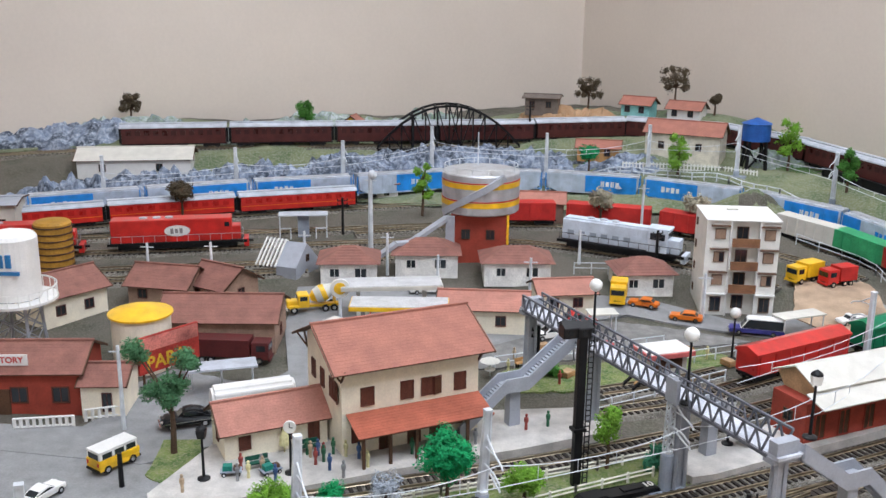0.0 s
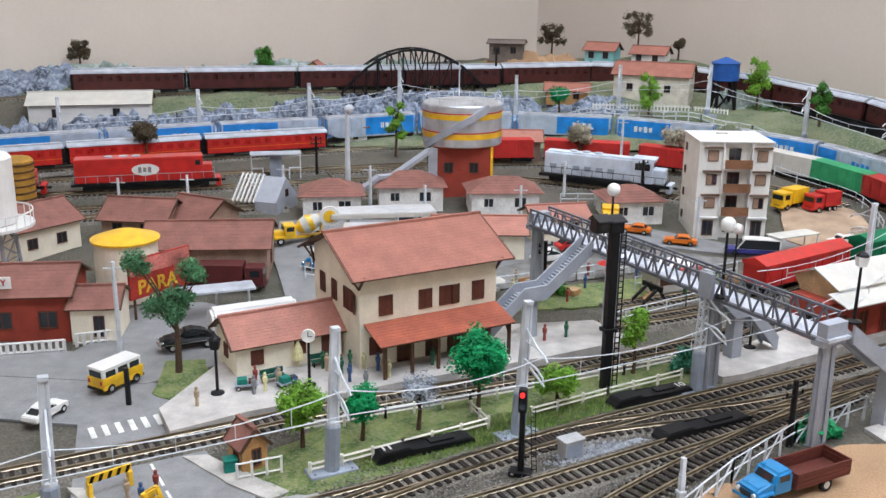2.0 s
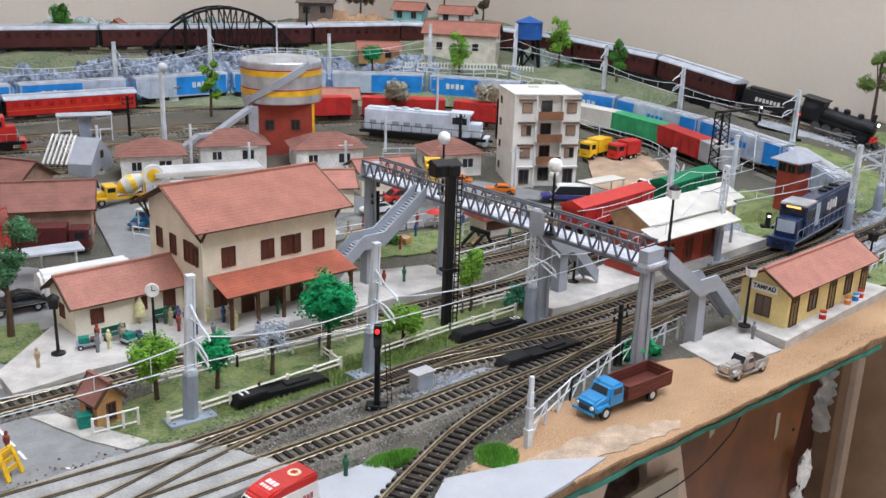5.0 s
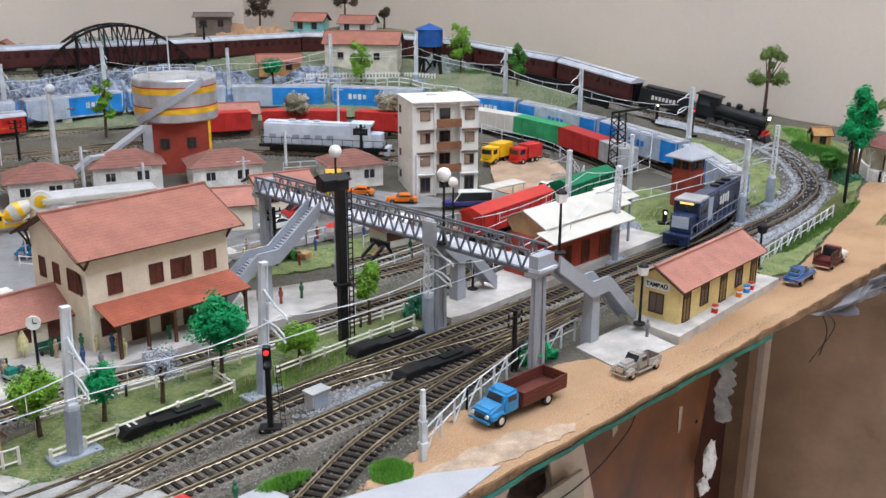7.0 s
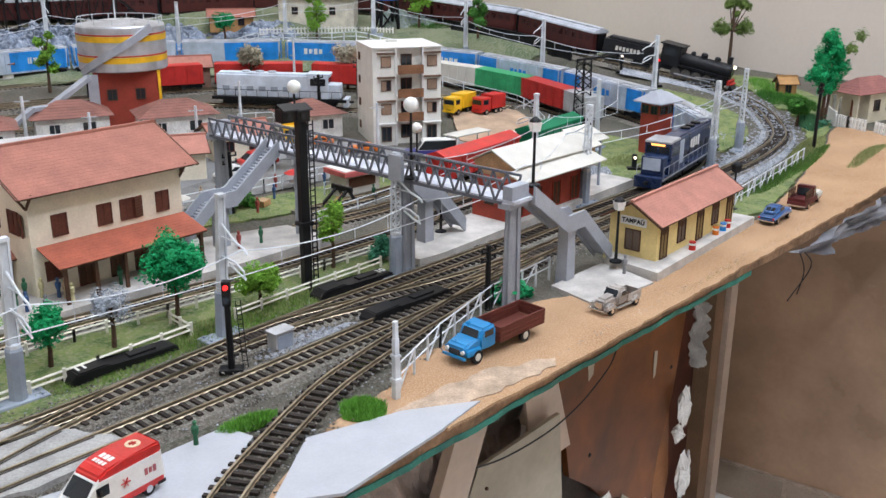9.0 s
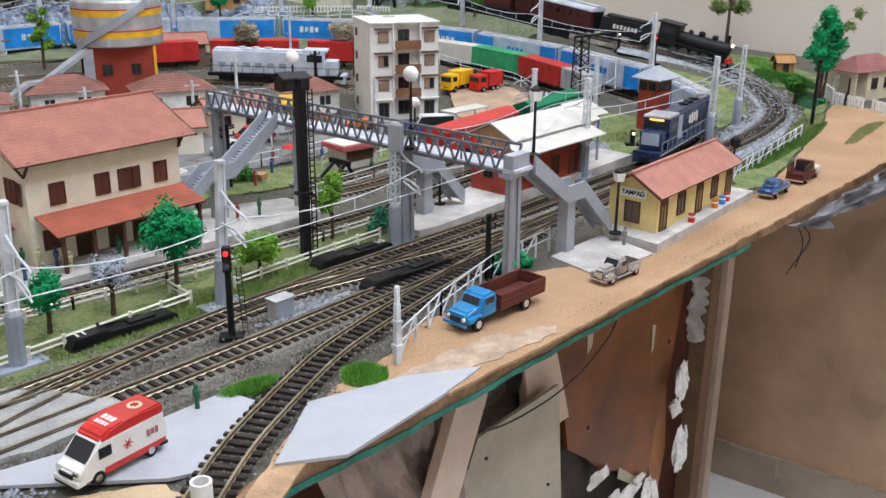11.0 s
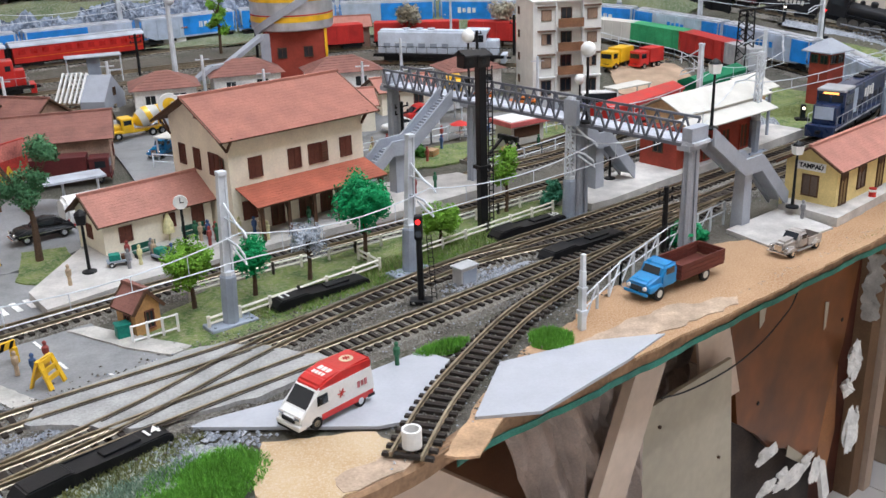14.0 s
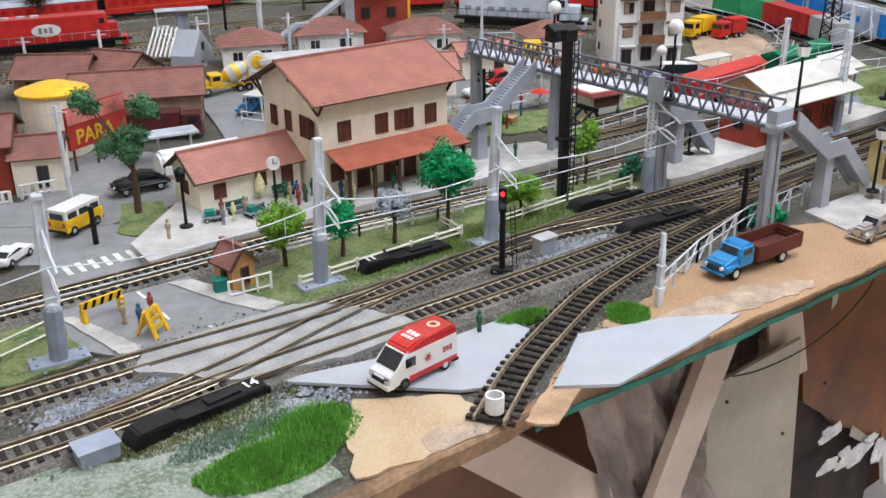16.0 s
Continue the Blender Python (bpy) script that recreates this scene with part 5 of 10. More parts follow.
patch("moss_patch", [(-25, 94.6), (-20.4, 94.4), (-13.6, 99.2), (-8.8, 98.2), (-9.2, 94.0), (-8.9, 91.4), (-14, 88.6), (-26, 82.5), (-32, 86)], pale_moss, 0.05, 0.15, "pale mossy ground near the front corner", "moss", z=0, rough=0.8)

patch("grass_strip", [(95, 172), (98.5, 168), (103, 172), (106, 179), (103, 188), (97, 192), (95.5, 186), (97, 179)], grass, 0.15, 0.3, "green grass between the curve and the wall", "grass", step=3, rough=0.6)

patch("bare_board", [(0.9, 94.6), (2.6, 94.2), (5.6, 98.6), (10.8, 104.6), (14.4, 107.6), (13.2, 108.4), (8.6, 105.0), (4.2, 100.0)], paint("bare_wood", (0.45, 0.29, 0.17), 0.8, vary=0.15, stain_amount=0.25), 0.06, 0.15, "bare tan board beside the siding", "board", z=0, rough=0.3)
patch("grass_strip", [(73.5, 157.5), (79.5, 160.0), (84.0, 165.5), (86.6, 171.5), (86.8, 178.0), (82.5, 184.5), (78.5, 187.0), (78.0, 176.0), (77.2, 166.0)], grass, 0.2, 0.3, "green grass inside the curve", "grass", step=3, rough=0.5)

# No groove is cut: dark strips on the infill stand for shade beside the rails.
for key in "bcx":
    spots = [p for p in TRACK[key] if in_crossing(p.x, p.y)]
    for side in (-0.66, 0.66, -1.0, 1.0) if len(spots) > 3 else ():
        v, f = strip(offset_line(spots, side, 0.0), [(-0.07, 0.49), (0.07, 0.49), (0.07, 0.515), (-0.07, 0.515)])
        tagged(mesh_part("flangeway", v, f, MATS["sleeper_brown"], None), "dark strip laid beside the rail as the shade of a groove", "groove", "flangeways", "structure")

patch("grass_strip", [(-31.0, 109.8), (-28.2, 111.2), (-25.4, 109.2), (-23.2, 106.0), (-25.8, 104.2), (-31.0, 101.4)], grass, 0.12, 0.2, "green-brown lawn round the first mast", "grass", z=0, rough=0.5)
kerb_m = paint("kerb_cement", (0.46, 0.44, 0.40), 0.85, vary=0.1, stain_amount=0.25)
patch("pavement", [(-26.4, 111.6), (-25.3, 111.6), (-20.3, 106.4), (-21.2, 105.4)], kerb_m, 0.22, 0.3, "pale cement pavement beside the road works", "pavement", z=0, rough=0.15)
patch("pavement", [(-19.9, 115.9), (-18.2, 116.2), (-11.7, 111.2), (-12.9, 110.2), (-16.0, 112.3)], kerb_m, 0.22, 0.3, "pale cement kerb curving to the crossing", "pavement", z=0, rough=0.15)

# road markings
wm = paint("marking_white", (0.75, 0.74, 0.7), 0.8, vary=0.15, stain_amount=0.25)


def marking(x, y, rot, w, h, name="road_marking"):
    o = part(name, boxes((-w / 2, w / 2, -h / 2, h / 2, 0, 0.03)), wm, None)
    o.matrix_basis = pose(x * CM, y * CM, 0.115 * CM, 0, 0, rot)
    return tagged(o, "worn white painted road stripe", "road marking", "road stripes")


for k in range(8):
    marking(-27.4 + 0.85 * k, 119.6 + 0.5 * k * 0.9, 118, 1.9, 0.42)
for k in range(7):
    marking(-24.6 + 0.75 * k, 130.3 + 0.6 * k, 60, 1.8, 0.4)
for k in range(4):
    marking(-22.5 + k * 1.0, 116.2 - 1.8 * k, -60, 1.3, 0.2)
for k in range(3):
    marking(-16.2 + k * 1.6, 108.6 - k * 0.1, -20, 1.0, 0.2)
kerb_w, kerb_b = white, black
for k in range(12):
    o = part("kerb_block", boxes((-0.28, 0.28, -0.12, 0.12, 0, 0.16)), kerb_w if k % 2 else kerb_b, None)
    o.matrix_basis = pose((-28.5 + 0.56 * k) * CM, (113.4 + 0.27 * k) * CM, 0.1 * CM, 0, 0, 26)
    tagged(o, "small black or white kerb block", "kerb", "kerb blocks")


# ---- footbridge ----
fb = thing("footbridge", 26.2, 118.1, 0, 118.6, "grey railway footbridge with lattice sides and three stairs", "footbridge")
BL, DZ = 37.0, 8.6
part("deck", boxes((-0.5, BL, -1.1, 1.1, DZ - 0.15, DZ + 0.1)), paint("deck_pale", (0.55, 0.57, 0.62), 0.7), fb, "pale deck")
for s in (-1, 1):
    y = s * 1.15
    g = part("girder", boxes((0.6, BL - 0.6, y - 0.1, y + 0.1, DZ - 0.25, DZ - 0.02), (0.6, BL - 0.6, y - 0.1, y + 0.1, DZ + 1.45, DZ + 1.63)), girder_grey, fb, "dark grey lattice girder")
    k, n = 0, 54
    for k in range(n):
        x0, x1 = 0.6 + (BL - 1.2) * k / n, 0.6 + (BL - 1.2) * (k + 1) / n
        bm = bm_new()
        bar(bm, (x0, y, DZ - 0.1 if k % 2 else DZ + 1.5), (x1, y, DZ + 1.5 if k % 2 else DZ - 0.1), 0.14)
        part("lattice_bar", bm, girder_grey, g)


def trestle(x, w, z1, name="pier"):
    bm = bm_new()
    for s in (-1, 1):
        for e in (-1, 1):
            bar(bm, (x + e * 0.28, s * 0.55, -0.3), (x + e * 0.2, s * 0.45, z1), 0.26)
    box(bm, x - 0.12, x + 0.12, -0.5, 0.5, -0.3, z1)
    box(bm, x - 0.55, x + 0.55, -1.2, 1.2, z1, z1 + 0.45)
    part(name, bm, bridge_grey, fb)


for x in (0.4, 11.4, 24.5, BL - 0.5):
    trestle(x, 1.8, DZ - 0.6)
for x in (0.2, 11.2, BL - 0.6):
    part("pier_cap", boxes((x - 0.45, x + 0.45, -1.05, 1.05, DZ - 0.15, DZ + 1.15), bevel=0.04) if x != 11.2 else boxes((x - 0.7, x + 0.7, 1.2, 1.6, DZ - 0.2, DZ + 1.9)), bridge_grey, fb)


def flight(x, side, pts, name="stair"):
    """A stair with solid cheeks along local -y or +y from (offset, z) to (offset, z)."""
    st = None
    for (o0, z0), (o1, z1) in zip(pts, pts[1:]):
        for e in (-0.85, 0.85):
            bm = bm_new()
            outl = [(o0, z0 - 0.5), (o1, z1 - 0.5), (o1, z1 + 0.9), (o0, z0 + 0.9)]
            a = [bm.verts.new((x + e - 0.1, side * o, z)) for o, z in outl]
            b = [bm.verts.new((x + e + 0.1, side * o, z)) for o, z in outl]
            bm.faces.new(a)
            bm.faces.new(b[::-1])
            for i in range(4):
                bm.faces.new((a[(i + 1) % 4], a[i], b[i], b[(i + 1) % 4]))
            bmesh.ops.recalc_face_normals(bm, faces=bm.faces[:])
            o = part(name + "_cheek", bm, bridge_grey, fb)
            st = st or o
        n = max(1, int(abs(z1 - z0) / 0.2))
        for k in range(n):
            u0, u1 = o0 + (o1 - o0) * k / n, o0 + (o1 - o0) * (k + 1) / n
            zz = z0 + (z1 - z0) * (k + 0.5) / n
            y0, y1 = sorted((side * u0, side * u1))
            part("step", boxes((x - 0.8, x + 0.8, y0, y1, zz - 0.12, zz + 0.06)), bridge_grey, st)


flight(0.2, -1, [(1.2, DZ), (6.0, 5.2), (8.4, 5.2), (13.0, 1.0)], "stair")
flight(14.5, -1, [(1.1, DZ), (5.0, 5.2), (6.6, 5.2), (10.5, 1.2)], "stair")
flight(27.0, 1, [(1.1, DZ), (6.2, 4.9), (8.6, 4.9), (13.4, 1.1)], "stair")
for x, o in ((0.2, 7.2), (14.5, 5.8), (27.0, -7.4)):
    bm = bm_new()
    box(bm, x - 0.55, x + 0.55, -o - 0.6, -o + 0.6, -0.2, 4.8, taper=0.08)
    part("stair_pier", bm, bridge_grey, fb)
for k in range(7):
    u = 4.5 + 4.4 * k
    bm = bm_new()
    bar(bm, (u, 1.25, DZ + 0.2), (u, 1.25, DZ + 2.2), 0.1)
    part("rail_post", bm, girder_grey, fb)
part("hand_rail", boxes((3, 33, 1.2, 1.3, DZ + 2.15, DZ + 2.28)), girder_grey, fb)


# ---- black signal gantry ----
py = thing("signal_gantry", 12.1, 128.0, 0, 20, "tall black signal gantry post with ladder", "signal gantry")
part("post", boxes((-0.36, 0.36, -0.33, 0.33, -0.3, 13.9), bevel=0.05), black, py)
for u0, u1, z0, z1 in ((-1.95, -0.72, 13.7, 14.75), (-0.7, 0.55, 13.6, 14.65)):
    sbx = part("signal_box", boxes((u0, u1, -0.6, 0.5, z0, z1), bevel=0.07), black, py)
    bm = bm_new()
    extrude_yz(bm, [(-0.95, z1 - 0.12), (-0.9, z1 - 0.02), (0.1, z1 + 0.35), (0.7, z1 - 0.02), (0.7, z1 - 0.12), (0.1, z1 + 0.24)], u0 - 0.04, u1 + 0.04)
    part("visor", bm, black, sbx)
    bm = bm_new()
    tube(bm, ((u0 + u1) / 2, -0.66, (z0 + z1) / 2), ((u0 + u1) / 2, -0.58, (z0 + z1) / 2), 0.24, n=12)
    part("dark_lens", bm, window_dark, sbx)
part("junction_box", boxes((-0.6, 0.6, -0.5, 0.5, 5.2, 5.5), bevel=0.05), black, py)
bm = bm_new()
for s in (0.55, 0.98):
    tube(bm, (s, -0.2, 0), (s, -0.2, 13.6), 0.06, n=5)
for k in range(28):
    tube(bm, (0.55, -0.2, 0.3 + k * 0.48), (0.98, -0.2, 0.3 + k * 0.48), 0.06, n=4)
part("ladder", bm, black, py)


# ---- catenary masts ----
def mast(x, y, z, rot, h=10.5, arms=(1,), group="catenary masts", base_h=3.7, lean=0.0, solid=False, label="grey lattice catenary mast on a concrete foot with white arms"):
    t = thing("catenary_mast", x, y, z, rot, label, "mast", group)
    t.matrix_basis = pose(x * CM, y * CM, z * CM, 0, lean, 0) @ pose(0, 0, 0, 0, 0, rot)
    part("foot", boxes((-1.75, 1.75, -0.75, 0.75, -0.4, 0.3), bevel=0.1), mast_grey, t)
    for sx in (-1.35, 1.35):
        for sy in (-0.45, 0.45):
            bm = bm_new()
            tube(bm, (sx, sy, 0.28), (sx, sy, 0.42), 0.11, n=6)
            part("bolt", bm, mast_grey, t)
    bm = bm_new()
    lathe(bm, [(0.56, 0.2), (0.56, base_h - 0.15), (0.46, base_h)], 8)
    part("lower_post", bm, mast_grey, t)
    bm = bm_new()
    lathe(bm, [(0.46, base_h), (0.46, base_h + 0.22), (0.36, base_h + 0.26)], 8)
    part("collar", bm, mast_light, t)
    bm = bm_new()
    if solid:
        # an H-section pole that tapers upwards
        for sx in (-1, 1):
            v = [bm.verts.new(p) for w, d, zz in ((0.30, 0.24, base_h + 0.2), (0.23, 0.18, h)) for p in ((sx * w - 0.07, -d, zz), (sx * w + 0.07, -d, zz), (sx * w + 0.07, d, zz), (sx * w - 0.07, d, zz))]
            for f in ((3, 2, 1, 0), (4, 5, 6, 7), (0, 1, 5, 4), (1, 2, 6, 5), (2, 3, 7, 6), (3, 0, 4, 7)):
                bm.faces.new([v[i] for i in f])
        box(bm, -0.26, 0.26, -0.09, 0.09, base_h + 0.2, h)
    else:
        for sx, sy in ((-1, -1), (1, -1), (1, 1), (-1, 1)):
            bar(bm, (sx * 0.33, sy * 0.26, base_h + 0.2), (sx * 0.24, sy * 0.2, h), 0.13)
        n = 14
        for k in range(n):
            z0, z1 = base_h + 0.2 + (h - base_h - 0.2) * k / n, base_h + 0.2 + (h - base_h - 0.2) * (k + 1) / n
            w = 0.32 - 0.08 * k / n
            s = 1 if k % 2 else -1
            for sy in (-0.23, 0.23):
                bar(bm, (-s * w, sy, z0), (s * w, sy, z1), 0.09)
            for sx in (-w, w):
                bar(bm, (sx, -0.23 * s, z0), (sx, 0.23 * s, z1), 0.09)
    box(bm, -0.3, 0.3, -0.26, 0.26, h - 0.05, h + 0.18)
    part("pole" if solid else "lattice", bm, mast_light, t)
    for s in arms:
        bm = bm_new()
        pts = [(0, 0, 8.6), (0, s * 1.6, 7.6), (0, s * 2.6, 7.3), (0, s * 2.9, 7.0)]
        sweep(bm, pts, 0.085)
        part("upper_arm", bm, mast_light, t, "white cantilever arm")
        bm = bm_new()
        pts = [(0, 0, 6.2), (0, s * 1.6, 6.1), (0, s * 2.5, 5.7), (0, s * 2.7, 5.2), (0, s * 1.8, 5.5), (0, s * 0.9, 5.9)]
        sweep(bm, pts, 0.085)
        part("lower_arm", bm, mast_light, t, "white cantilever arm")
        bm = bm_new()
        tube(bm, (0, 0, 7.6), (0, s * 1.6, 7.6), 0.06, n=5)
        part("stay", bm, mast_light, t)
    return t


def arm_tip(x, y, rot, s, z=0.0):
    a = radians(rot)
    return x - math.sin(a) * s * 2.6, y + math.cos(a) * s * 2.6, z


MASTS = [(-25.2, 105.9, 24, -1), (-9.2, 114.1, 27, -1), (4.1, 119.6, 28, -1), (19.6, 127.6, 29, -1), (45.0, 141.6, 29, 1), (67.2, 150.6, 34, 1), (76.8, 158.0, 48, 1)]
for k, (x, y, r, s) in enumerate(MASTS):
    mast(x, y, 0, r, arms=(s,), lean=2.4 if k < 3 else 0.5, solid=k < 3, label="pale tapering catenary mast on a blue-grey concrete foot" if k < 3 else "grey lattice catenary mast on a concrete foot with white arms")
YARD_MASTS = [(46.8, 157.5, 30, 1), (59.0, 164.2, 40, 1), (80, 184, 100, 1), (70, 203, 120, 1), (62, 218, 140, 1), (48, 228.5, 155, 1), (33, 235, 165, 1), (14, 237.5, 178, 1), (-8, 236, 195, 1), (-24, 228.5, 205, 1), (-42, 220.5, 205, 1), (-62, 210, 205, 1)]
for x, y, r, s in YARD_MASTS:
    mast(x, y, ground(x, y), r, h=9.0, arms=(s,), base_h=1.2, solid=True, label="pale slender catenary mast beside the yard tracks")
POLES = [(-33.5, 176, 6.5), (-22.4, 184, 6.0), (-14.6, 196.5, 11.2), (9.5, 177, 5.5), (17, 190, 5.0), (31.5, 172, 6.2), (-10.5, 183.5, 6.0), (-43, 178, 5.5), (28, 205, 8.5), (-3, 178.2, 5.5), (-30.1, 135.2, 8.6)]
for x, y, h in POLES:
    t = thing("concrete_pole", x, y, ground(x, y), 0, "slim pale concrete pole in the village", "pole", "village poles")
    bm = bm_new()
    tube(bm, (0, 0, -0.3), (0, 0, h), 0.42 if h > 10 else 0.24, 0.3 if h > 10 else 0.17, n=8)
    part("shaft", bm, mast_light, t)
    bm = bm_new()
    bar(bm, (-0.9, 0, h - 0.6), (0.9, 0, h - 0.6), 0.12)
    if h > 10:
        ball(bm, (0.3, 0, h + 0.3), 0.7)
    part("crossarm", bm, mast_light, t)


def wire(p, q, r=0.045, sag=0.3, name="contact_wire", mat=None, n=8):
    bm = bm_new()
    p, q = Vector(p), Vector(q)
    side = Vector((q.y - p.y, p.x - q.x, 0)).normalized() * r
    up = Vector((0, 0, r))
    pts = [p.lerp(q, k / n) - Vector((0, 0, sag * 4 * (k / n) * (1 - k / n))) for k in range(n + 1)]
    rings = [[bm.verts.new(c + d) for d in (side, up, -side, -up)] for c in pts]
    for a, b in zip(rings, rings[1:]):
        for k in range(4):
            bm.faces.new((a[k], a[(k + 1) % 4], b[(k + 1) % 4], b[k]))
    return bm


def catenary(spans, z_hi, z_lo):
    t = thing("overhead_line", 0, 0, 0, 0, "pale overhead contact and carrier wires with droppers", "overhead line", "overhead lines")
    for p, q in zip(spans, spans[1:]):
        part("carrier_wire", wire((*p[:2], p[2] + z_hi), (*q[:2], q[2] + z_hi), sag=0.9), mast_light, t)
        part("contact_wire", wire((*p[:2], p[2] + z_lo), (*q[:2], q[2] + z_lo), sag=0.05), mast_light, t)
        n = 5
        for k in range(1, n):
            u = k / n
            x, y, z = (p[i] + (q[i] - p[i]) * u for i in range(3))
            bm = bm_new()
            tube(bm, (x, y, z + z_lo - 0.05 * 4 * u * (1 - u)), (x, y, z + z_hi - 0.9 * 4 * u * (1 - u)), 0.035, n=4)
            part("dropper", bm, mast_light, t)


catenary([(-46, 92.5, 0)] + [arm_tip(x, y, r, s) for x, y, r, s in MASTS[:4]] + [(33.5, 132.8, 0)] + [arm_tip(x, y, r, s) for x, y, r, s in MASTS[4:]], 7.2, 5.4)
catenary([arm_tip(x, y, r, s, ground(x, y)) for x, y, r, s in YARD_MASTS[2:]], 6.6, 5.0)
catenary([(28, 139.5, 0), arm_tip(46.8, 157.5, 30, -1), arm_tip(59.0, 164.2, 40, -1), (70, 178, 0)], 6.8, 5.2)


# ---- arch bridge at the back ----
i0 = nearest_s("c", 7.8, 251.3)
i1 = nearest_s("c", -19.3, 245)
pa, ha, _ = track_frame("c", (i0 + i1) / 2)
ar = thing("arch_bridge", pa.x, pa.y, pa.z, ha, "black steel arch truss railway bridge", "bridge")
SPAN = abs(i1 - i0) + 0.8
for s in (-2.3, 2.3):
    g = part("lower_chord", boxes((-SPAN / 2, SPAN / 2, s - 0.25, s + 0.25, -1.3, 0.1)), black, ar)
    top = [(u, 0.4 + 8.1 * (1 - abs(2 * u / SPAN) ** 2.1)) for u in np.linspace(-SPAN / 2, SPAN / 2, 13)]
    bm = bm_new()
    for (x0, z0), (x1, z1) in zip(top, top[1:]):
        bar(bm, (x0, s, z0), (x1, s, z1), 0.4, 0.45)
    part("arch_rib", bm, black, ar)
    for k, (x, z) in enumerate(top):
        bm = bm_new()
        bar(bm, (x, s, 0), (x, s, z), 0.26)
        if k and k < len(top) - 1:
            x2 = top[k + 1][0] if k < 6 else top[k - 1][0]
            bar(bm, (x, s, z), (x2, s, 0), 0.2)
        part("hanger", bm, black, ar)
for k in range(2, 11):
    x, z = top[k]
    bm = bm_new()
    bar(bm, (x, -2.3, z), (x, 2.3, z), 0.22)
    part("cross_brace", bm, black, ar)

# black plate girder where the climbing line nears the wall
g0, g1 = nearest_s("c", 77.0, 202.5), nearest_s("c", 65.5, 229.5)
pg = thing("plate_girder_bridge", 0, 0, 0, 0, "low black plate girder bridge on the climbing line", "bridge")
seg = [track_frame("c", g0 + (g1 - g0) * k / 14)[0] for k in range(15)]
for s in (-2.35, 2.35):
    v, f = strip(seg, [(s - 0.12, -1.2), (s + 0.12, -1.2), (s + 0.12, 1.55), (s - 0.12, 1.55)])
    pl = mesh_part("side_plate", v, f, black, pg)
    v, f = strip(seg, [(s - 0.3, 1.55), (s + 0.3, 1.55), (s + 0.3, 1.7), (s - 0.3, 1.7)])
    mesh_part("top_flange", v, f, black, pl)
    for k in range(0, 15, 2):
        p, a, _ = track_frame("c", g0 + (g1 - g0) * k / 14)
        o = part("stiffener", boxes((-0.1, 0.1, s - 0.26, s + 0.26, -1.2, 1.55)), black, pl)
        o.matrix_basis = pose(p.x * CM, p.y * CM, p.z * CM, 0, 0, a)

# ---- rolling stock ----
rim_m = paint("wheel_steel", (0.16, 0.15, 0.14), 0.45, metal=0.6)


def bogie(parent, x, wheels=2, spread=1.1, r=0.52, mat=None):
    b = part("bogie", boxes((x - spread - 0.5, x + spread + 0.5, -1.25, -1.0, 0.35, 0.85), (x - spread - 0.5, x + spread + 0.5, 1.0, 1.25, 0.35, 0.85), (x - 0.35, x + 0.35, -1.0, 1.0, 0.45, 0.9)), mat or black, parent)
    for k in range(wheels):
        u = x - spread + 2 * spread * k / max(1, wheels - 1)
        bm = bm_new()
        for s in (-0.85, 0.85):
            tube(bm, (u, s - 0.12, r), (u, s + 0.12, r), r, n=14)
        tube(bm, (u, -0.8, r), (u, 0.8, r), 0.12, n=6)
        part("wheelset", bm, rim_m, b)
    return b


def railcar(name, line, s, half, flip, label, category, group=""):
    """An Empty on the rails at arc length s; local +x is the travelling direction."""
    p, _, _ = track_frame(line, s - half * 0.7)
    q, _, _ = track_frame(line, s + half * 0.7)
    c, d = (p + q) / 2, q - p
    ang = math.degrees(math.atan2(d.y, d.x)) + (180 if flip else 0)
    pitch = math.degrees(math.atan2(d.z, math.hypot(d.x, d.y))) * (-1 if flip else 1)
    t = thing(name, c.x, c.y, c.z + RAIL_TOP, 0, label, category, group)
    t.matrix_basis = pose(c.x * CM, c.y * CM, (c.z + RAIL_TOP) * CM, 0, -pitch, ang)
    return t


def bars(parent, x, y, z, w, h, mat, n=4, side=-1, name="logo_bar", label="plain letter-sized shapes"):
    """Unreadable or brand lettering as plain upright shapes on a side wall."""
    bm = bm_new()
    bw = w / n
    for k in range(n):
        hh = h * (1.0 if k % 2 == 0 else 0.8)
        box(bm, x - w / 2 + k * bw, x - w / 2 + (k + 0.68) * bw, min(y, y + side * 0.04), max(y, y + side * 0.04), z - hh / 2, z + hh / 2)
    return part(name, bm, mat, parent, label)


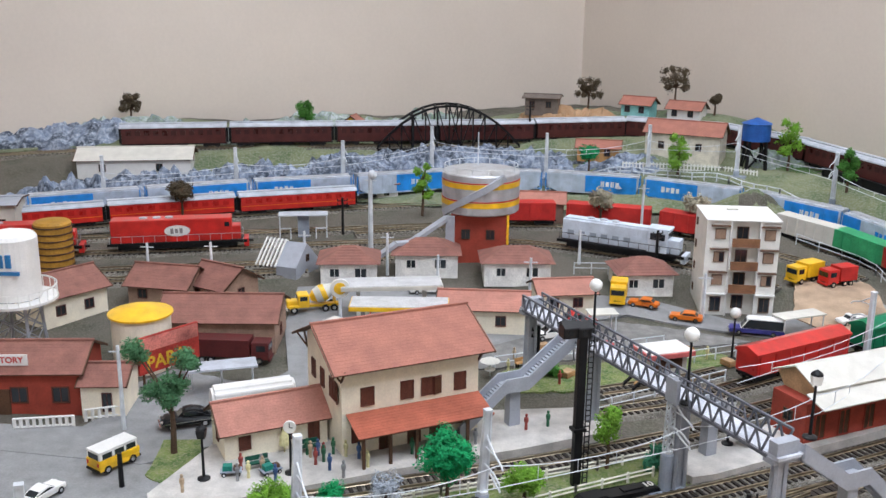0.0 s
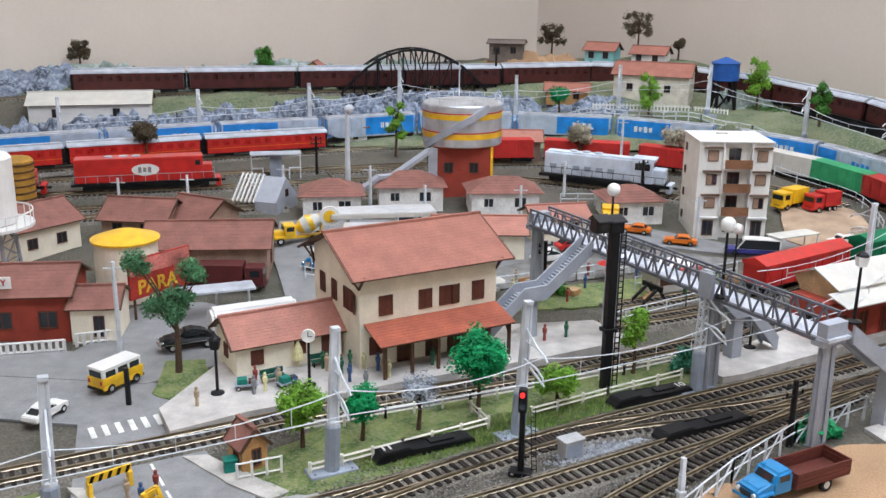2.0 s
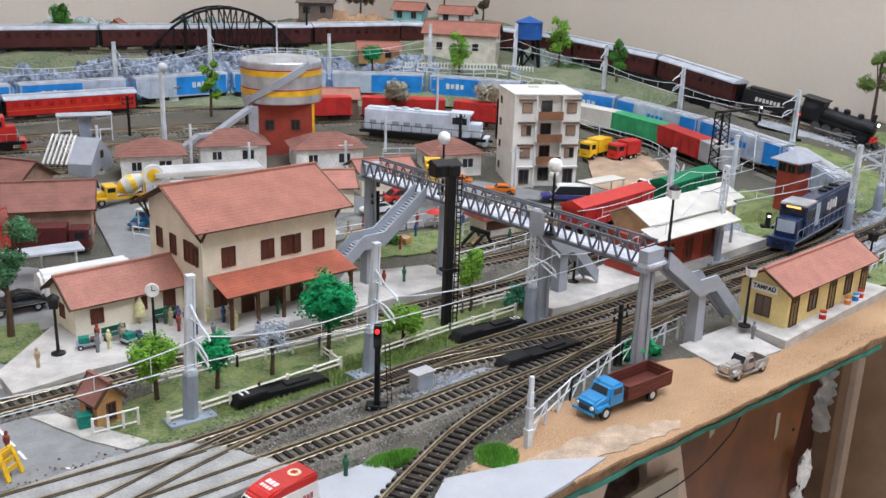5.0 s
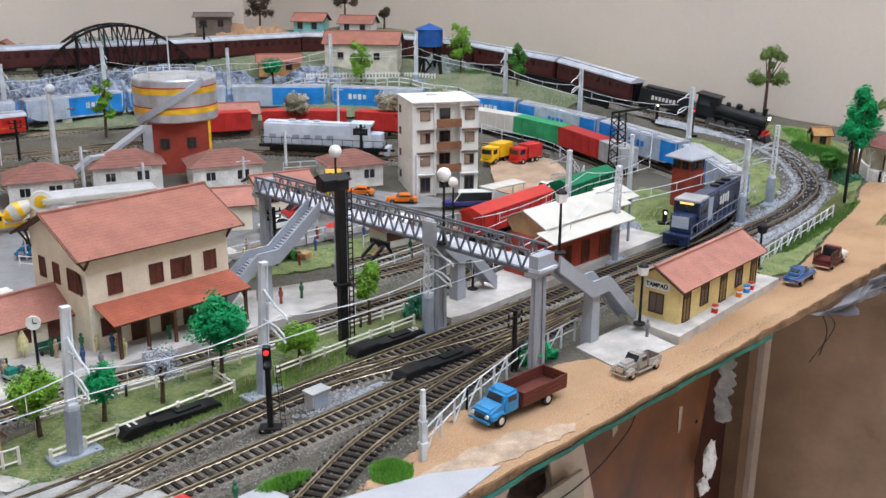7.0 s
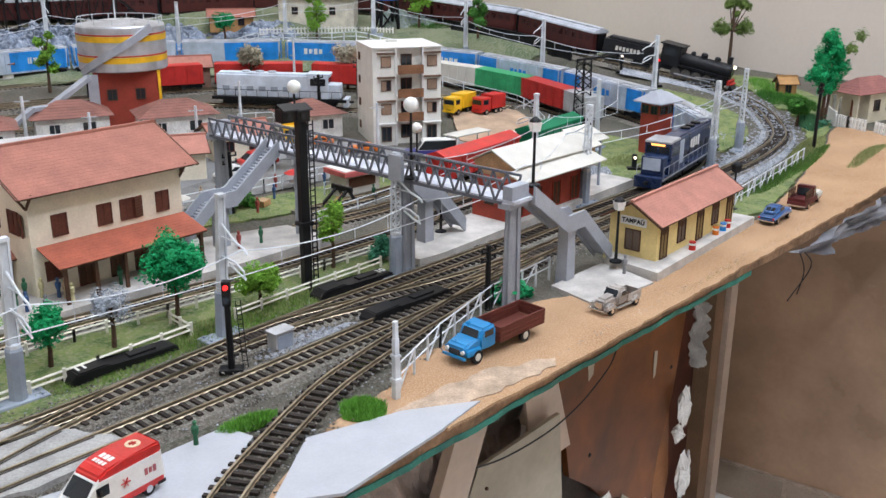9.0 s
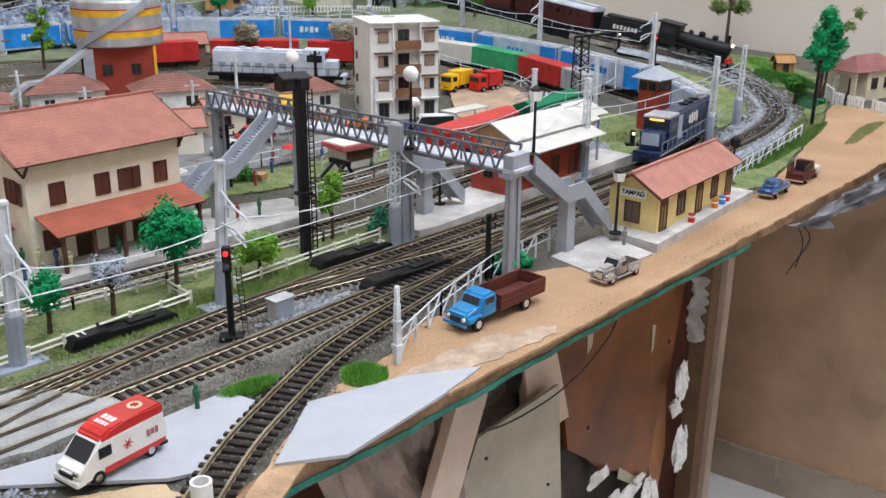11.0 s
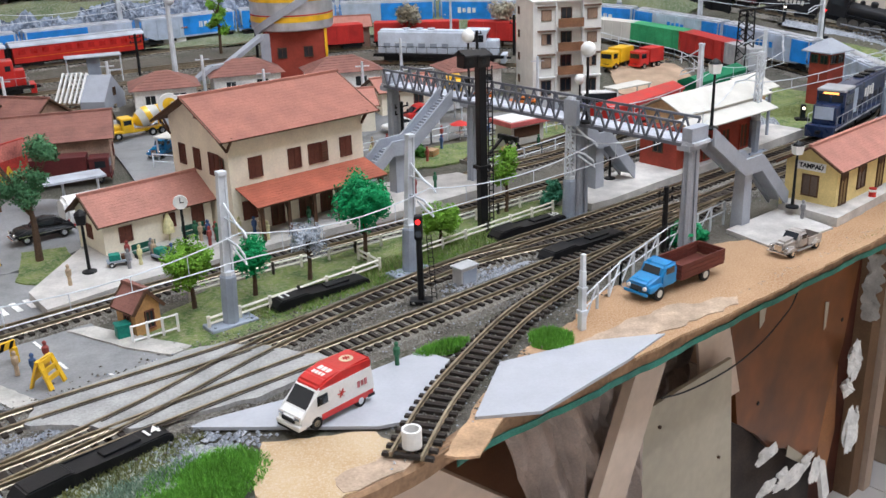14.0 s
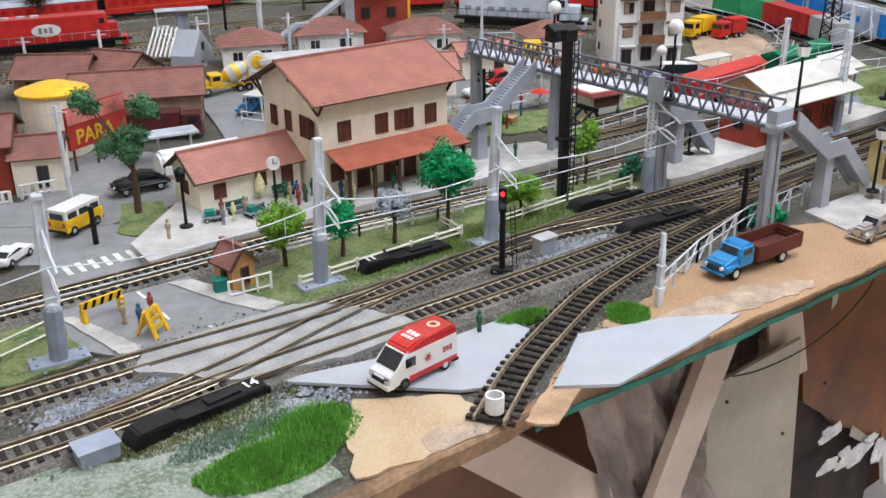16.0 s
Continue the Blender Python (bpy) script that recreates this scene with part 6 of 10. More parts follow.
def diesel(line, s, flip, body, roof, label, length=21.0, livery="navy"):
    t = railcar("diesel_locomotive", line, s, length / 2, flip, label, "locomotive", "locomotives")
    h = length / 2
    part("frame", boxes((-h, h, -1.6, 1.6, 0.95, 1.4), bevel=0.05), black if livery != "navy" else body, t)
    part("fuel_tank", boxes((-2.6 if livery == "navy" else -h + 1.5, 2.6 if livery == "navy" else h - 1.5, -1.35, 1.35, 0.35, 0.95), bevel=0.12), black, t)
    hood = part("hood", boxes((-h + 0.6, h - (2.2 if livery == "red" else 5.6), -1.05 if livery != "red" else -1.5, 1.05 if livery != "red" else 1.5, 1.4, 4.55 if livery != "red" else 4.85), bevel=0.16), body, t)
    part("hood_roof", boxes((-h + 0.9, h - 5.7, -0.85, 0.85, 4.5, 4.8), bevel=0.1), roof, t)
    if livery != "red":
        part("cab", boxes((h - 5.6, h - 2.6, -1.55, 1.55, 1.4, 4.75), bevel=0.12), body, t)
        part("cab_roof", boxes((h - 5.8, h - 2.4, -1.5, 1.5, 4.7, 5.0), bevel=0.12), silver if livery == "navy" else roof, t)
    part("nose", boxes((h - 2.7, h - 0.9, -1.25, 1.25, 1.4, 3.5), bevel=0.18), body, t)
    for s2 in (-1, 1):
        part("cab_window", boxes((h - 5.2, h - 3.0, s2 * 1.56 - 0.02, s2 * 1.56 + 0.02, 3.3, 4.3) if livery != "red" else (h - 3.3, h - 2.6, s2 * 1.51 - 0.02, s2 * 1.51 + 0.02, 3.5, 4.2)), window_dark, t)
    if livery == "navy":
        part("nose_panel", boxes((h - 0.93, h - 0.86, -1.0, 1.0, 2.0, 3.35)), wagon_grey, t)
    part("windscreen", boxes((h - 2.63, h - 2.58, -1.3, -0.1, 3.6, 4.4), (h - 2.63, h - 2.58, 0.1, 1.3, 3.6, 4.4)), window_dark, t)
    if livery == "navy":
        part("number_lamp", boxes((h - 2.62, h - 2.56, -0.8, 0.8, 4.42, 4.62)), MATS.get("amber_glow") or glow("amber_glow", (1.0, 0.45, 0.12), 2.5), t, "glowing amber number lamps")
    part("pilot", boxes((h - 0.5, h + 0.25, -1.5, 1.5, 0.25, 1.5), bevel=0.08), body, t)
    part("coupler", boxes((h + 0.2, h + 0.9, -0.2, 0.2, 0.75, 1.05)), black, t)
    for s2 in (-1, 1):
        r = bm_new()
        for k in range(13):
            x = -h + 0.4 + k * (2 * h - 1.0) / 12
            tube(r, (x, s2 * 1.55, 1.4), (x, s2 * 1.55, 2.45), 0.045, n=4)
        tube(r, (-h + 0.4, s2 * 1.55, 2.45), (h - 0.6, s2 * 1.55, 2.45), 0.05, n=4)
        part("handrail", r, silver if livery != "silver" else black, t)
        if livery == "navy":
            part("sill_stripe", boxes((-h, h, s2 * 1.61 - 0.02, s2 * 1.61 + 0.02, 1.1, 1.28)), silver, t)
            part("hood_band", boxes((h - 8.4, h - 5.7, s2 * 1.07 - 0.02, s2 * 1.07 + 0.02, 1.6, 4.3)), wagon_grey, t, "grey livery panel")
            bars(t, h - 12.2, s2 * 1.08, 3.3, 3.4, 1.2, white, 4, s2)
        for k in range(6):
            x = -h + 1.5 + k * (2 * h - 9) / 6
            y = s2 * (1.08 if livery != "red" else 1.52)
            part("vent", boxes((x, x + 1.0, y - 0.03, y + 0.03, 2.2, 2.9)), paint("vent_dark", (0.05, 0.05, 0.06), 0.6) if livery == "navy" else (body if livery == "red" else mast_grey), hood)
    for x in (-h * 0.55, h * 0.5):
        bogie(t, x, 3, 1.9, 0.55)
    for x in (-5, -3, -1.2):
        bm = bm_new()
        lathe(bm, [(0.6, 4.7), (0.6, 5.0), (0.1, 5.05)], 14, x, 0)
        part("fan", bm, black if livery == "navy" else grey_roof, t)
    return t


def hopper(line, s, flip, label, length=17.5, blue_end=1):
    t = railcar("hopper_wagon", line, s, length / 2, flip, label, "freight wagon", "blue and grey hopper wagons")
    h = length / 2
    bm = bm_new()
    extrude_xz(bm, [(-h + 0.5, 1.9), (-h + 2.4, 1.0), (h - 2.4, 1.0), (h - 0.5, 1.9), (h - 0.3, 4.4), (-h + 0.3, 4.4)], -1.5, 1.5)
    part("body", bm, wagon_grey, t)
    if blue_end:
        blue = [((-h + 0.6, 1.2), (-1.2, h - 0.6))[blue_end > 0]]
    else:
        blue = [(-h + 0.4, -h + 4.0), (h - 3.4, h - 0.4)]
    for s2 in (-1, 1):
        for a, b in blue:
            part("blue_panel", boxes((a, b, s2 * 1.53 - 0.03, s2 * 1.53 + 0.03, 1.3, 4.35)), wagon_blue, t, "bright blue painted panel")
        bars(t, sum(blue[0]) / 2 if blue_end else 0.3, s2 * 1.57, 2.9, 3.6, 1.0, white if blue_end else wagon_blue, 4, s2)
        for k in range(9):
            x = -h + 1.0 + k * (2 * h - 2.0) / 8
            part("rib", boxes((x - 0.07, x + 0.07, s2 * 1.56 - 0.05, s2 * 1.56 + 0.05, 1.2, 4.4)), wagon_blue if any(a < x < b for a, b in blue) else wagon_grey, t)
        for e in (-1, 1):
            bm = bm_new()
            bar(bm, (e * (h - 0.12), s2 * 1.3, 1.2), (e * (h - 0.12), s2 * 1.3, 4.35), 0.16)
            bar(bm, (e * (h - 0.12), s2 * 1.3, 1.3), (e * (h - 1.6), s2 * 1.3, 1.5), 0.14)
            part("end_ladder", bm, wagon_blue, t)
    part("roof", boxes((-h + 0.2, h - 0.2, -1.35, 1.35, 4.4, 4.62), bevel=0.08), grey_roof, t)
    part("walkway", boxes((-h + 0.3, h - 0.3, -0.5, 0.5, 4.62, 4.78)), silver, t)
    for k in range(5):
        x = -h + 2.2 + k * (2 * h - 4.4) / 4
        part("hatch", boxes((x - 0.55, x + 0.55, -1.15, -0.55, 4.6, 4.75)), grey_roof, t)
    part("end_frame", boxes((-h, -h + 0.35, -1.4, 1.4, 0.9, 1.3), (h - 0.35, h, -1.4, 1.4, 0.9, 1.3), (-h, h, -0.25, 0.25, 0.9, 1.15)), wagon_grey, t)
    for x in (-h + 2.2, h - 2.2):
        bogie(t, x)
    return t


def coach(line, s, flip, body, roof, label, length=20.0, name="passenger_coach", stripe=None, group="passenger coaches"):
    t = railcar(name, line, s, length / 2, flip, label, "passenger coach", group)
    h = length / 2
    if stripe:
        t.scale = (1, 1, 0.8)
    pane_m = paint("coach_pane_red", (0.43, 0.02, 0.017), 0.3) if stripe else paint("coach_pane", (0.045, 0.014, 0.013), 0.3)
    part("body", boxes((-h + 0.3, h - 0.3, -1.5, 1.5, 0.95, 4.0), bevel=0.06), body, t)
    bm = bm_new()
    prof = [(-1.65, 3.95), (1.65, 3.95), (1.6, 4.2), (1.0, 4.55), (0.5, 4.6), (0.5, 4.85), (-0.5, 4.85), (-0.5, 4.6), (-1.0, 4.55), (-1.6, 4.2)]
    extrude_yz(bm, prof, -h, h)
    part("roof", bm, roof, t)
    for s2 in (-1, 1):
        for k in range(11):
            x = -h + 1.6 + k * (2 * h - 3.2) / 10
            part("window", boxes((x - 0.5, x + 0.5, s2 * 1.5 - 0.03, s2 * 1.5 + 0.03, 2.55, 3.5)), pane_m, t)
        if stripe:
            part("stripe", boxes((-h + 0.3, h - 0.3, s2 * 1.51 - 0.02, s2 * 1.51 + 0.02, 1.9, 2.02)), stripe, t)
    part("underframe", boxes((-h, h, -1.3, 1.3, 0.75, 0.97), (-2.5, 2.5, -1.1, 1.1, 0.3, 0.8)), black, t)
    for e in (-1, 1):
        part("gangway", boxes((e * h - 0.25, e * h + 0.25, -0.7, 0.7, 1.0, 3.8)), black, t)
    for x in (-h + 3, h - 3):
        bogie(t, x)
    return t


def steam(line, s, flip):
    t = railcar("steam_locomotive", line, s, 6.5, flip, "black steam locomotive with tall chimney and domes", "steam locomotive", "locomotives")
    bm = bm_new()
    tube(bm, (-2.2, 0, 2.75), (5.2, 0, 2.75), 1.15, n=20)
    part("boiler", bm, steam_black, t, smooth=False)
    bm = bm_new()
    tube(bm, (5.2, 0, 2.75), (6.0, 0, 2.75), 1.22, n=20)
    tube(bm, (6.0, 0, 2.75), (6.2, 0, 2.75), 0.85, n=20)
    part("smokebox", bm, steam_black, t)
    for x, r, z in ((5.4, 0.38, 5.0), (3.4, 0.5, 4.5), (1.2, 0.55, 4.6), (-0.6, 0.4, 4.4)):
        bm = bm_new()
        lathe(bm, [(r, 3.4), (r, z - 0.2), (r * (1.15 if x > 5 else 0.6), z)], 14, x, 0)
        part("chimney" if x > 5 else "dome", bm, steam_black, t)
    part("cab", boxes((-5.4, -2.2, -1.55, 1.55, 1.5, 4.7), bevel=0.06), steam_black, t)
    part("cab_roof", boxes((-5.9, -1.9, -1.65, 1.65, 4.65, 4.9), bevel=0.1), steam_black, t)
    for s2 in (-1, 1):
        part("cab_window", boxes((-4.8, -2.9, s2 * 1.56 - 0.02, s2 * 1.56 + 0.02, 3.2, 4.2)), window_dark, t)
        part("running_board", boxes((-2.2, 5.8, s2 * 1.35 - 0.25, s2 * 1.35 + 0.25, 1.9, 2.05)), steam_black, t)
        bm = bm_new()
        for k in range(4):
            x = -2.6 + k * 1.75
            tube(bm, (x, s2 * 0.8, 0.72), (x, s2 * 1.02, 0.72), 0.78, n=18)
            tube(bm, (x, s2 * 1.0, 0.72), (x, s2 * 1.1, 0.72), 0.2, n=8)
        part("driving_wheelset", bm, rim_m, t)
        bm = bm_new()
        bar(bm, (-2.6, s2 * 1.2, 0.5), (3.4, s2 * 1.2, 0.62), 0.1, 0.2)
        bar(bm, (1.0, s2 * 1.3, 0.8), (4.3, s2 * 1.3, 1.2), 0.1, 0.16)
        part("side_rod", bm, silver, t)
        part("cylinder", boxes((4.1, 5.7, s2 * 1.3 - 0.35, s2 * 1.3 + 0.35, 0.7, 1.7), bevel=0.15), steam_black, t)
    part("frame", boxes((-5.4, 6.2, -0.7, 0.7, 0.7, 1.6)), steam_black, t)
    part("buffer_beam", boxes((6.1, 6.5, -1.5, 1.5, 0.9, 1.6)), red_matt, t, "dark red buffer beam")
    bm = bm_new()
    extrude_xz(bm, [(6.4, 0.15), (7.4, 0.1), (6.5, 1.0)], -1.2, 1.2)
    part("pilot", bm, steam_black, t)
    part("pilot_step", boxes((6.5, 6.9, -1.3, 1.3, 1.0, 1.12)), red_matt, t, "dark red step")
    bm = bm_new()
    tube(bm, (6.2, 0, 3.6), (6.5, 0, 3.6), 0.25, n=12)
    part("headlamp", bm, MATS.get("head_glow") or glow("head_glow", (1.0, 0.85, 0.6), 5.0), t, "lit headlamp")
    bogie(t, 5.0, 1, 0.0, 0.4)
    d = s + (10.9 if flip else -10.9)
    u = railcar("tender", line, d, 4.0, flip, "black steam locomotive tender with faded lettering", "tender")
    part("body", boxes((-4.2, 4.2, -1.5, 1.5, 1.1, 3.6), bevel=0.1), steam_black, u)
    part("coal_bunker", boxes((-3.6, 3.8, -1.1, 1.1, 3.5, 4.1), bevel=0.3), steam_black, u)
    for s2 in (-1, 1):
        bars(u, 0, s2 * 1.5, 2.4, 4.2, 0.7, offwhite, 7, s2)
    bogie(u, -2.4)
    bogie(u, 2.4)


s0 = nearest_s("b", 52.6, 142.9)
diesel("b", s0 + 10.8, True, loco_navy, loco_navy, "navy blue and silver diesel locomotive with pale lettering")
sb_pos = s0 + 10.8 + 10.8
hop_end = nearest_s("b", -75, 198)
k = 0
while sb_pos + 18 < hop_end:
    hopper("b", sb_pos + 9.2, True, "grey hopper wagon with bright blue end panel", blue_end=0 if k in (1, 2) else (1 if k % 2 else -1))
    sb_pos += 18.4
    k += 1
s0 = nearest_s("c", 93.0, 176.0)
steam("c", s0 + 12.5, True)
sc_pos = s0 + 12.5 + 15.4
sc_end = nearest_s("c", -84, 227)
while sc_pos + 20 < sc_end:
    coach("c", sc_pos + 10.2, True, coach_brown, grey_roof, "dark brown wooden passenger coach with grey clerestory roof", group="brown passenger coaches")
    sc_pos += 20.6
sr = nearest_s("yr", -20, 218)
for k in range(3):
    coach("yr", sr - 10.5 - 21.0 * k, False, red, grey_roof, "red passenger coach with grey-blue roof", 20.4, stripe=orange, group="red passenger coaches")
s1 = nearest_s("y1", -43, 191)
al = diesel("y1", s1, False, red, red, "bright red diesel locomotive with white oval emblem", 20.5, "red")
for s2 in (-1, 1):
    bm = bm_new()
    n = 24
    ring0 = [bm.verts.new((1.9 * math.cos(2 * math.pi * k / n), s2 * 1.52, 3.1 + 0.85 * math.sin(2 * math.pi * k / n))) for k in range(n)]
    ring1 = [bm.verts.new((1.9 * math.cos(2 * math.pi * k / n), s2 * 1.58, 3.1 + 0.85 * math.sin(2 * math.pi * k / n))) for k in range(n)]
    bm.faces.new(ring1 if s2 < 0 else ring1[::-1])
    for k in range(n):
        bm.faces.new((ring0[k], ring0[(k + 1) % n], ring1[(k + 1) % n], ring1[k]))
    e = part("emblem", bm, white, al, "white oval emblem")
    bars(e, 0, s2 * 1.585, 3.1, 2.0, 0.8, paint("emblem_grey", (0.25, 0.22, 0.22), 0.6), 3, s2)
s1 = nearest_s("y1", -66.5, 186)
diesel("y1", s1, False, red, red, "second bright red diesel locomotive in the yard", 20.5, "red")
s1 = nearest_s("y1", 23.4, 193.5)
diesel("y1", s1, False, loco_pale, loco_pale, "pale blue-white diesel locomotive in the yard", 19.5, "silver")


def gondola(line, s, body, label, length=14.0, high=2.6, name="covered_wagon", cover=None):
    t = railcar(name, line, s, length / 2, False, label, "freight wagon", "loose freight wagons")
    h = length / 2
    part("body", boxes((-h + 0.2, h - 0.2, -1.5, 1.5, 1.0, 1.0 + high), bevel=0.05), body, t)
    for s2 in (-1, 1):
        for k in range(7):
            x = -h + 0.6 + k * (2 * h - 1.2) / 6
            part("rib", boxes((x - 0.08, x + 0.08, s2 * 1.55 - 0.05, s2 * 1.55 + 0.05, 1.0, 0.95 + high)), body, t)
    if cover:
        bm = bm_new()
        extrude_yz(bm, [(-1.6, 0.8 + high), (1.6, 0.8 + high), (1.6, 1.1 + high), (0, 1.7 + high), (-1.6, 1.1 + high)], -h, h)
        part("tarpaulin", bm, cover, t)
    part("underframe", boxes((-h, h, -1.2, 1.2, 0.75, 1.0)), black, t)
    for x in (-h + 2, h - 2):
        bogie(t, x)
    return t


for x, y, m, L in ((8, 208, red_matt, 13), (23, 209, red_matt, 14), (38, 204.5, red_matt, 14)):
    gondola("yq", nearest_s("yq", x, y), m, "red box wagon standing in the yard", L, 2.9)
for x, y, m, lab, L in ((55.4, 207.2, offwhite, "white and orange container on a flat wagon", 11), (61.2, 198.9, paint("container_green", (0.04, 0.32, 0.13), 0.5), "green container on a flat wagon", 11), (65.0, 188.0, paint("container_red", (0.42, 0.03, 0.025), 0.5), "red container on a flat wagon", 13), (65.6, 179.8, paint("container_dark", (0.42, 0.43, 0.44), 0.5), "grey end of a container wagon", 7)):
    gondola("yr", nearest_s("yr", x, y), m, lab, L, 3.0, "container_wagon")
gondola("a2", nearest_s("a2", 38.0, 155.2), red, "red tarpaulin-covered wagon behind the goods shed", 15, 2.4, cover=red)
gondola("a2", nearest_s("a2", 52.4, 163.8), green_cover, "green tarpaulin-covered wagon behind the goods shed", 12, 2.4, cover=green_cover)

# ---- road vehicles ----
def wheels(t, xs, w, r=0.42, rim=None):
    for x in xs:
        for s in (-1, 1):
            bm = bm_new()
            tube(bm, (x, s * (w / 2 - 0.28), r), (x, s * (w / 2 + 0.02), r), r, n=14)
            ty = part("wheel", bm, tyre, t)
            bm = bm_new()
            tube(bm, (x, s * (w / 2), r), (x, s * (w / 2 + 0.05), r), r * 0.55, n=10)
            part("rim", bm, rim or chrome, ty)


def car(name, x, y, rot, body, label, L=4.8, W=1.95, H=1.6, style="sedan", roof_m=None, z=None, group="parked cars", scale=0.82):
    t = thing(name, x, y, (ground(x, y) if z is None else z) + 0.14, rot, label, "car", group)
    t.scale = (scale, scale, scale)
    h = L / 2
    lo = [(-h, 0.35), (h, 0.35), (h + 0.02, 0.75), (h - 0.15, 0.95), (0.18 * L, 1.02), (-0.32 * L, 1.02), (-h + 0.05, 0.92), (-h - 0.02, 0.7)]
    bm = bm_new()
    extrude_xz(bm, lo, -W / 2, W / 2)
    bmesh.ops.bevel(bm, geom=bm.edges[:], offset=0.08, segments=2, affect="EDGES")
    part("body", bm, body, t)
    top = {"sedan": [(-0.36 * L, 0.98), (0.2 * L, 0.98), (0.06 * L, H), (-0.24 * L, H)], "van": [(-h + 0.05, 0.98), (0.3 * L, 0.98), (0.16 * L, H), (-h + 0.12, H)], "rounded": [(-0.42 * L, 0.95), (0.2 * L, 0.98), (0.02 * L, H), (-0.2 * L, H - 0.1)],
           "pickup": [(-0.02 * L, 0.98), (0.22 * L, 0.98), (0.14 * L, H), (0.0, H)]}[style]
    bm = bm_new()
    extrude_xz(bm, top, -W / 2 + 0.1, W / 2 - 0.1)
    bmesh.ops.bevel(bm, geom=bm.edges[:], offset=0.07, segments=2, affect="EDGES")
    part("cabin", bm, roof_m or body, t)
    (x0, z0), (x1, z1), (x2, z2), (x3, z3) = top
    for s in (-1, 1):
        bm = bm_new()
        q = [(x0 + 0.22, z0 + 0.1), (x1 - 0.2, z1 + 0.1), (x2 - 0.08, z2 - 0.14), (x3 + 0.12, z3 - 0.14)]
        a = [bm.verts.new((u, s * (W / 2 - 0.085), v)) for u, v in q]
        bm.faces.new(a if s < 0 else a[::-1])
        r = bmesh.ops.extrude_face_region(bm, geom=bm.faces[:])
        for v in r["geom"]:
            if isinstance(v, bmesh.types.BMVert):
                v.co.y -= s * 0.1
        bmesh.ops.recalc_face_normals(bm, faces=bm.faces[:])
        part("side_window", bm, window_dark, t)
    for (xa, za), (xb, zb), nm in (((x1, z1), (x2, z2), "windscreen"), ((x0, z0), (x3, z3), "rear_window")):
        bm = bm_new()
        d = 0.03 if nm == "windscreen" else -0.03
        slab(bm, [(xa * 0.88 + xb * 0.12 + d, -W / 2 + 0.25, za * 0.88 + zb * 0.12), (xa * 0.88 + xb * 0.12 + d, W / 2 - 0.25, za * 0.88 + zb * 0.12), (xa * 0.2 + xb * 0.8 + d, W / 2 - 0.3, za * 0.2 + zb * 0.8), (xa * 0.2 + xb * 0.8 + d, -W / 2 + 0.3, za * 0.2 + zb * 0.8)], 0.05)
        bmesh.ops.recalc_face_normals(bm, faces=bm.faces[:])
        part(nm, bm, window_dark, t)
    if style == "pickup":
        part("bed", boxes((-h + 0.1, -0.04 * L, -W / 2 + 0.05, -W / 2 + 0.15, 1.0, 1.25), (-h + 0.1, -0.04 * L, W / 2 - 0.15, W / 2 - 0.05, 1.0, 1.25), (-h + 0.05, -h + 0.15, -W / 2 + 0.05, W / 2 - 0.05, 0.9, 1.25)), body, t)
    for e in (-1, 1):
        part("bumper", boxes((e * h - 0.1, e * h + 0.1, -W / 2 + 0.05, W / 2 - 0.05, 0.36, 0.55), bevel=0.04), chrome, t)
    for s in (-1, 1):
        bm = bm_new()
        tube(bm, (h - 0.1, s * W * 0.33, 0.72), (h + 0.06, s * W * 0.33, 0.72), 0.14, n=10)
        part("headlight", bm, white, t)
    wheels(t, (-0.3 * L, 0.32 * L), W, 0.38)
    return t


# ambulance on the card apron
am = thing("ambulance", -4.05, 100.3, 0.24, 34.6, "white and red ambulance van parked on grey card", "ambulance")
am.matrix_basis = pose(-4.3 * CM, 100.3 * CM, 0.24 * CM, 0, 0, 34.6 + 180) @ Matrix.Scale(0.82, 4)
bm = bm_new()
extrude_xz(bm, [(-3.2, 0.45), (3.1, 0.45), (3.3, 0.85), (3.2, 1.25), (2.55, 1.6), (1.55, 2.75), (-3.15, 2.75), (-3.25, 1.0)], -1.15, 1.15)
bmesh.ops.bevel(bm, geom=bm.edges[:], offset=0.12, segments=2, affect="EDGES")
part("body", bm, white, am)
bm = bm_new()
extrude_xz(bm, [(-3.18, 2.5), (1.72, 2.42), (1.45, 2.9), (0.8, 3.18), (-0.5, 3.28), (-3.05, 3.28), (-3.18, 3.1)], -1.12, 1.12)
bmesh.ops.bevel(bm, geom=bm.edges[:], offset=0.14, segments=2, affect="EDGES")
part("roof", bm, red, am, "bright red high roof")
bm = bm_new()
slab(bm, [(2.58, -1.0, 1.66), (2.58, 1.0, 1.66), (1.74, 0.94, 2.62), (1.74, -0.94, 2.62)], 0.06)
bmesh.ops.recalc_face_normals(bm, faces=bm.faces[:])
part("windscreen", bm, window_dark, am)
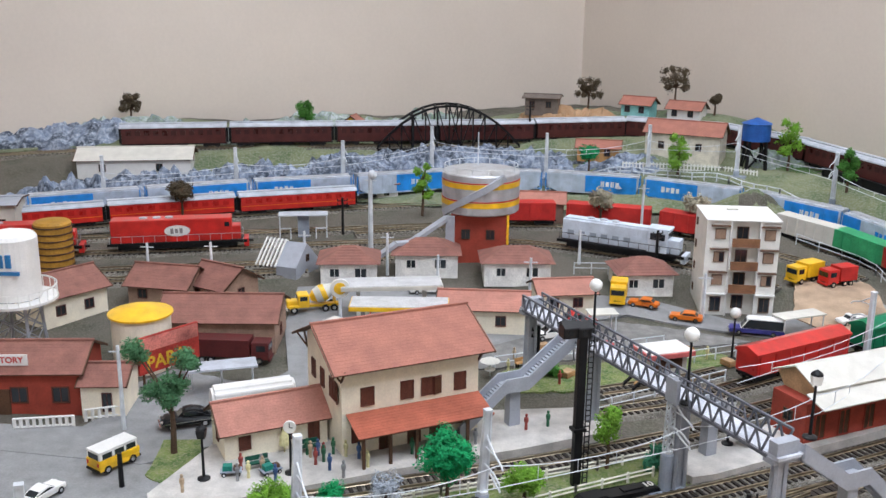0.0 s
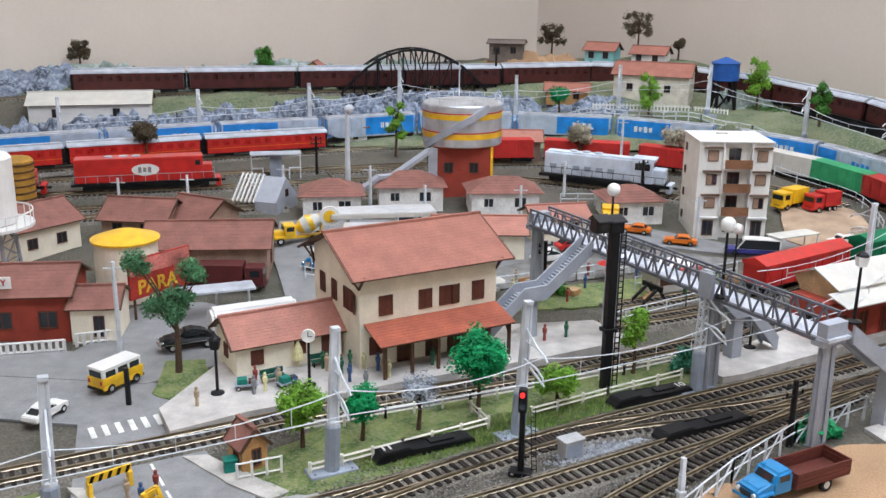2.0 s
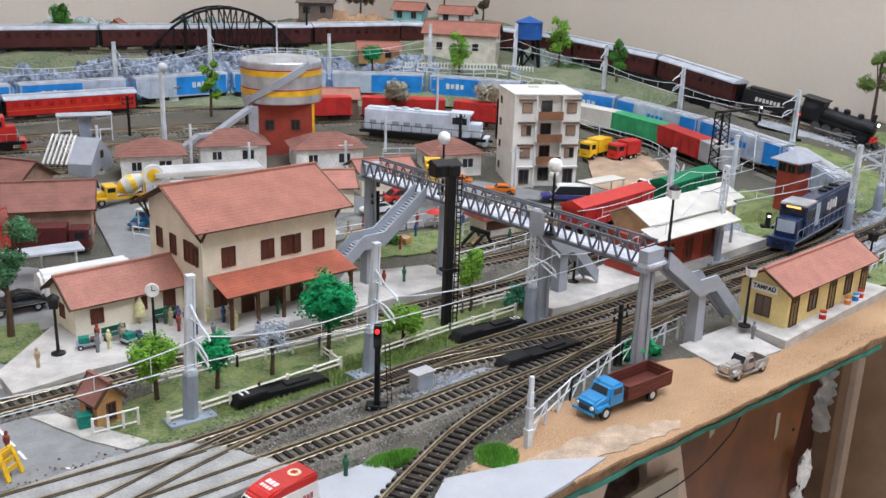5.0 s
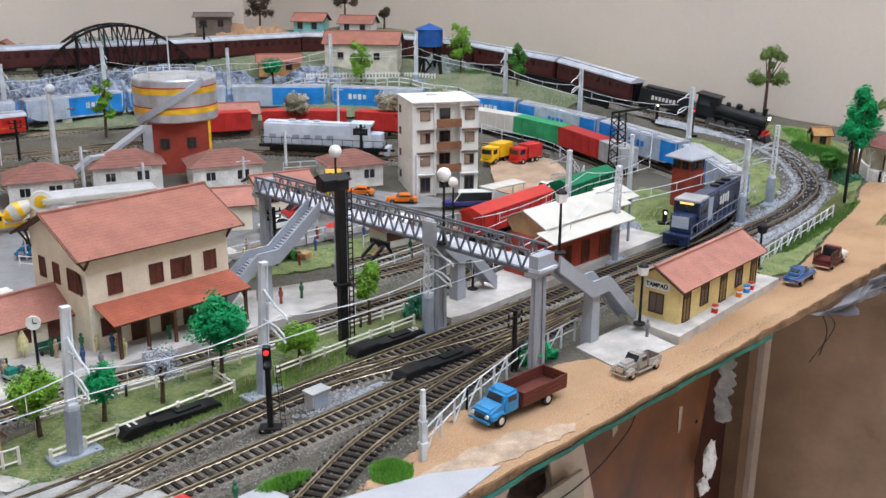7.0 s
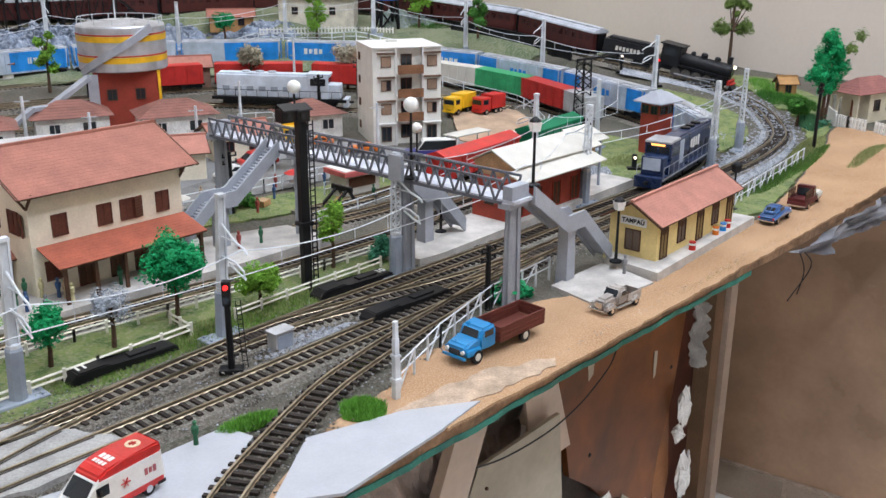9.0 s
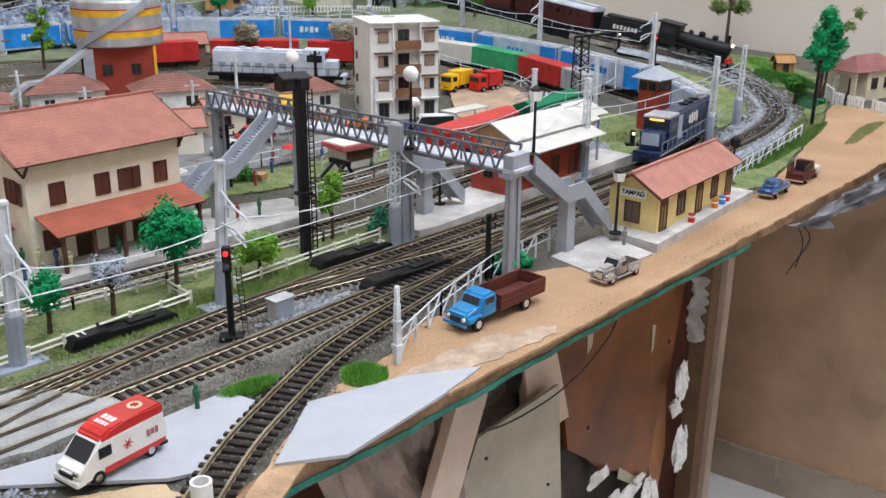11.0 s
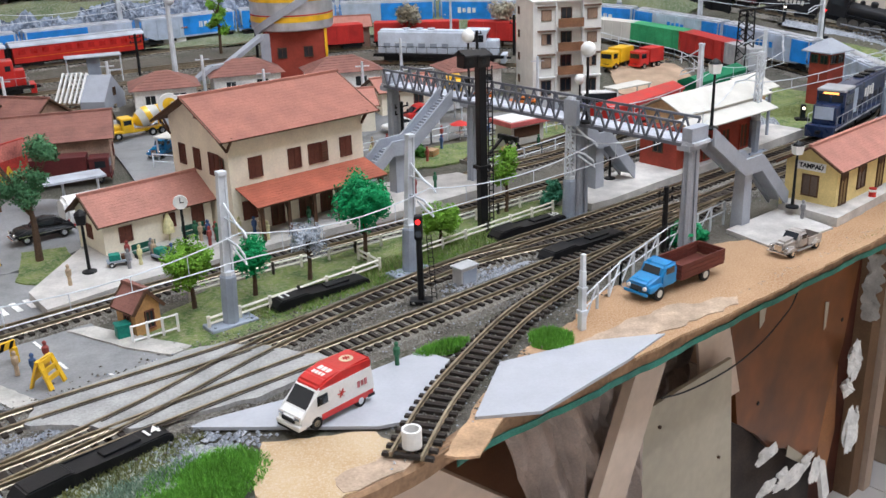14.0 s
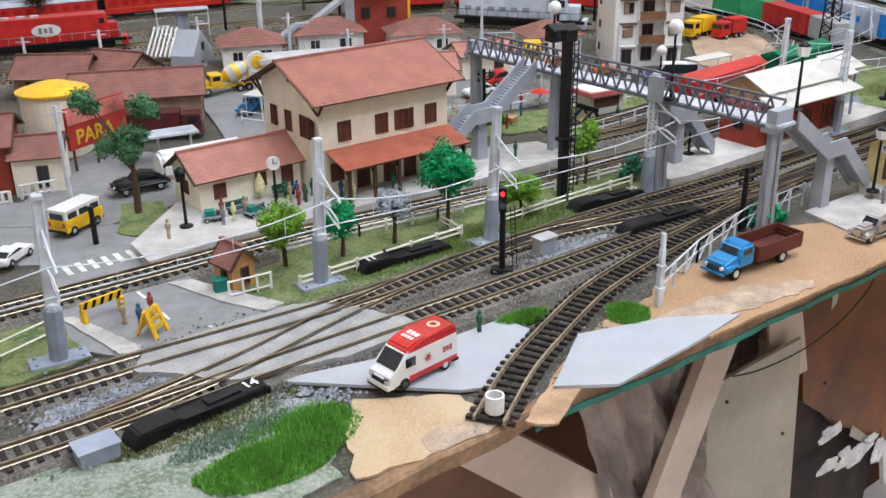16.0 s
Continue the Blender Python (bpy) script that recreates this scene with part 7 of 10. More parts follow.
for s in (-1, 1):
    part("side_window", boxes((0.85, 1.75, s * 1.15 - 0.02, s * 1.15 + 0.02, 1.6, 2.3)), window_dark, am)
    part("wheel_trim", boxes((-3.22, -2.6, s * 1.16 - 0.03, s * 1.16 + 0.03, 0.4, 0.62)), black, am)
    part("skirt_stripe", boxes((-3.1, 1.45, s * 1.16 - 0.02, s * 1.16 + 0.02, 0.5, 0.92)), red, am, "red lower stripe")
    bars(am, -2.1, s * 1.16, 1.75, 0.95, 0.45, paint("number_pink", (0.45, 0.13, 0.14), 0.6), 3, s, label="plain red number-sized shapes")
    bm = bm_new()
    for k in range(3):
        a = math.pi * k / 3
        bar(bm, (-0.3 - 0.32 * math.cos(a), s * 1.17, 1.75 - 0.32 * math.sin(a)), (-0.3 + 0.32 * math.cos(a), s * 1.17, 1.75 + 0.32 * math.sin(a)), 0.14, 0.03)
    part("star_emblem", bm, red_matt, am)
    part("mirror", boxes((1.5, 1.65, s * 1.3 - 0.12, s * 1.3 + 0.12, 1.8, 2.2)), black, am)
    part("headlight", boxes((3.1, 3.24, s * 0.8 - 0.25, s * 0.8 + 0.25, 1.05, 1.3)), chrome, am)
part("grille", boxes((3.2, 3.36, -0.62, 0.62, 0.86, 1.12), bevel=0.03), black, am)
part("bumper", boxes((2.75, 3.42, -1.17, 1.17, 0.42, 0.8), bevel=0.12), white, am)
part("lower_lip", boxes((2.8, 3.46, -1.0, 1.0, 0.34, 0.44), bevel=0.03), black, am)
bm = bm_new()
lathe(bm, [(0.02, 3.31), (0.48, 3.31), (0.5, 3.25)], 22, -1.9, 0)
part("roof_emblem", bm, paint("emblem_cream", (0.75, 0.62, 0.42), 0.5), am, "cream round emblem")
bm = bm_new()
for k in range(3):
    a = math.pi * k / 3
    bar(bm, (-1.9 - 0.26 * math.cos(a), -0.26 * math.sin(a), 3.32), (-1.9 + 0.26 * math.cos(a), 0.26 * math.sin(a), 3.32), 0.12, 0.03)
part("roof_star", bm, red_matt, am)
for xx, ww, n in ((0.0, 0.42, 3), (0.55, 0.3, 4)):
    for k in range(n):
        u = -0.6 + 1.2 * k / n
        bm = boxes((xx - ww / 2, xx + ww / 2, u + 0.05, u + 1.2 / n - 0.06, -0.02, 0.03))
        for v in bm.verts:
            v.co.z += 3.29 - 0.08 * (v.co.x + 0.5) if v.co.x < 0.8 else 3.2
        part("roof_bar", bm, white, am, "plain white letter-sized shape")
wheels(am, (-1.95, 1.9), 2.3, 0.46)

# blue truck with brown bed
tr = thing("farm_truck", 22.6, 112.2, 0.14, 25, "bright blue truck with an open brown cargo bed", "truck")
tr.matrix_basis = pose(21.56 * CM, 111.52 * CM, 0.14 * CM, 0, 0, 206.3) @ Matrix.Scale(0.88, 4)
bm = bm_new()
extrude_xz(bm, [(2.2, 0.75), (4.5, 0.75), (4.6, 1.35), (4.35, 1.65), (3.1, 1.82), (2.2, 1.85)], -1.0, 1.0)
bmesh.ops.bevel(bm, geom=bm.edges[:], offset=0.22, segments=3, affect="EDGES")
part("bonnet", bm, truck_blue, tr)
bm = bm_new()
extrude_xz(bm, [(0.95, 0.75), (2.9, 0.75), (2.95, 1.75), (2.55, 2.55), (1.2, 2.68), (0.95, 2.3)], -1.12, 1.12)
bmesh.ops.bevel(bm, geom=bm.edges[:], offset=0.2, segments=3, affect="EDGES")
part("cab", bm, truck_blue, tr)
bm = bm_new()
slab(bm, [(2.94, -0.82, 1.88), (2.94, 0.82, 1.88), (2.68, 0.74, 2.4), (2.68, -0.74, 2.4)], 0.05)
bmesh.ops.recalc_face_normals(bm, faces=bm.faces[:])
part("windscreen", bm, window_dark, tr)
for s in (-1, 1):
    part("side_window", boxes((1.4, 2.4, s * 1.12 - 0.02, s * 1.12 + 0.02, 1.85, 2.35)), window_dark, tr)
    part("fender", boxes((2.8, 4.4, s * 1.02 - 0.24, s * 1.02 + 0.24, 0.72, 1.3), bevel=0.24), truck_blue, tr)
    bm = bm_new()
    tube(bm, (4.45, s * 0.78, 1.15), (4.62, s * 0.78, 1.15), 0.16, n=12)
    part("headlight", bm, white, tr)
part("grille", boxes((4.55, 4.64, -0.5, 0.5, 0.92, 1.3)), paint("grille_dark", (0.03, 0.04, 0.05), 0.5), tr)
part("bumper", boxes((4.55, 4.75, -1.15, 1.15, 0.6, 0.82), bevel=0.05), truck_blue, tr)
part("chassis", boxes((-4.6, 2.4, -0.5, 0.5, 0.65, 0.95)), black, tr)
bed_m = paint("bed_maroon", (0.13, 0.035, 0.025), 0.6, vary=0.2)
bed = part("cargo_bed", boxes((-4.8, 0.8, -1.35, 1.35, 0.95, 1.15)), bed_m, tr, "dark red-brown cargo bed")
for k in range(3):
    for s in (-1, 1):
        part("side_board", boxes((-4.8, 0.8, s * 1.32 - 0.06, s * 1.32 + 0.06, 1.2 + 0.36 * k, 1.52 + 0.36 * k)), bed_m, bed)
    part("end_board", boxes((-4.86, -4.74, -1.35, 1.35, 1.2 + 0.36 * k, 1.52 + 0.36 * k)), bed_m, bed)
    part("end_board", boxes((0.7, 0.82, -1.35, 1.35, 1.2 + 0.36 * k, 1.52 + 0.36 * k)), bed_m, bed)
wheels(tr, (3.3, -2.5), 2.5, 0.56, offwhite)

# old grey pickup, cars on the dirt road
def old_pickup(x, y, z, rot, body, label, scale=0.82):
    """A rounded post-war pickup: bonnet, separate fenders, small cab and open bed."""
    t = thing("pickup_truck", x, y, z, rot, label, "truck", "parked cars")
    t.scale = (scale, scale, scale)

    def solid(nm, outl, w, bev, mat, **kw):
        bm = bm_new()
        extrude_xz(bm, outl, -w, w)
        bmesh.ops.bevel(bm, geom=bm.edges[:], offset=bev, segments=3, affect="EDGES")
        return part(nm, bm, mat, t, **kw)

    solid("bonnet", [(0.7, 0.55), (2.55, 0.55), (2.65, 1.15), (2.45, 1.5), (0.7, 1.62)], 0.62, 0.24, body)
    cab_ = solid("cab", [(-0.75, 0.5), (0.95, 0.5), (0.95, 1.45), (0.5, 2.05), (-0.35, 2.15), (-0.75, 1.9)], 0.9, 0.26, body)
    for s in (-1, 1):
        part("side_window", boxes((-0.42, 0.38, s * 0.9 - 0.02, s * 0.9 + 0.02, 1.42, 1.85), bevel=0.01), window_dark, cab_)
        bm = bm_new()
        extrude_xz(bm, [(1.0, 0.45), (2.75, 0.45), (2.7, 0.85), (2.35, 1.1), (1.75, 1.15), (1.2, 0.8)], s * 0.82 - 0.3, s * 0.82 + 0.3)
        bmesh.ops.bevel(bm, geom=bm.edges[:], offset=0.17, segments=3, affect="EDGES")
        part("front_fender", bm, body, t)
        bm = bm_new()
        extrude_xz(bm, [(-2.55, 0.5), (-1.15, 0.45), (-1.3, 0.85), (-1.65, 1.08), (-2.15, 1.05), (-2.5, 0.8)], s * 0.98 - 0.2, s * 0.98 + 0.2)
        bmesh.ops.bevel(bm, geom=bm.edges[:], offset=0.14, segments=3, affect="EDGES")
        part("rear_fender", bm, body, t)
        part("bed_side", boxes((-2.85, -0.8, s * 0.82 - 0.05, s * 0.82 + 0.05, 0.6, 1.3)), body, t)
        part("running_board", boxes((-1.2, 1.1, s * 0.95 - 0.14, s * 0.95 + 0.14, 0.42, 0.5)), body, t)
        bm = bm_new()
        ball(bm, (2.62, s * 0.8, 0.98), 0.15, 8)
        part("headlight", bm, chrome, t)
    bm = bm_new()
    slab(bm, [(0.97, -0.72, 1.5), (0.97, 0.72, 1.5), (0.58, 0.66, 2.0), (0.58, -0.66, 2.0)], 0.05)
    bmesh.ops.recalc_face_normals(bm, faces=bm.faces[:])
    part("windscreen", bm, window_dark, cab_)
    part("rear_window", boxes((-0.78, -0.72, -0.5, 0.5, 1.55, 1.85)), window_dark, cab_)
    part("bed_floor", boxes((-2.85, -0.8, -0.8, 0.8, 0.55, 0.65)), dark_wood, t)
    part("tailgate", boxes((-2.92, -2.84, -0.85, 0.85, 0.6, 1.25)), body, t)
    part("grille", boxes((2.58, 2.7, -0.4, 0.4, 0.6, 1.2), bevel=0.04), chrome, t)
    part("bumper", boxes((2.75, 2.9, -1.05, 1.05, 0.4, 0.58), bevel=0.06), chrome, t)
    wheels(t, (-1.85, 1.9), 2.1, 0.44)
    return t


old_pickup(33.3, 115.0, 0.14, 204, pickup_grey, "old worn grey rounded pickup parked on the dirt road")


def fastback(x, y, z, rot, body, label, scale=0.9):
    """A rounded fastback sedan of the late forties, with full fenders and a small split rear window."""
    t = thing("sedan", x, y, z, rot, label, "car", "parked cars")
    t.scale = (scale, scale, scale)
    bm = bm_new()
    extrude_xz(bm, [(-2.55, 0.4), (2.45, 0.4), (2.6, 0.8), (2.35, 1.15), (1.2, 1.25), (-1.6, 1.22), (-2.4, 0.98), (-2.62, 0.7)], -1.0, 1.0)
    bmesh.ops.bevel(bm, geom=bm.edges[:], offset=0.26, segments=4, affect="EDGES")
    part("body", bm, body, t, smooth=True)
    bm = bm_new()
    extrude_xz(bm, [(-2.3, 0.95), (1.05, 1.1), (0.45, 1.75), (-0.1, 1.9), (-0.75, 1.86), (-1.5, 1.55)], -0.82, 0.82)
    bmesh.ops.bevel(bm, geom=bm.edges[:], offset=0.24, segments=4, affect="EDGES")
    top = part("cabin", bm, body, t, smooth=True)
    bm = bm_new()
    slab(bm, [(1.0, -0.62, 1.22), (1.0, 0.62, 1.22), (0.52, 0.56, 1.7), (0.52, -0.56, 1.7)], 0.05)
    bmesh.ops.recalc_face_normals(bm, faces=bm.faces[:])
    part("windscreen", bm, window_dark, top)
    for s in (-1, 1):
        part("side_window", boxes((-0.85, 0.35, s * 0.82 - 0.02, s * 0.82 + 0.02, 1.3, 1.68), bevel=0.015), window_dark, top)
        bm = bm_new()
        slab(bm, [(-1.66, s * 0.26 - 0.2, 1.5), (-1.66, s * 0.26 + 0.2, 1.5), (-1.22, s * 0.26 + 0.2, 1.73), (-1.22, s * 0.26 - 0.2, 1.73)], 0.05)
        bmesh.ops.recalc_face_normals(bm, faces=bm.faces[:])
        part("rear_window", bm, window_dark, top)
        bm = bm_new()
        ball(bm, (2.5, s * 0.72, 0.9), 0.15, 8)
        part("headlight", bm, chrome, t)
        part("tail_light", boxes((-2.62, -2.54, s * 0.8 - 0.09, s * 0.8 + 0.09, 0.7, 0.88)), red, t)
        part("side_trim", boxes((-2.2, 2.2, s * 1.0 - 0.02, s * 1.0 + 0.02, 0.72, 0.78)), chrome, t)
    for e in (-1, 1):
        part("bumper", boxes((e * 2.66 - 0.08, e * 2.66 + 0.08, -0.95, 0.95, 0.4, 0.58), bevel=0.05), chrome, t)
    wheels(t, (-1.55, 1.6), 1.95, 0.4)
    return t


fastback(60.2, 129.9, ground(60.2, 129.9) + 0.14, 30, paint("sedan_blue", (0.02, 0.085, 0.24), 0.3, coat=0.3), "rounded blue fastback sedan on the dirt road")
mp = car("pickup_truck", 66.9, 133.6, 32, maroon, "old dark red stake-bed pickup with a whitish bonnet", 5.8, 2.1, 2.2, "pickup", scale=0.92)
part("bonnet", boxes((1.25, 2.98, -1.0, 1.0, 0.98, 1.28), bevel=0.14), offwhite, mp, "faded whitish bonnet")
for s in (-1, 1):
    part("front_fender", boxes((1.3, 2.95, s * 1.07 - 0.06, s * 1.07 + 0.06, 0.6, 1.15), bevel=0.05), offwhite, mp, "faded whitish fender")
for u in (-2.7, -2.0, -1.3, -0.6):
    for w in (-0.95, 0.95):
        part("stake", boxes((u - 0.06, u + 0.06, w - 0.05, w + 0.05, 1.0, 2.1)), dark_wood, mp)
for w in (-0.95, 0.95):
    for z in (1.45, 1.8, 2.05):
        part("stake_board", boxes((-2.8, -0.5, w - 0.04, w + 0.04, z - 0.08, z + 0.08)), dark_wood, mp)
vn = thing("minivan", -28.2, 128.0, 0.24, 58, "white and yellow box-shaped passenger van on the road", "van")
vn.scale = (0.95, 0.95, 0.95)
for nm, m, w, z0, z1, x0, x1, lab in (("lower_body", yellow, 1.0, 0.35, 0.85, -2.15, 2.15, ""), ("waist_band", yellow, 1.02, 0.85, 1.45, -2.18, 2.18, "yellow waist band"), ("cabin", white, 0.95, 1.45, 2.1, -2.1, 2.0, ""), ("roof", white, 0.98, 2.1, 2.32, -2.15, 2.02, "")):
    part(nm, boxes((x0, x1, -w, w, z0, z1), bevel=0.1), m, vn, lab)
for s in (-1, 1):
    for u in (-1.3, 0.0, 1.25):
        part("side_window", boxes((u - 0.5, u + 0.5, s * 0.96 - 0.02, s * 0.96 + 0.02, 1.52, 2.02)), window_dark, vn)
    part("tail_light", boxes((-2.22, -2.16, s * 0.75 - 0.12, s * 0.75 + 0.12, 0.9, 1.25)), red, vn)
part("rear_window", boxes((-2.14, -2.08, -0.7, 0.7, 1.5, 2.02)), window_dark, vn)
part("windscreen", boxes((1.98, 2.04, -0.8, 0.8, 1.5, 2.05)), window_dark, vn)
part("bumper", boxes((-2.3, -2.12, -0.95, 0.95, 0.35, 0.55), (2.12, 2.3, -0.95, 0.95, 0.35, 0.55), bevel=0.04), black, vn)
wheels(vn, (-1.35, 1.35), 2.0, 0.4)
fastback(-24.3, 136.4, 0.26, 205, black, "black vintage sedan parked by the tree", 0.98)
car("sedan", -31.8, 122.2, 70, white, "white and red small car at the crosswalk", 4.4, 1.8, 1.5, "rounded")
car("sedan", 11.4, 162.6, 205, white, "small white rounded car behind the station", 4.2, 1.8, 1.7, "rounded", scale=0.95)
car("sedan", 15.2, 167.0, 15, red, "small red rounded car behind the station", 4.4, 1.9, 1.8, "rounded", scale=1.05)
car("sedan", 24.4, 175.0, 160, orange, "orange taxi-like car near the apartment block", 4.8, 1.9, 1.5)
car("sedan", 29.3, 171.3, 165, orange, "orange car parked near the apartment block", 5.0, 1.9, 1.5)
car("minivan", 37.2, 167.6, 170, paint("bus_violet", (0.05, 0.05, 0.22), 0.4), "blue and white minibus before the apartment block", 8.0, 2.3, 2.6, "van", roof_m=white)
car("sedan", -4.5, 178.0, 10, white, "white ambulance car on the village street", 5.6, 2.0, 2.0, "van")
car("sedan", 50.5, 172.5, 200, white, "white pickup near the level street end", 5.0, 1.9, 1.6, "pickup")


def lorry(name, x, y, rot, cab_m, body_m, label, L=8.0, z=None):
    t = thing(name, x, y, (ground(x, y) if z is None else z) + 0.14, rot, label, "truck", "parked trucks")
    t.scale = (0.85, 0.85, 0.85)
    h = L / 2
    part("chassis", boxes((-h, h, -0.5, 0.5, 0.6, 0.95)), black, t)
    part("cab", boxes((h - 2.3, h, -1.2, 1.2, 0.6, 3.0), bevel=0.18), cab_m, t)
    part("windscreen", boxes((h - 0.03, h + 0.03, -1.0, 1.0, 1.8, 2.6)), window_dark, t)
    for s in (-1, 1):
        part("side_window", boxes((h - 1.6, h - 0.4, s * 1.2 - 0.02, s * 1.2 + 0.02, 1.8, 2.6)), window_dark, t)
    if body_m:
        part("cargo_box", boxes((-h, h - 2.5, -1.3, 1.3, 0.95, 3.3), bevel=0.06), body_m, t)
    part("bumper", boxes((h, h + 0.15, -1.2, 1.2, 0.45, 0.8)), cab_m, t)
    wheels(t, (-h + 1.2, -h + 2.4, h - 1.2), 2.4, 0.5)
    return t


mx = thing("mixer_truck", -18.4, 169.0, ground(-18.4, 169.0) + 0.14, 200, "yellow bonneted concrete mixer truck with white-striped drum", "truck", "parked trucks")
mx.scale = (0.92, 0.92, 0.92)
part("chassis", boxes((-3.6, 3.4, -0.5, 0.5, 0.6, 0.95)), yellow, mx)
part("bonnet", boxes((2.0, 3.7, -0.75, 0.75, 0.7, 1.75), bevel=0.2), yellow, mx)
part("cab", boxes((0.6, 2.2, -1.1, 1.1, 0.7, 2.6), bevel=0.22), yellow, mx)
part("windscreen", boxes((2.17, 2.23, -0.85, 0.85, 1.8, 2.35)), window_dark, mx)
for s in (-1, 1):
    part("side_window", boxes((0.9, 1.9, s * 1.1 - 0.02, s * 1.1 + 0.02, 1.75, 2.35)), window_dark, mx)
    part("fender", boxes((2.0, 3.5, s * 0.95 - 0.28, s * 0.95 + 0.28, 0.7, 1.15), bevel=0.2), yellow, mx)
    bm = bm_new()
    bar(bm, (-3.0, s * 0.7, 0.9), (-3.0, s * 0.5, 2.9), 0.18)
    part("drum_stand", bm, yellow, mx)
part("bumper", boxes((3.65, 3.85, -1.1, 1.1, 0.5, 0.8), bevel=0.05), offwhite, mx)
prof = [(0.0, 0.45), (0.7, 1.0), (1.6, 1.25), (2.3, 1.15), (3.4, 0.7), (3.9, 0.55)]
ax = Vector((-0.93, 0, 0.37))
for k, ((d0, r0), (d1, r1)) in enumerate(zip(prof, prof[1:])):
    bm = bm_new()
    o_ = Vector((0.35, 0, 1.75))
    tube(bm, o_ + ax * d0, o_ + ax * d1, r0, r1, n=20)
    part("drum_section", bm, offwhite if k % 2 else yellow, mx, "white mixer drum band" if k % 2 else "yellow mixer drum band")
bm = bm_new()
extrude_xz(bm, [(-4.1, 2.2), (-3.2, 2.8), (-3.2, 3.5), (-4.1, 3.3)], -0.55, 0.55)
part("chute", bm, yellow, mx)
wheels(mx, (-2.8, -1.6, 2.75), 2.4, 0.5)
old_pickup(-15.2, 159.8, ground(-15.2, 159.8) + 0.14, 245, truck_blue, "small bright blue rounded truck parked behind the station", 0.8)
lorry("tractor_truck", 48.3, 186.0, 215, yellow, yellow, "yellow tractor truck beside the apartment block", 6.6)
lorry("tractor_truck", 52.6, 185.2, 205, red, red_matt, "red tractor truck beside the apartment block", 6.0)
lorry("van_truck", 21.2, 176.2, 260, yellow, yellow, "yellow delivery truck on the street", 5.4)
# A plain maroon box; its cab and wheels are added by lorry().
lorry("maroon_box_body", -24.2, 152.2, 0, maroon, maroon, "dark maroon box body with an added cab", 10.0)

# fuel station canopies and sign
for x, y, L, rot in ((-8.2, 168.2, 12.5, 10), (-6.4, 160.8, 11.5, 3)):
    t = thing("fuel_canopy", x, y, ground(x, y), rot, "white fuel station canopy with a yellow rim" if y < 165 else "plain grey-white fuel station canopy", "canopy", "fuel station canopies")
    part("top", boxes((-L / 2, L / 2, -2.0, 2.0, 4.3, 4.7), bevel=0.08), paint("canopy_grey", (0.50, 0.50, 0.50), 0.6, stain_amount=0.15), t)
    part("rim", boxes((-L / 2 - 0.1, L / 2 + 0.1, -2.1, -2.0, 4.1, 4.6), (-L / 2 - 0.1, -L / 2, -2.1, 2.1, 4.1, 4.6), (L / 2, L / 2 + 0.1, -2.1, 2.1, 4.1, 4.6), (-L / 2, L / 2, 2.0, 2.1, 4.1, 4.6)), yellow if y < 165 else offwhite, t)
    for u in (-L / 3, L / 3):
        part("column", boxes((u - 0.25, u + 0.25, -0.25, 0.25, -0.2, 4.4)), white, t)
        part("fuel_pump", boxes((u + 0.8, u + 1.5, -0.4, 0.4, 0, 1.9), bevel=0.08), red_matt, t)
sg = thing("fuel_sign", -14.3, 165.6, 0.3, 10, "round white fuel station sign with a yellow emblem", "sign")
bm = bm_new()
tube(bm, (0, 0, -0.3), (0, 0, 4.2), 0.2, n=8)
part("pole", bm, mast_light, sg)
bm = bm_new()
tube(bm, (0, -0.2, 4.9), (0, 0.2, 4.9), 1.2, n=24)
part("disc", bm, white, sg)
bm = bm_new()
tube(bm, (0, -0.28, 4.9), (0, -0.2, 4.9), 0.75, n=20)
part("emblem", bm, yellow, sg)

# ---- trees ----
def leaf_cloud(blobs, count, size, seed, flat=0.55):
    """Many small leaf faces scattered through the shells of several blobs; verts and faces."""
    rnd = random.Random(seed)
    verts, faces = [], []
    vol = [r ** 2 for *_, r in blobs]
    for (cx, cy, cz, r), v in zip(blobs, vol):
        for _ in range(int(count * v / sum(vol))):
            d = Vector((rnd.gauss(0, 1), rnd.gauss(0, 1), rnd.gauss(0, 1))).normalized()
            rr = r * (0.35 + 0.62 * rnd.random() ** 0.6)
            q = Vector((cx, cy, cz)) + d * r
            rr *= 1.0 + 0.75 * noise.noise(q * 1.1 + Vector((seed, 0, 0))) + 0.35 * noise.noise(q * 2.9)
            c = Vector((cx, cy, cz)) + Vector((d.x * rr, d.y * rr, d.z * rr))
            a = Vector((rnd.gauss(0, 1), rnd.gauss(0, 1), rnd.gauss(0, flat))).normalized()
            b = a.cross(d + Vector((0.01, 0.02, 0.3))).normalized()
            s = size * (0.6 + 0.8 * rnd.random())
            k = len(verts)
            for u, w in ((-1, -0.6), (1, -0.7), (0.9, 0.6), (-0.7, 0.8)):
                verts.append(tuple(c + a * s * u + b * s * w))
            faces.append((k, k + 1, k + 2, k + 3))
    return verts, faces


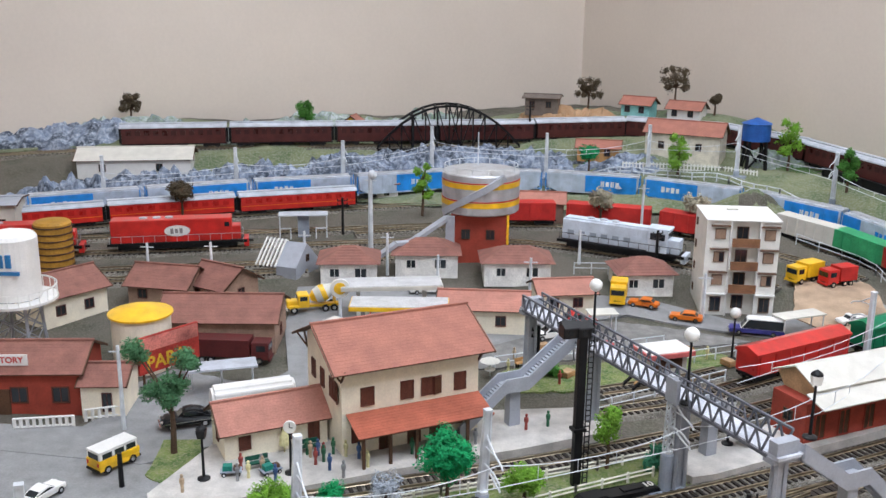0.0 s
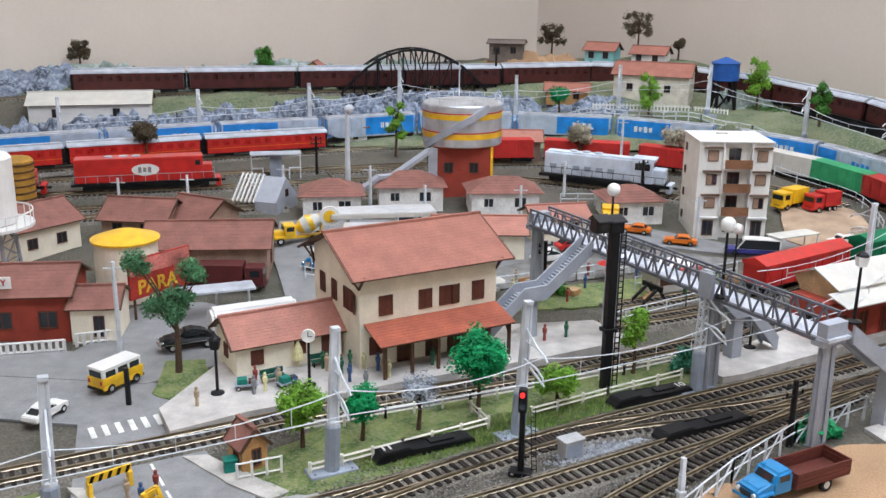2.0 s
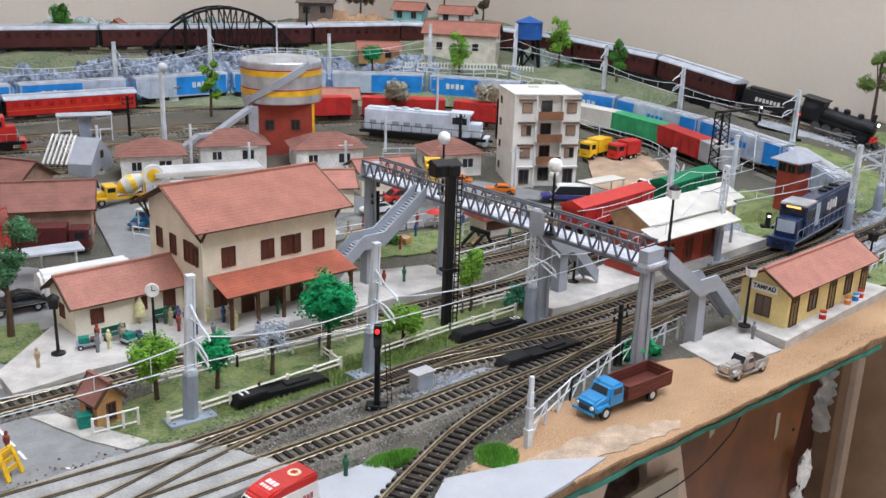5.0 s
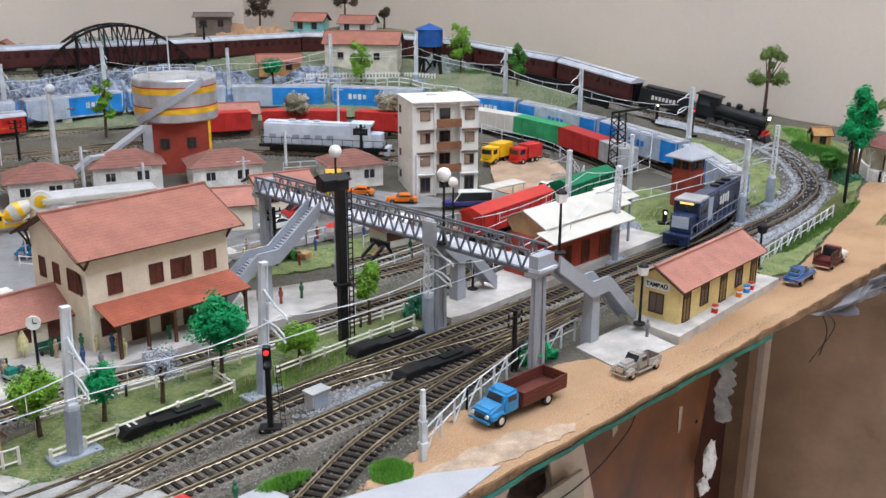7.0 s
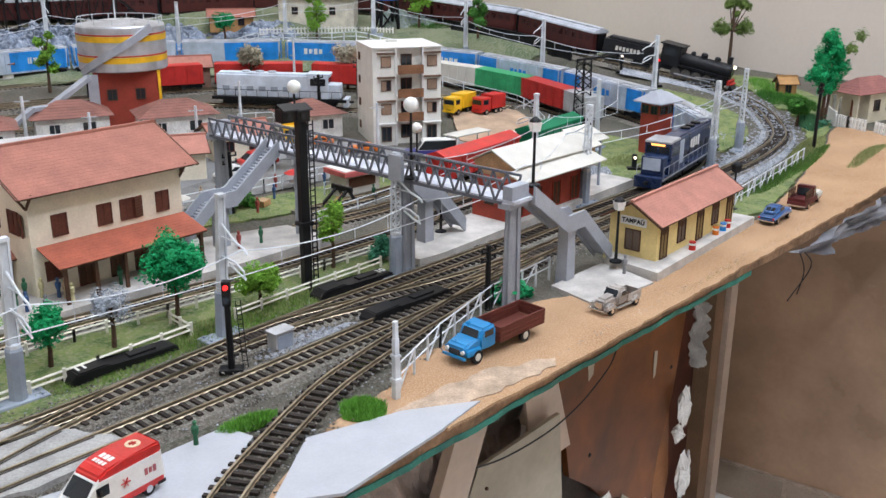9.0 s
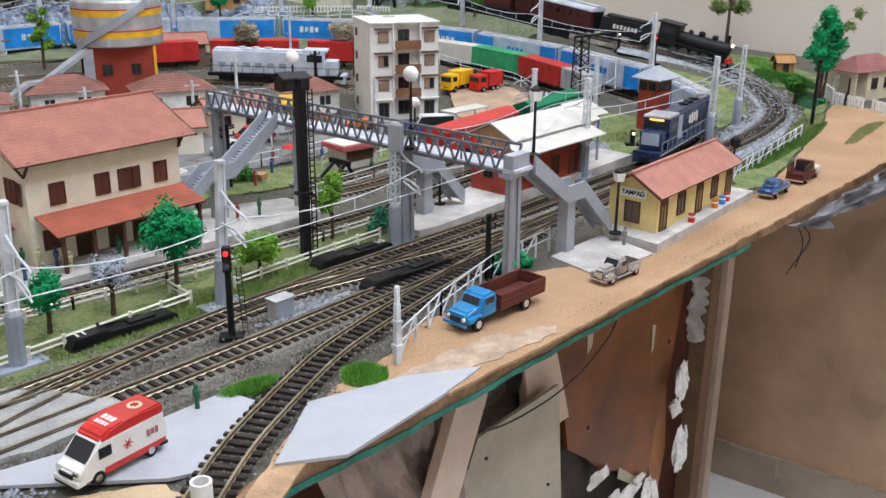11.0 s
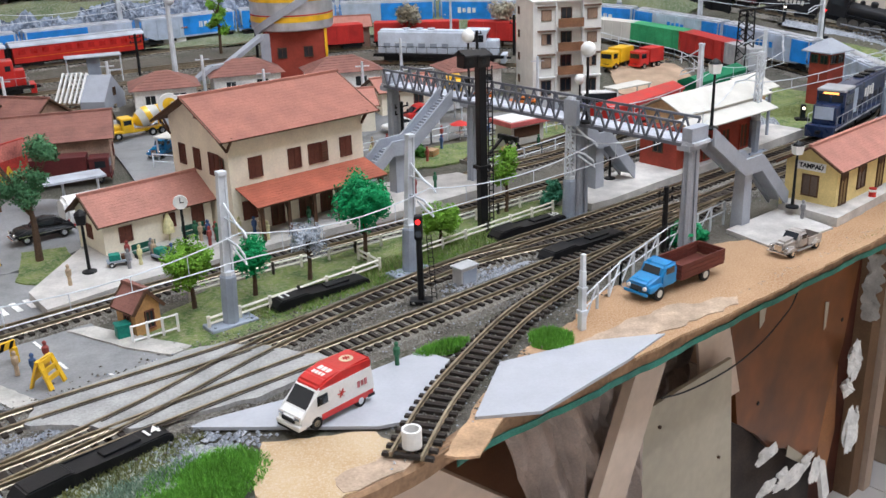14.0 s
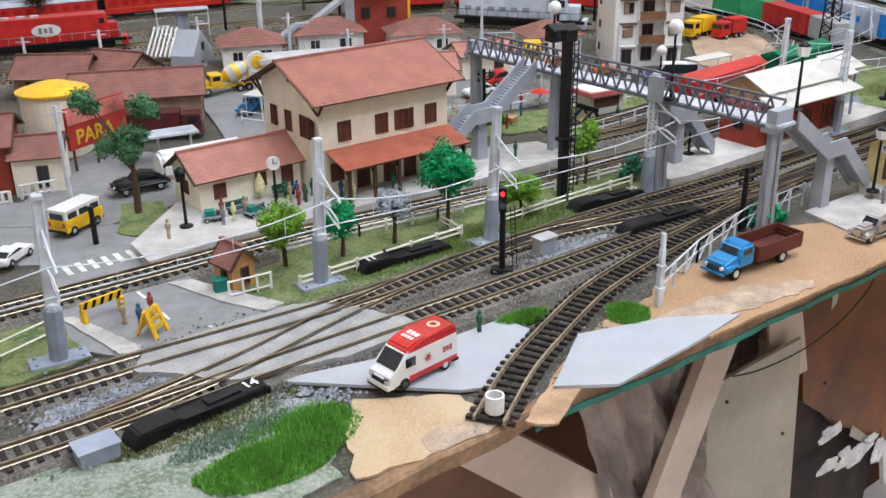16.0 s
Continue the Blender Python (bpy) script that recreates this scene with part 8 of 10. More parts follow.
def tree(x, y, h, blobs, leaf, label, z=None, trunk_r=0.2, size=0.26, count=900, name="tree", seed=1, lean=0.0, group="model trees"):
    z = ground(x, y) if z is None else z
    t = thing(name, x, y, z, 0, label, "tree", group)
    bm = bm_new()
    top = Vector((lean, 0, h))
    mid = Vector((lean * 0.2 + 0.1, 0.05, h * 0.5))
    tube(bm, (0, 0, -0.3), mid, trunk_r, trunk_r * 0.75, n=8)
    tube(bm, mid, top, trunk_r * 0.75, trunk_r * 0.35, n=8)
    part("trunk", bm, bark, t)
    for cx, cy, cz, r in blobs:
        bm = bm_new()
        s = mid.lerp(top, 0.3 if cz < h * 1.1 else 0.7)
        tube(bm, s, (cx, cy, cz), trunk_r * 0.45, trunk_r * 0.15, n=5)
        part("limb", bm, bark, t)
    v, f = leaf_cloud(blobs, int(count * 2.6), size * 0.58, seed)
    mesh_part("crown", v, f, leaf, t, kind="stuff")
    return t


def round_blobs(r, z, seed, n=7):
    rnd = random.Random(seed)
    return [(0, 0, z, r * 0.8)] + [(r * 0.55 * math.cos(2 * math.pi * k / n + rnd.random()), r * 0.55 * math.sin(2 * math.pi * k / n + rnd.random()), z + r * (rnd.random() - 0.4) * 0.8, r * (0.42 + 0.2 * rnd.random())) for k in range(n)]


tree(1.3, 123.2, 4.2, round_blobs(2.15, 4.7, 3, 9) + [(0.2, 0, 3.5, 1.1), (-0.2, 0.2, 6.1, 1.2)], leaf_em, "dense emerald green tree on the lawn strip", count=4200, size=0.15, seed=3)
tree(-7.4, 118.6, 2.6, round_blobs(1.3, 3.0, 4) + [(0, 0, 2.2, 0.8), (0.1, 0, 3.9, 0.8)], leaf_em, "small round emerald tree beside the mast", count=1800, size=0.12, seed=4)
tree(-3.3, 120.4, 3.2, round_blobs(1.3, 3.3, 5), leaf_grey, "bare grey-leaved tree on the lawn strip", count=900, size=0.11, seed=5)
tree(-11.6, 117.5, 2.9, round_blobs(1.85, 3.3, 6) + [(-0.3, 0, 2.3, 0.9), (-0.2, 0.1, 4.5, 0.9)], leaf_light, "light green leafy tree near the hut", count=2600, size=0.13, seed=6, lean=-0.6)
tree(7.6, 124.6, 1.6, round_blobs(1.65, 2.4, 7), leaf_light, "light green bushy tree by the signal", count=2600, size=0.13, seed=7)
tree(15.1, 131.2, 3.4, [(0, 0, 4.2, 1.1), (0.4, 0.3, 5.2, 0.9), (-0.5, 0.2, 3.2, 0.8)], leaf_light, "slim green tree beside the gantry", count=700, size=0.17, seed=8)
tree(-23.8, 130.8, 6.0, [(-3.2, 0.3, 9.9, 1.1), (-2.5, 0.5, 9.3, 0.8), (-0.2, 0, 6.5, 1.25), (-1.7, 0.3, 6.1, 1.0), (0.9, 0.2, 6.9, 0.95), (0.1, -0.4, 5.5, 0.9), (1.4, 0.5, 9.2, 1.1), (2.0, 0.3, 8.7, 0.8)], leaf_dark, "tall street tree with three grey-green clumps", trunk_r=0.33, count=3000, size=0.15, seed=9)
BACK_TREES = ((-8.0, 214, None, 8.5, leaf_light, "slender light green tree behind the tank", 1.3, 1), (21.5, 206.5, None, 6.6, leaf_pale, "pale blossoming tree in the yard", 1.9, 0), (36.5, 205, None, 6.4, leaf_pale, "pale reddish tree in the yard", 2.2, 0),
              (22, 236, None, 6.0, leaf_em, "green tree beside the upper line", 1.9, 0), (38, 231.5, None, 7.5, leaf_light, "light green tree below the hill house", 1.7, 1), (-72, 250, 13.4, 5.2, leaf_brown, "wind-bent dark tree on the hill", 2.6, 2), (-35.6, 252, 13.2, 4.6, leaf_mid, "small green tree on the rocky hill", 1.5, 1),
              (24.2, 268, 15.4, 6.4, leaf_brown, "dark brown-leaved tree on the hill", 3.3, 2), (43, 268, 16.5, 8.2, leaf_brown, "tall dark tree behind the cottages", 3.6, 2), (50.5, 262, 15.6, 4.0, leaf_brown, "small dark tree behind the cottages", 1.4, 0), (58.4, 233, 9.5, 8.6, leaf_light, "light green tree by the blue tank", 1.7, 1),
              (63.1, 215, 9.2, 6.6, leaf_mid, "thin green tree on the hillside", 1.3, 1), (91.6, 164.6, None, 3.0, leaf_mid, "green bush tree on the verge", 1.4, 0), (-47, 205, None, 6.4, leaf_brown, "brown-leaved tree behind the red locomotive", 2.0, 0))
for k, (x, y, z, h, m, lab, r, form) in enumerate(BACK_TREES):
    if form == 0:
        blobs = round_blobs(r, h * 0.85, 20 + k, 6)
    elif form == 1:  # slim, stacked clumps
        rnd = random.Random(90 + k)
        n = 6 if h < 10 else 9
        blobs = [(r * 0.65 * math.cos(2.4 * i + k), r * 0.65 * math.sin(2.4 * i + k), h * (0.42 + 0.58 * i / (n - 1)), r * (0.62 + 0.3 * rnd.random()) * (1.1 - 0.5 * i / n)) for i in range(n)]
    else:  # flat layered tiers on bare limbs
        rnd = random.Random(90 + k)
        blobs = []
        for tier in (0.55, 0.74, 0.97):
            for i in range(7):
                a, d = 0.9 * i + rnd.random(), r * (0.3 + 0.6 * rnd.random()) * (1.25 - 0.45 * tier)
                blobs.append((d * math.cos(a), d * math.sin(a), h * tier + 0.7 * (rnd.random() - 0.3), r * (0.2 + 0.12 * rnd.random())))
    tree(x, y, h * 0.8, blobs, m, lab, count=1000 if h < 10 else 2400, size=0.24, seed=30 + k, trunk_r=0.26, z=z)


tree(98.2, 190.2, 11.6, [(-2.4, 0, 8.3, 1.25), (-1.3, 0.3, 8.0, 1.05), (2.6, 0, 8.2, 1.3), (1.7, 0.4, 7.6, 0.9), (-0.9, 0, 12.0, 1.0), (0.5, 0.2, 12.5, 1.15), (1.9, 0, 11.9, 1.0), (2.9, 0.2, 11.4, 0.7), (0.6, 0, 10.4, 0.6)], paint("leaf_olive", (0.16, 0.24, 0.06), 0.85, vary=0.4, grain=90), "tall sparse tree with flat leaf tiers at the wall", count=2400, size=0.2, seed=61, trunk_r=0.34, z=3.9)
et = tree(93.2, 161.6, 10.5, [(-1.4, 0, 7.2, 1.5), (0.9, 0.3, 6.6, 1.5), (2.1, 0, 8.2, 1.2), (-0.6, 0.3, 9.4, 1.35), (0.7, -0.2, 10.6, 1.3), (-0.2, 0, 12.0, 1.2), (0.2, 0, 5.4, 1.2), (1.6, 0.2, 9.8, 0.9)], leaf_em, "tall emerald tree with three bare trunks beside the curve", count=3600, size=0.22, seed=62, trunk_r=0.3)
for dx, dz in ((0.9, 7.4), (-0.8, 6.8)):
    bm = bm_new()
    tube(bm, (dx * 0.5, 0, -0.4), (dx * 1.2, 0, dz), 0.24, 0.12, n=7)
    part("trunk", bm, bark, et)
v, f = leaf_cloud([(2.6, -1.0, 10.6, 0.95), (3.6, -1.4, 12.4, 0.9)], 460, 0.13, 63)
mesh_part("yellow_clump", v, f, MATS["leaf_olive"], et, "yellow-green leaf clumps", "stuff")


# ---- grass tufts and bushes ----
def tuft(x, y, rx, ry, h, count, mat, label, rot=0, seed=1, name="grass_tuft"):
    rnd = random.Random(seed)
    verts, faces = [], []
    for _ in range(count):
        a, r = rnd.random() * 2 * math.pi, rnd.random() ** 0.5
        px, py = rx * r * math.cos(a), ry * r * math.sin(a)
        px *= 0.85 + 0.3 * noise.noise(Vector((a, seed, 0)))
        ca, sa = math.cos(radians(rot)), math.sin(radians(rot))
        wx, wy = x + px * ca - py * sa, y + px * sa + py * ca
        g = ground(wx, wy) if y > 128 else 0.0
        b = rnd.random() * math.pi
        dx, dy = 0.045 * math.cos(b), 0.045 * math.sin(b)
        hh = h * (0.5 + rnd.random()) * (1.1 - 0.6 * r)
        lx, ly = (rnd.random() - 0.5) * 0.5, (rnd.random() - 0.5) * 0.5
        k = len(verts)
        verts += [(wx - dx, wy - dy, g), (wx + dx, wy + dy, g), (wx + lx, wy + ly, g + 0.1 + hh)]
        faces.append((k, k + 1, k + 2))
    ob = mesh_part(name, verts, faces, mat, None)
    return tagged(ob, label, "grass", kind="stuff")


lush = paint("lush_grass", (0.145, 0.37, 0.05), 0.85, vary=0.4, grain=50)
tuft(3.6, 106.3, 2.2, 0.7, 0.55, 2500, lush, "bright green static grass clump by the track", 20, 1)
tuft(10.4, 105.6, 1.7, 1.5, 0.6, 3200, lush, "bright green static grass clump near the siding", 20, 2)
tuft(-10.2, 96.2, 2.6, 1.7, 0.45, 4600, lush, "large bright green static grass clump", 30, 3)
tuft(100, 180, 3.6, 7.0, 0.6, 3500, lush, "green grass between curve and wall", -5, 24)
tuft(97.5, 176, 2.0, 5.0, 0.9, 1800, leaf_mid, "dark green weeds beside the curve", 0, 25, "weeds")
tuft(-12.6, 93.0, 4.4, 1.9, 0.5, 6500, lush, "dense bright green static grass along the front", 22, 26)
tuft(-11.0, 95.6, 4.2, 2.6, 0.3, 2600, lush, "thin green static grass round the clump", 30, 23)
tuft(-13.2, 93.6, 2.8, 1.1, 0.4, 3000, lush, "bright green static grass near the front", 30, 4)


def shrub(x, y, blobs, count, size, mat, label, seed):
    v, f = leaf_cloud(blobs, count, size, seed)
    o = mesh_part("shrub", v, f, mat, None)
    o.matrix_basis = pose(x * CM, y * CM, 0.05 * CM)
    return tagged(o, label, "shrub", "low shrubs")


shrub(26.6, 119.4, [(-1.3, -0.2, 0.5, 0.75), (-0.3, 0.1, 0.8, 0.9), (0.7, 0.2, 0.6, 0.8), (1.5, 0.3, 0.4, 0.55)], 900, 0.16, paint("leaf_plastic", (0.02, 0.36, 0.14), 0.4, vary=0.3, grain=90), "shiny emerald plastic shrub by the footbridge", 5)
shrub(19.4, 131.2, [(-0.4, 0, 0.9, 0.9), (0.5, 0.2, 1.3, 0.9), (0.1, 0, 2.0, 0.7)], 800, 0.13, paint("leaf_teal", (0.05, 0.22, 0.13), 0.8, vary=0.35, grain=90), "dark blue-green shrub by the fence", 6)
shrub(10.4, 152.0, [(-0.8, 0, 0.8, 0.9), (0.5, 0.2, 1.0, 1.0), (1.2, 0.1, 0.6, 0.7)], 700, 0.15, leaf_mid, "dark green bush beside the footbridge foot", 7)
shrub(92.2, 160.6, [(-0.8, 0, 0.9, 1.2), (0.6, 0.4, 1.3, 1.3), (0.0, 1.0, 0.8, 1.0)], 900, 0.2, MATS["leaf_teal"], "dark green bush under the emerald tree", 8)
lawn_mix = paint("lawn_pale", (0.27, 0.30, 0.12), 0.9, vary=0.4, grain=40)
tuft(5, 121.0, 16.5, 2.4, 0.36, 9000, paint("lawn_blade", (0.16, 0.30, 0.05), 0.9, vary=0.4, grain=40), "mixed green grass on the lawn strip", 28, 7, "lawn_grass")
tuft(73.5, 144.6, 18, 1.3, 0.6, 8000, turf, "green grass along the road verge", 31, 8, "verge_grass")
tuft(60, 157, 5, 3, 0.25, 3000, lawn_mix, "olive grass round the signal cabin", 30, 9, "lawn_grass")
tuft(92.5, 163, 5.0, 1.3, 1.1, 2600, leaf_dark, "dark green shrubs on the verge outside the curve", 60, 15, "shrub")
tuft(98, 172, 5.0, 2.0, 1.0, 2200, leaf_mid, "green undergrowth beside the curve", 80, 16, "shrub")
tuft(60.5, 233, 6, 2.0, 0.8, 1200, leaf_mid, "green undergrowth on the hillside", -40, 17, "shrub")
tuft(3, 120.6, 16.5, 2.3, 0.4, 7000, lawn_mix, "pale yellowish grass on the lawn strip", 28, 18, "lawn_grass")
tuft(82, 151.4, 11, 1.7, 0.5, 5000, lawn_mix, "pale grass mixed into the road verge", 40, 19, "verge_grass")
weeds = paint("weed_olive", (0.16, 0.17, 0.06), 0.9, vary=0.4, grain=40)
tuft(-16, 97.5, 6.5, 1.6, 0.22, 3500, weeds, "sparse olive weeds on the gravel", 29, 10, "weeds")
tuft(2, 109.5, 5.0, 0.9, 0.2, 1500, weeds, "yellowish weeds between the main lines", 30, 20, "weeds")
tuft(14, 115.8, 6.0, 0.9, 0.22, 1700, lawn_mix, "mossy green growth between the main lines", 31, 21, "weeds")
tuft(-14.5, 95.8, 4.2, 1.0, 0.25, 1500, paint("weed_blue", (0.16, 0.24, 0.17), 0.9, vary=0.4), "bluish moss near the front edge", 30, 22, "moss")
tuft(88, 147.0, 8.0, 0.9, 0.4, 2600, lawn_mix, "pale grass on the bank below the dirt road", 30, 31, "verge_grass")
tuft(47, 119.6, 16, 0.5, 0.12, 900, weeds, "thin moss along the worn edge of the dirt road", 28, 32, "moss")
tuft(12, 111.5, 3.0, 1.2, 0.25, 900, weeds, "sparse yellowish weeds by the siding", 40, 11, "weeds")

# loose ballast stones near the camera, and rocks on the hill
CARDS = [[(-12.4, 101.0), (-1.9, 98.1), (-0.2, 98.2), (3.6, 104.6), (2.2, 106.3), (-3.4, 103.4), (-6, 102.6)], [(3.3, 97.6), (7.0, 97.2), (13.8, 101.5), (17.5, 104.2), (12.6, 104.6), (6.4, 103.4)], [(-8.0, 98.6), (-2.0, 97.9), (-0.9, 95.6), (-2.2, 93.9), (-5.0, 92.4), (-8.4, 91.2), (-8.8, 94.4)]]


def stones(name, spots, count, size, mat, label, seed):
    rnd = random.Random(seed)
    verts, faces = [], []
    for _ in range(count):
        x, y, z, w = rnd.choice(spots)
        x, y = x + rnd.gauss(0, w), y + rnd.gauss(0, w)
        ea, eb = to_ab(x, y)
        if eb < front_edge(ea) + 0.3 or any(inside(c, x, y) for c in CARDS):
            continue
        s = size * (0.5 + rnd.random())
        k = len(verts)
        c = Vector((x, y, z))
        for d in ((1, 0, 0), (-0.9, 0.3, 0), (0.1, 1, 0.1), (0, -1, 0), (0.1, 0, 0.8)):
            verts.append(tuple(c + Vector((d[0] * s * (0.6 + rnd.random() * 0.7), d[1] * s * (0.6 + rnd.random() * 0.7), d[2] * s))))
        faces += [(k + 4, k, k + 2), (k + 4, k + 2, k + 1), (k + 4, k + 1, k + 3), (k + 4, k + 3, k)]
    return tagged(mesh_part(name, verts, faces, mat, None), label, "gravel", kind="stuff")


line_spots = [(p.x, p.y, p.z + 0.2, 1.3) for k in "bcdx" for p in TRACK[k] if 94 < p.y < 132 and -24 < p.x < 36]
stones("ballast_stones", line_spots, 12000, 0.10, gravel, "loose brown-grey ballast stones between the rails", 1)
stones("pale_stones", [(-19, 101, 0.12, 1.6), (-16.5, 101.6, 0.12, 1.2), (8.4, 115.6, 0.1, 1.2), (10, 117, 0.1, 1.0), (-22, 100.5, 0.12, 1.8), (-11, 98.5, 0.02, 1.6)], 2600, 0.16, gravel_blue, "pale blue-grey loose stones by the crossing", 2)
stones("pale_grit", line_spots, 4500, 0.07, gravel_blue, "fine pale grit scattered between the rails", 14)
stones("curve_stones", [(p.x, p.y, p.z + 0.15, 2.0) for p in TRACK["c"] if 62 < p.x and p.y < 188], 3500, 0.2, gravel_blue, "pale stones on the curve's embankment", 3)


def rocks(x, y, rx, ry, h, label, seed, mat=None, turn=0.0):
    """A craggy plaster rock face: a displaced mound."""
    verts, faces, n, m = [], [], 44, 18
    for i in range(n + 1):
        for j in range(m + 1):
            u, v = i / n * 2 - 1, j / m * 2 - 1
            px, py = x + u * rx * math.cos(turn) - v * ry * math.sin(turn), y + u * rx * math.sin(turn) + v * ry * math.cos(turn)
            e = max(0.0, 1 - u * u) ** 0.5 * max(0.0, 1 - v * v) ** 0.5
            d = noise.noise(Vector((px * 0.35, py * 0.35, seed))) * 0.6 + noise.noise(Vector((px * 0.9, py * 0.9, seed + 5))) * 0.45
            verts.append((px, py, ground(px, py) - 0.6 + h * e * (0.75 + d)))
    for i in range(n):
        for j in range(m):
            a = i * (m + 1) + j
            faces.append((a, a + m + 1, a + m + 2, a + 1))
    return tagged(mesh_part("rock_outcrop", verts, faces, mat or rock_m, None), label, "rock", "plaster rocks")


BANK = [(p.x, p.y) for p in offset_line([q for q in TRACK["b"] if q.y > 200 and -80 < q.x < 60], -8.0, 0)]
for k in range(9):
    x, y = BANK[int((k + 0.5) / 9 * len(BANK))]
    x2, y2 = BANK[min(len(BANK) - 1, int((k + 0.5) / 9 * len(BANK)) + 3)]
    if x > 42:
        continue
    rocks(x, y, 11.5, 6.0 if x < 10 else 4.6, 4.4 if x < 10 else 2.2, "blue-grey and white plaster rock bank behind the freight line", 40 + k, rock_blue, math.atan2(y2 - y, x2 - x))
rocks(-84, 238, 20, 6, 3.4, "white and blue-grey plaster rocks on the far hillside", 11, rock_blue)
rocks(-62, 245, 24, 5, 3.2, "white and green plaster rock outcrop on the hill", 1)
rocks(-28, 254, 18, 5, 3.2, "white and green plaster rocks behind the upper line", 2)
rocks(-8, 257, 14, 5, 4.0, "pale plaster rocks beside the bridge", 3)
rocks(20, 262, 12, 5, 3.0, "pale brown rock mound near the shack", 4, dirt)
rocks(62, 240, 10, 6, 3.5, "green-grey rocky bank behind the water tank", 7)
stones("coal_heap", [(22, 236.5, 6.0, 2.2), (28, 235.5, 6.0, 2.4), (35, 234, 5.6, 2.0), (48, 227, 5.0, 2.2), (54, 220, 4.6, 1.8)], 2400, 0.55, gravel_blue, "grey broken stone heap beside the yard", 8)
stones("cabin_rubble", [(79, 166, 0.4, 1.8), (77, 172, 0.6, 2.0), (82, 176, 1.2, 2.2), (80, 183, 1.8, 2.2), (52, 152.5, 0.3, 0.8)], 1400, 0.5, gravel_blue, "heap of pale rubble beside the cabin", 9)


# ---- fences ----
def fence(points, h, post_w, gap, rails, mat, label, name="fence", diag=False, z=None):
    t = thing(name, points[0][0], points[0][1], 0, 0, label, "fence", "fences")
    o = Vector((points[0][0], points[0][1], 0))
    for p, q in zip(points, points[1:]):
        p, q = Vector((*p, 0)), Vector((*q, 0))
        n = max(1, int((q - p).length / gap))
        zs = [(ground(*(p.lerp(q, k / n))[:2]) if z is None else z) for k in range(n + 1)]
        for k in range(n + 1):
            c = p.lerp(q, k / n) - o
            bm = bm_new()
            bar(bm, (c.x, c.y, zs[k] - 0.2), (c.x, c.y, zs[k] + h), post_w)
            part("post", bm, mat, t)
        for r in rails:
            bm = bm_new()
            line = [p.lerp(q, k / n) - o for k in range(n + 1)]
            sweep(bm, [(c.x, c.y, zs[k] + r * h) for k, c in enumerate(line)], post_w * 0.45, 4)
            part("rail", bm, mat, t)
        if diag:
            for k in range(0, n, 2):
                a, b = p.lerp(q, k / n) - o, p.lerp(q, (k + 1) / n) - o
                bm = bm_new()
                bar(bm, (a.x, a.y, zs[k] + 0.1), (b.x, b.y, zs[k + 1] + h), post_w * 0.6)
                part("brace", bm, mat, t)
    return t


off = [(p.x, p.y) for p in offset_line([q for q in TRACK["a"] if -13.5 < q.x < 22], -2.7, 0)]
fence(off[::12] + [off[-1]], 1.1, 0.2, 2.3, (0.5, 0.85), fence_white, "cream concrete post-and-rail fence along the station track", z=0)
fence([(-10.6, 113.4), (-4.4, 116.9), (2.0, 120.6)], 1.15, 0.22, 2.3, (0.5, 0.85), fence_white, "cream concrete fence beside the main line", z=0)
fence([(2.0, 120.6), (0.8, 123.4)], 1.1, 0.22, 1.4, (0.5, 0.85), fence_white, "short cream cross fence on the lawn", z=0)
fence([(5.4, 122.4), (12, 126.2), (19, 130.0)], 1.1, 0.2, 2.2, (0.5, 0.85), fence_white, "cream concrete fence by the footbridge", z=0)
fence([(-32.0, 103.4), (-28.7, 106.2), (-26.2, 109.0)], 1.5, 0.16, 2.2, (0.35, 0.95), fence_white, "cream rail fence beside the first mast", z=0)
fence([(13.4, 107.6), (18.0, 112.6), (24.4, 118.3), (31.4, 122.6)], 2.0, 0.15, 1.9, (0.55, 0.97), mast_light, "white steel guard rail along the dirt road", "guard_rail", True, z=0)
fence([(59.6, 135.6), (68, 141.2), (79, 148.2)], 1.9, 0.14, 2.0, (0.5, 0.97), mast_light, "white steel guard rail beyond the halt", "guard_rail", True)
fence([(94.6, 160.4), (94.8, 158.2), (95.6, 155.9)], 1.6, 0.26, 0.42, (0.3, 0.8), white, "white picket fence before the villa's porch", "picket_fence")
fence([(96.5, 154.9), (97.0, 152.6), (99.6, 147.6)], 1.6, 0.26, 0.42, (0.3, 0.8), white, "white picket fence beside the villa's gate", "picket_fence")
gw = thing("garden_wall", 94.6, 160.4, ground(94.6, 160.4), 0, "solid white curved garden wall beside the villa", "wall")
for k in range(6):
    bm = bm_new()
    c0, c1 = [Vector((5.4 * (i / 6) - 0.9 * math.sin(math.pi * i / 6), 8.4 * i / 6, 0.12 * i)) for i in (k, k + 1)]
    bar(bm, c0 + Vector((0, 0, 0.7)), c1 + Vector((0, 0, 0.7 + 0.05 * k)), 0.3, 2.4)
    part("wall_panel", bm, white, gw)
fence([(28.5, 236.2), (38, 235.6), (46.6, 233.6), (52, 229.5)], 1.5, 0.24, 0.6, (0.25, 0.8), white, "white picket fence below the hillside house", "picket_fence", z=8.2)
fence([(-40.4, 134.4), (-35.2, 135.6)], 1.1, 0.25, 0.55, (0.15, 0.95), white, "white balustrade before the factory", "balustrade", z=0.1)
fence([(-34.6, 137.0), (-31.6, 138.2)], 1.1, 0.25, 0.55, (0.15, 0.95), white, "white balustrade before the lean-to", "balustrade", z=0.1)
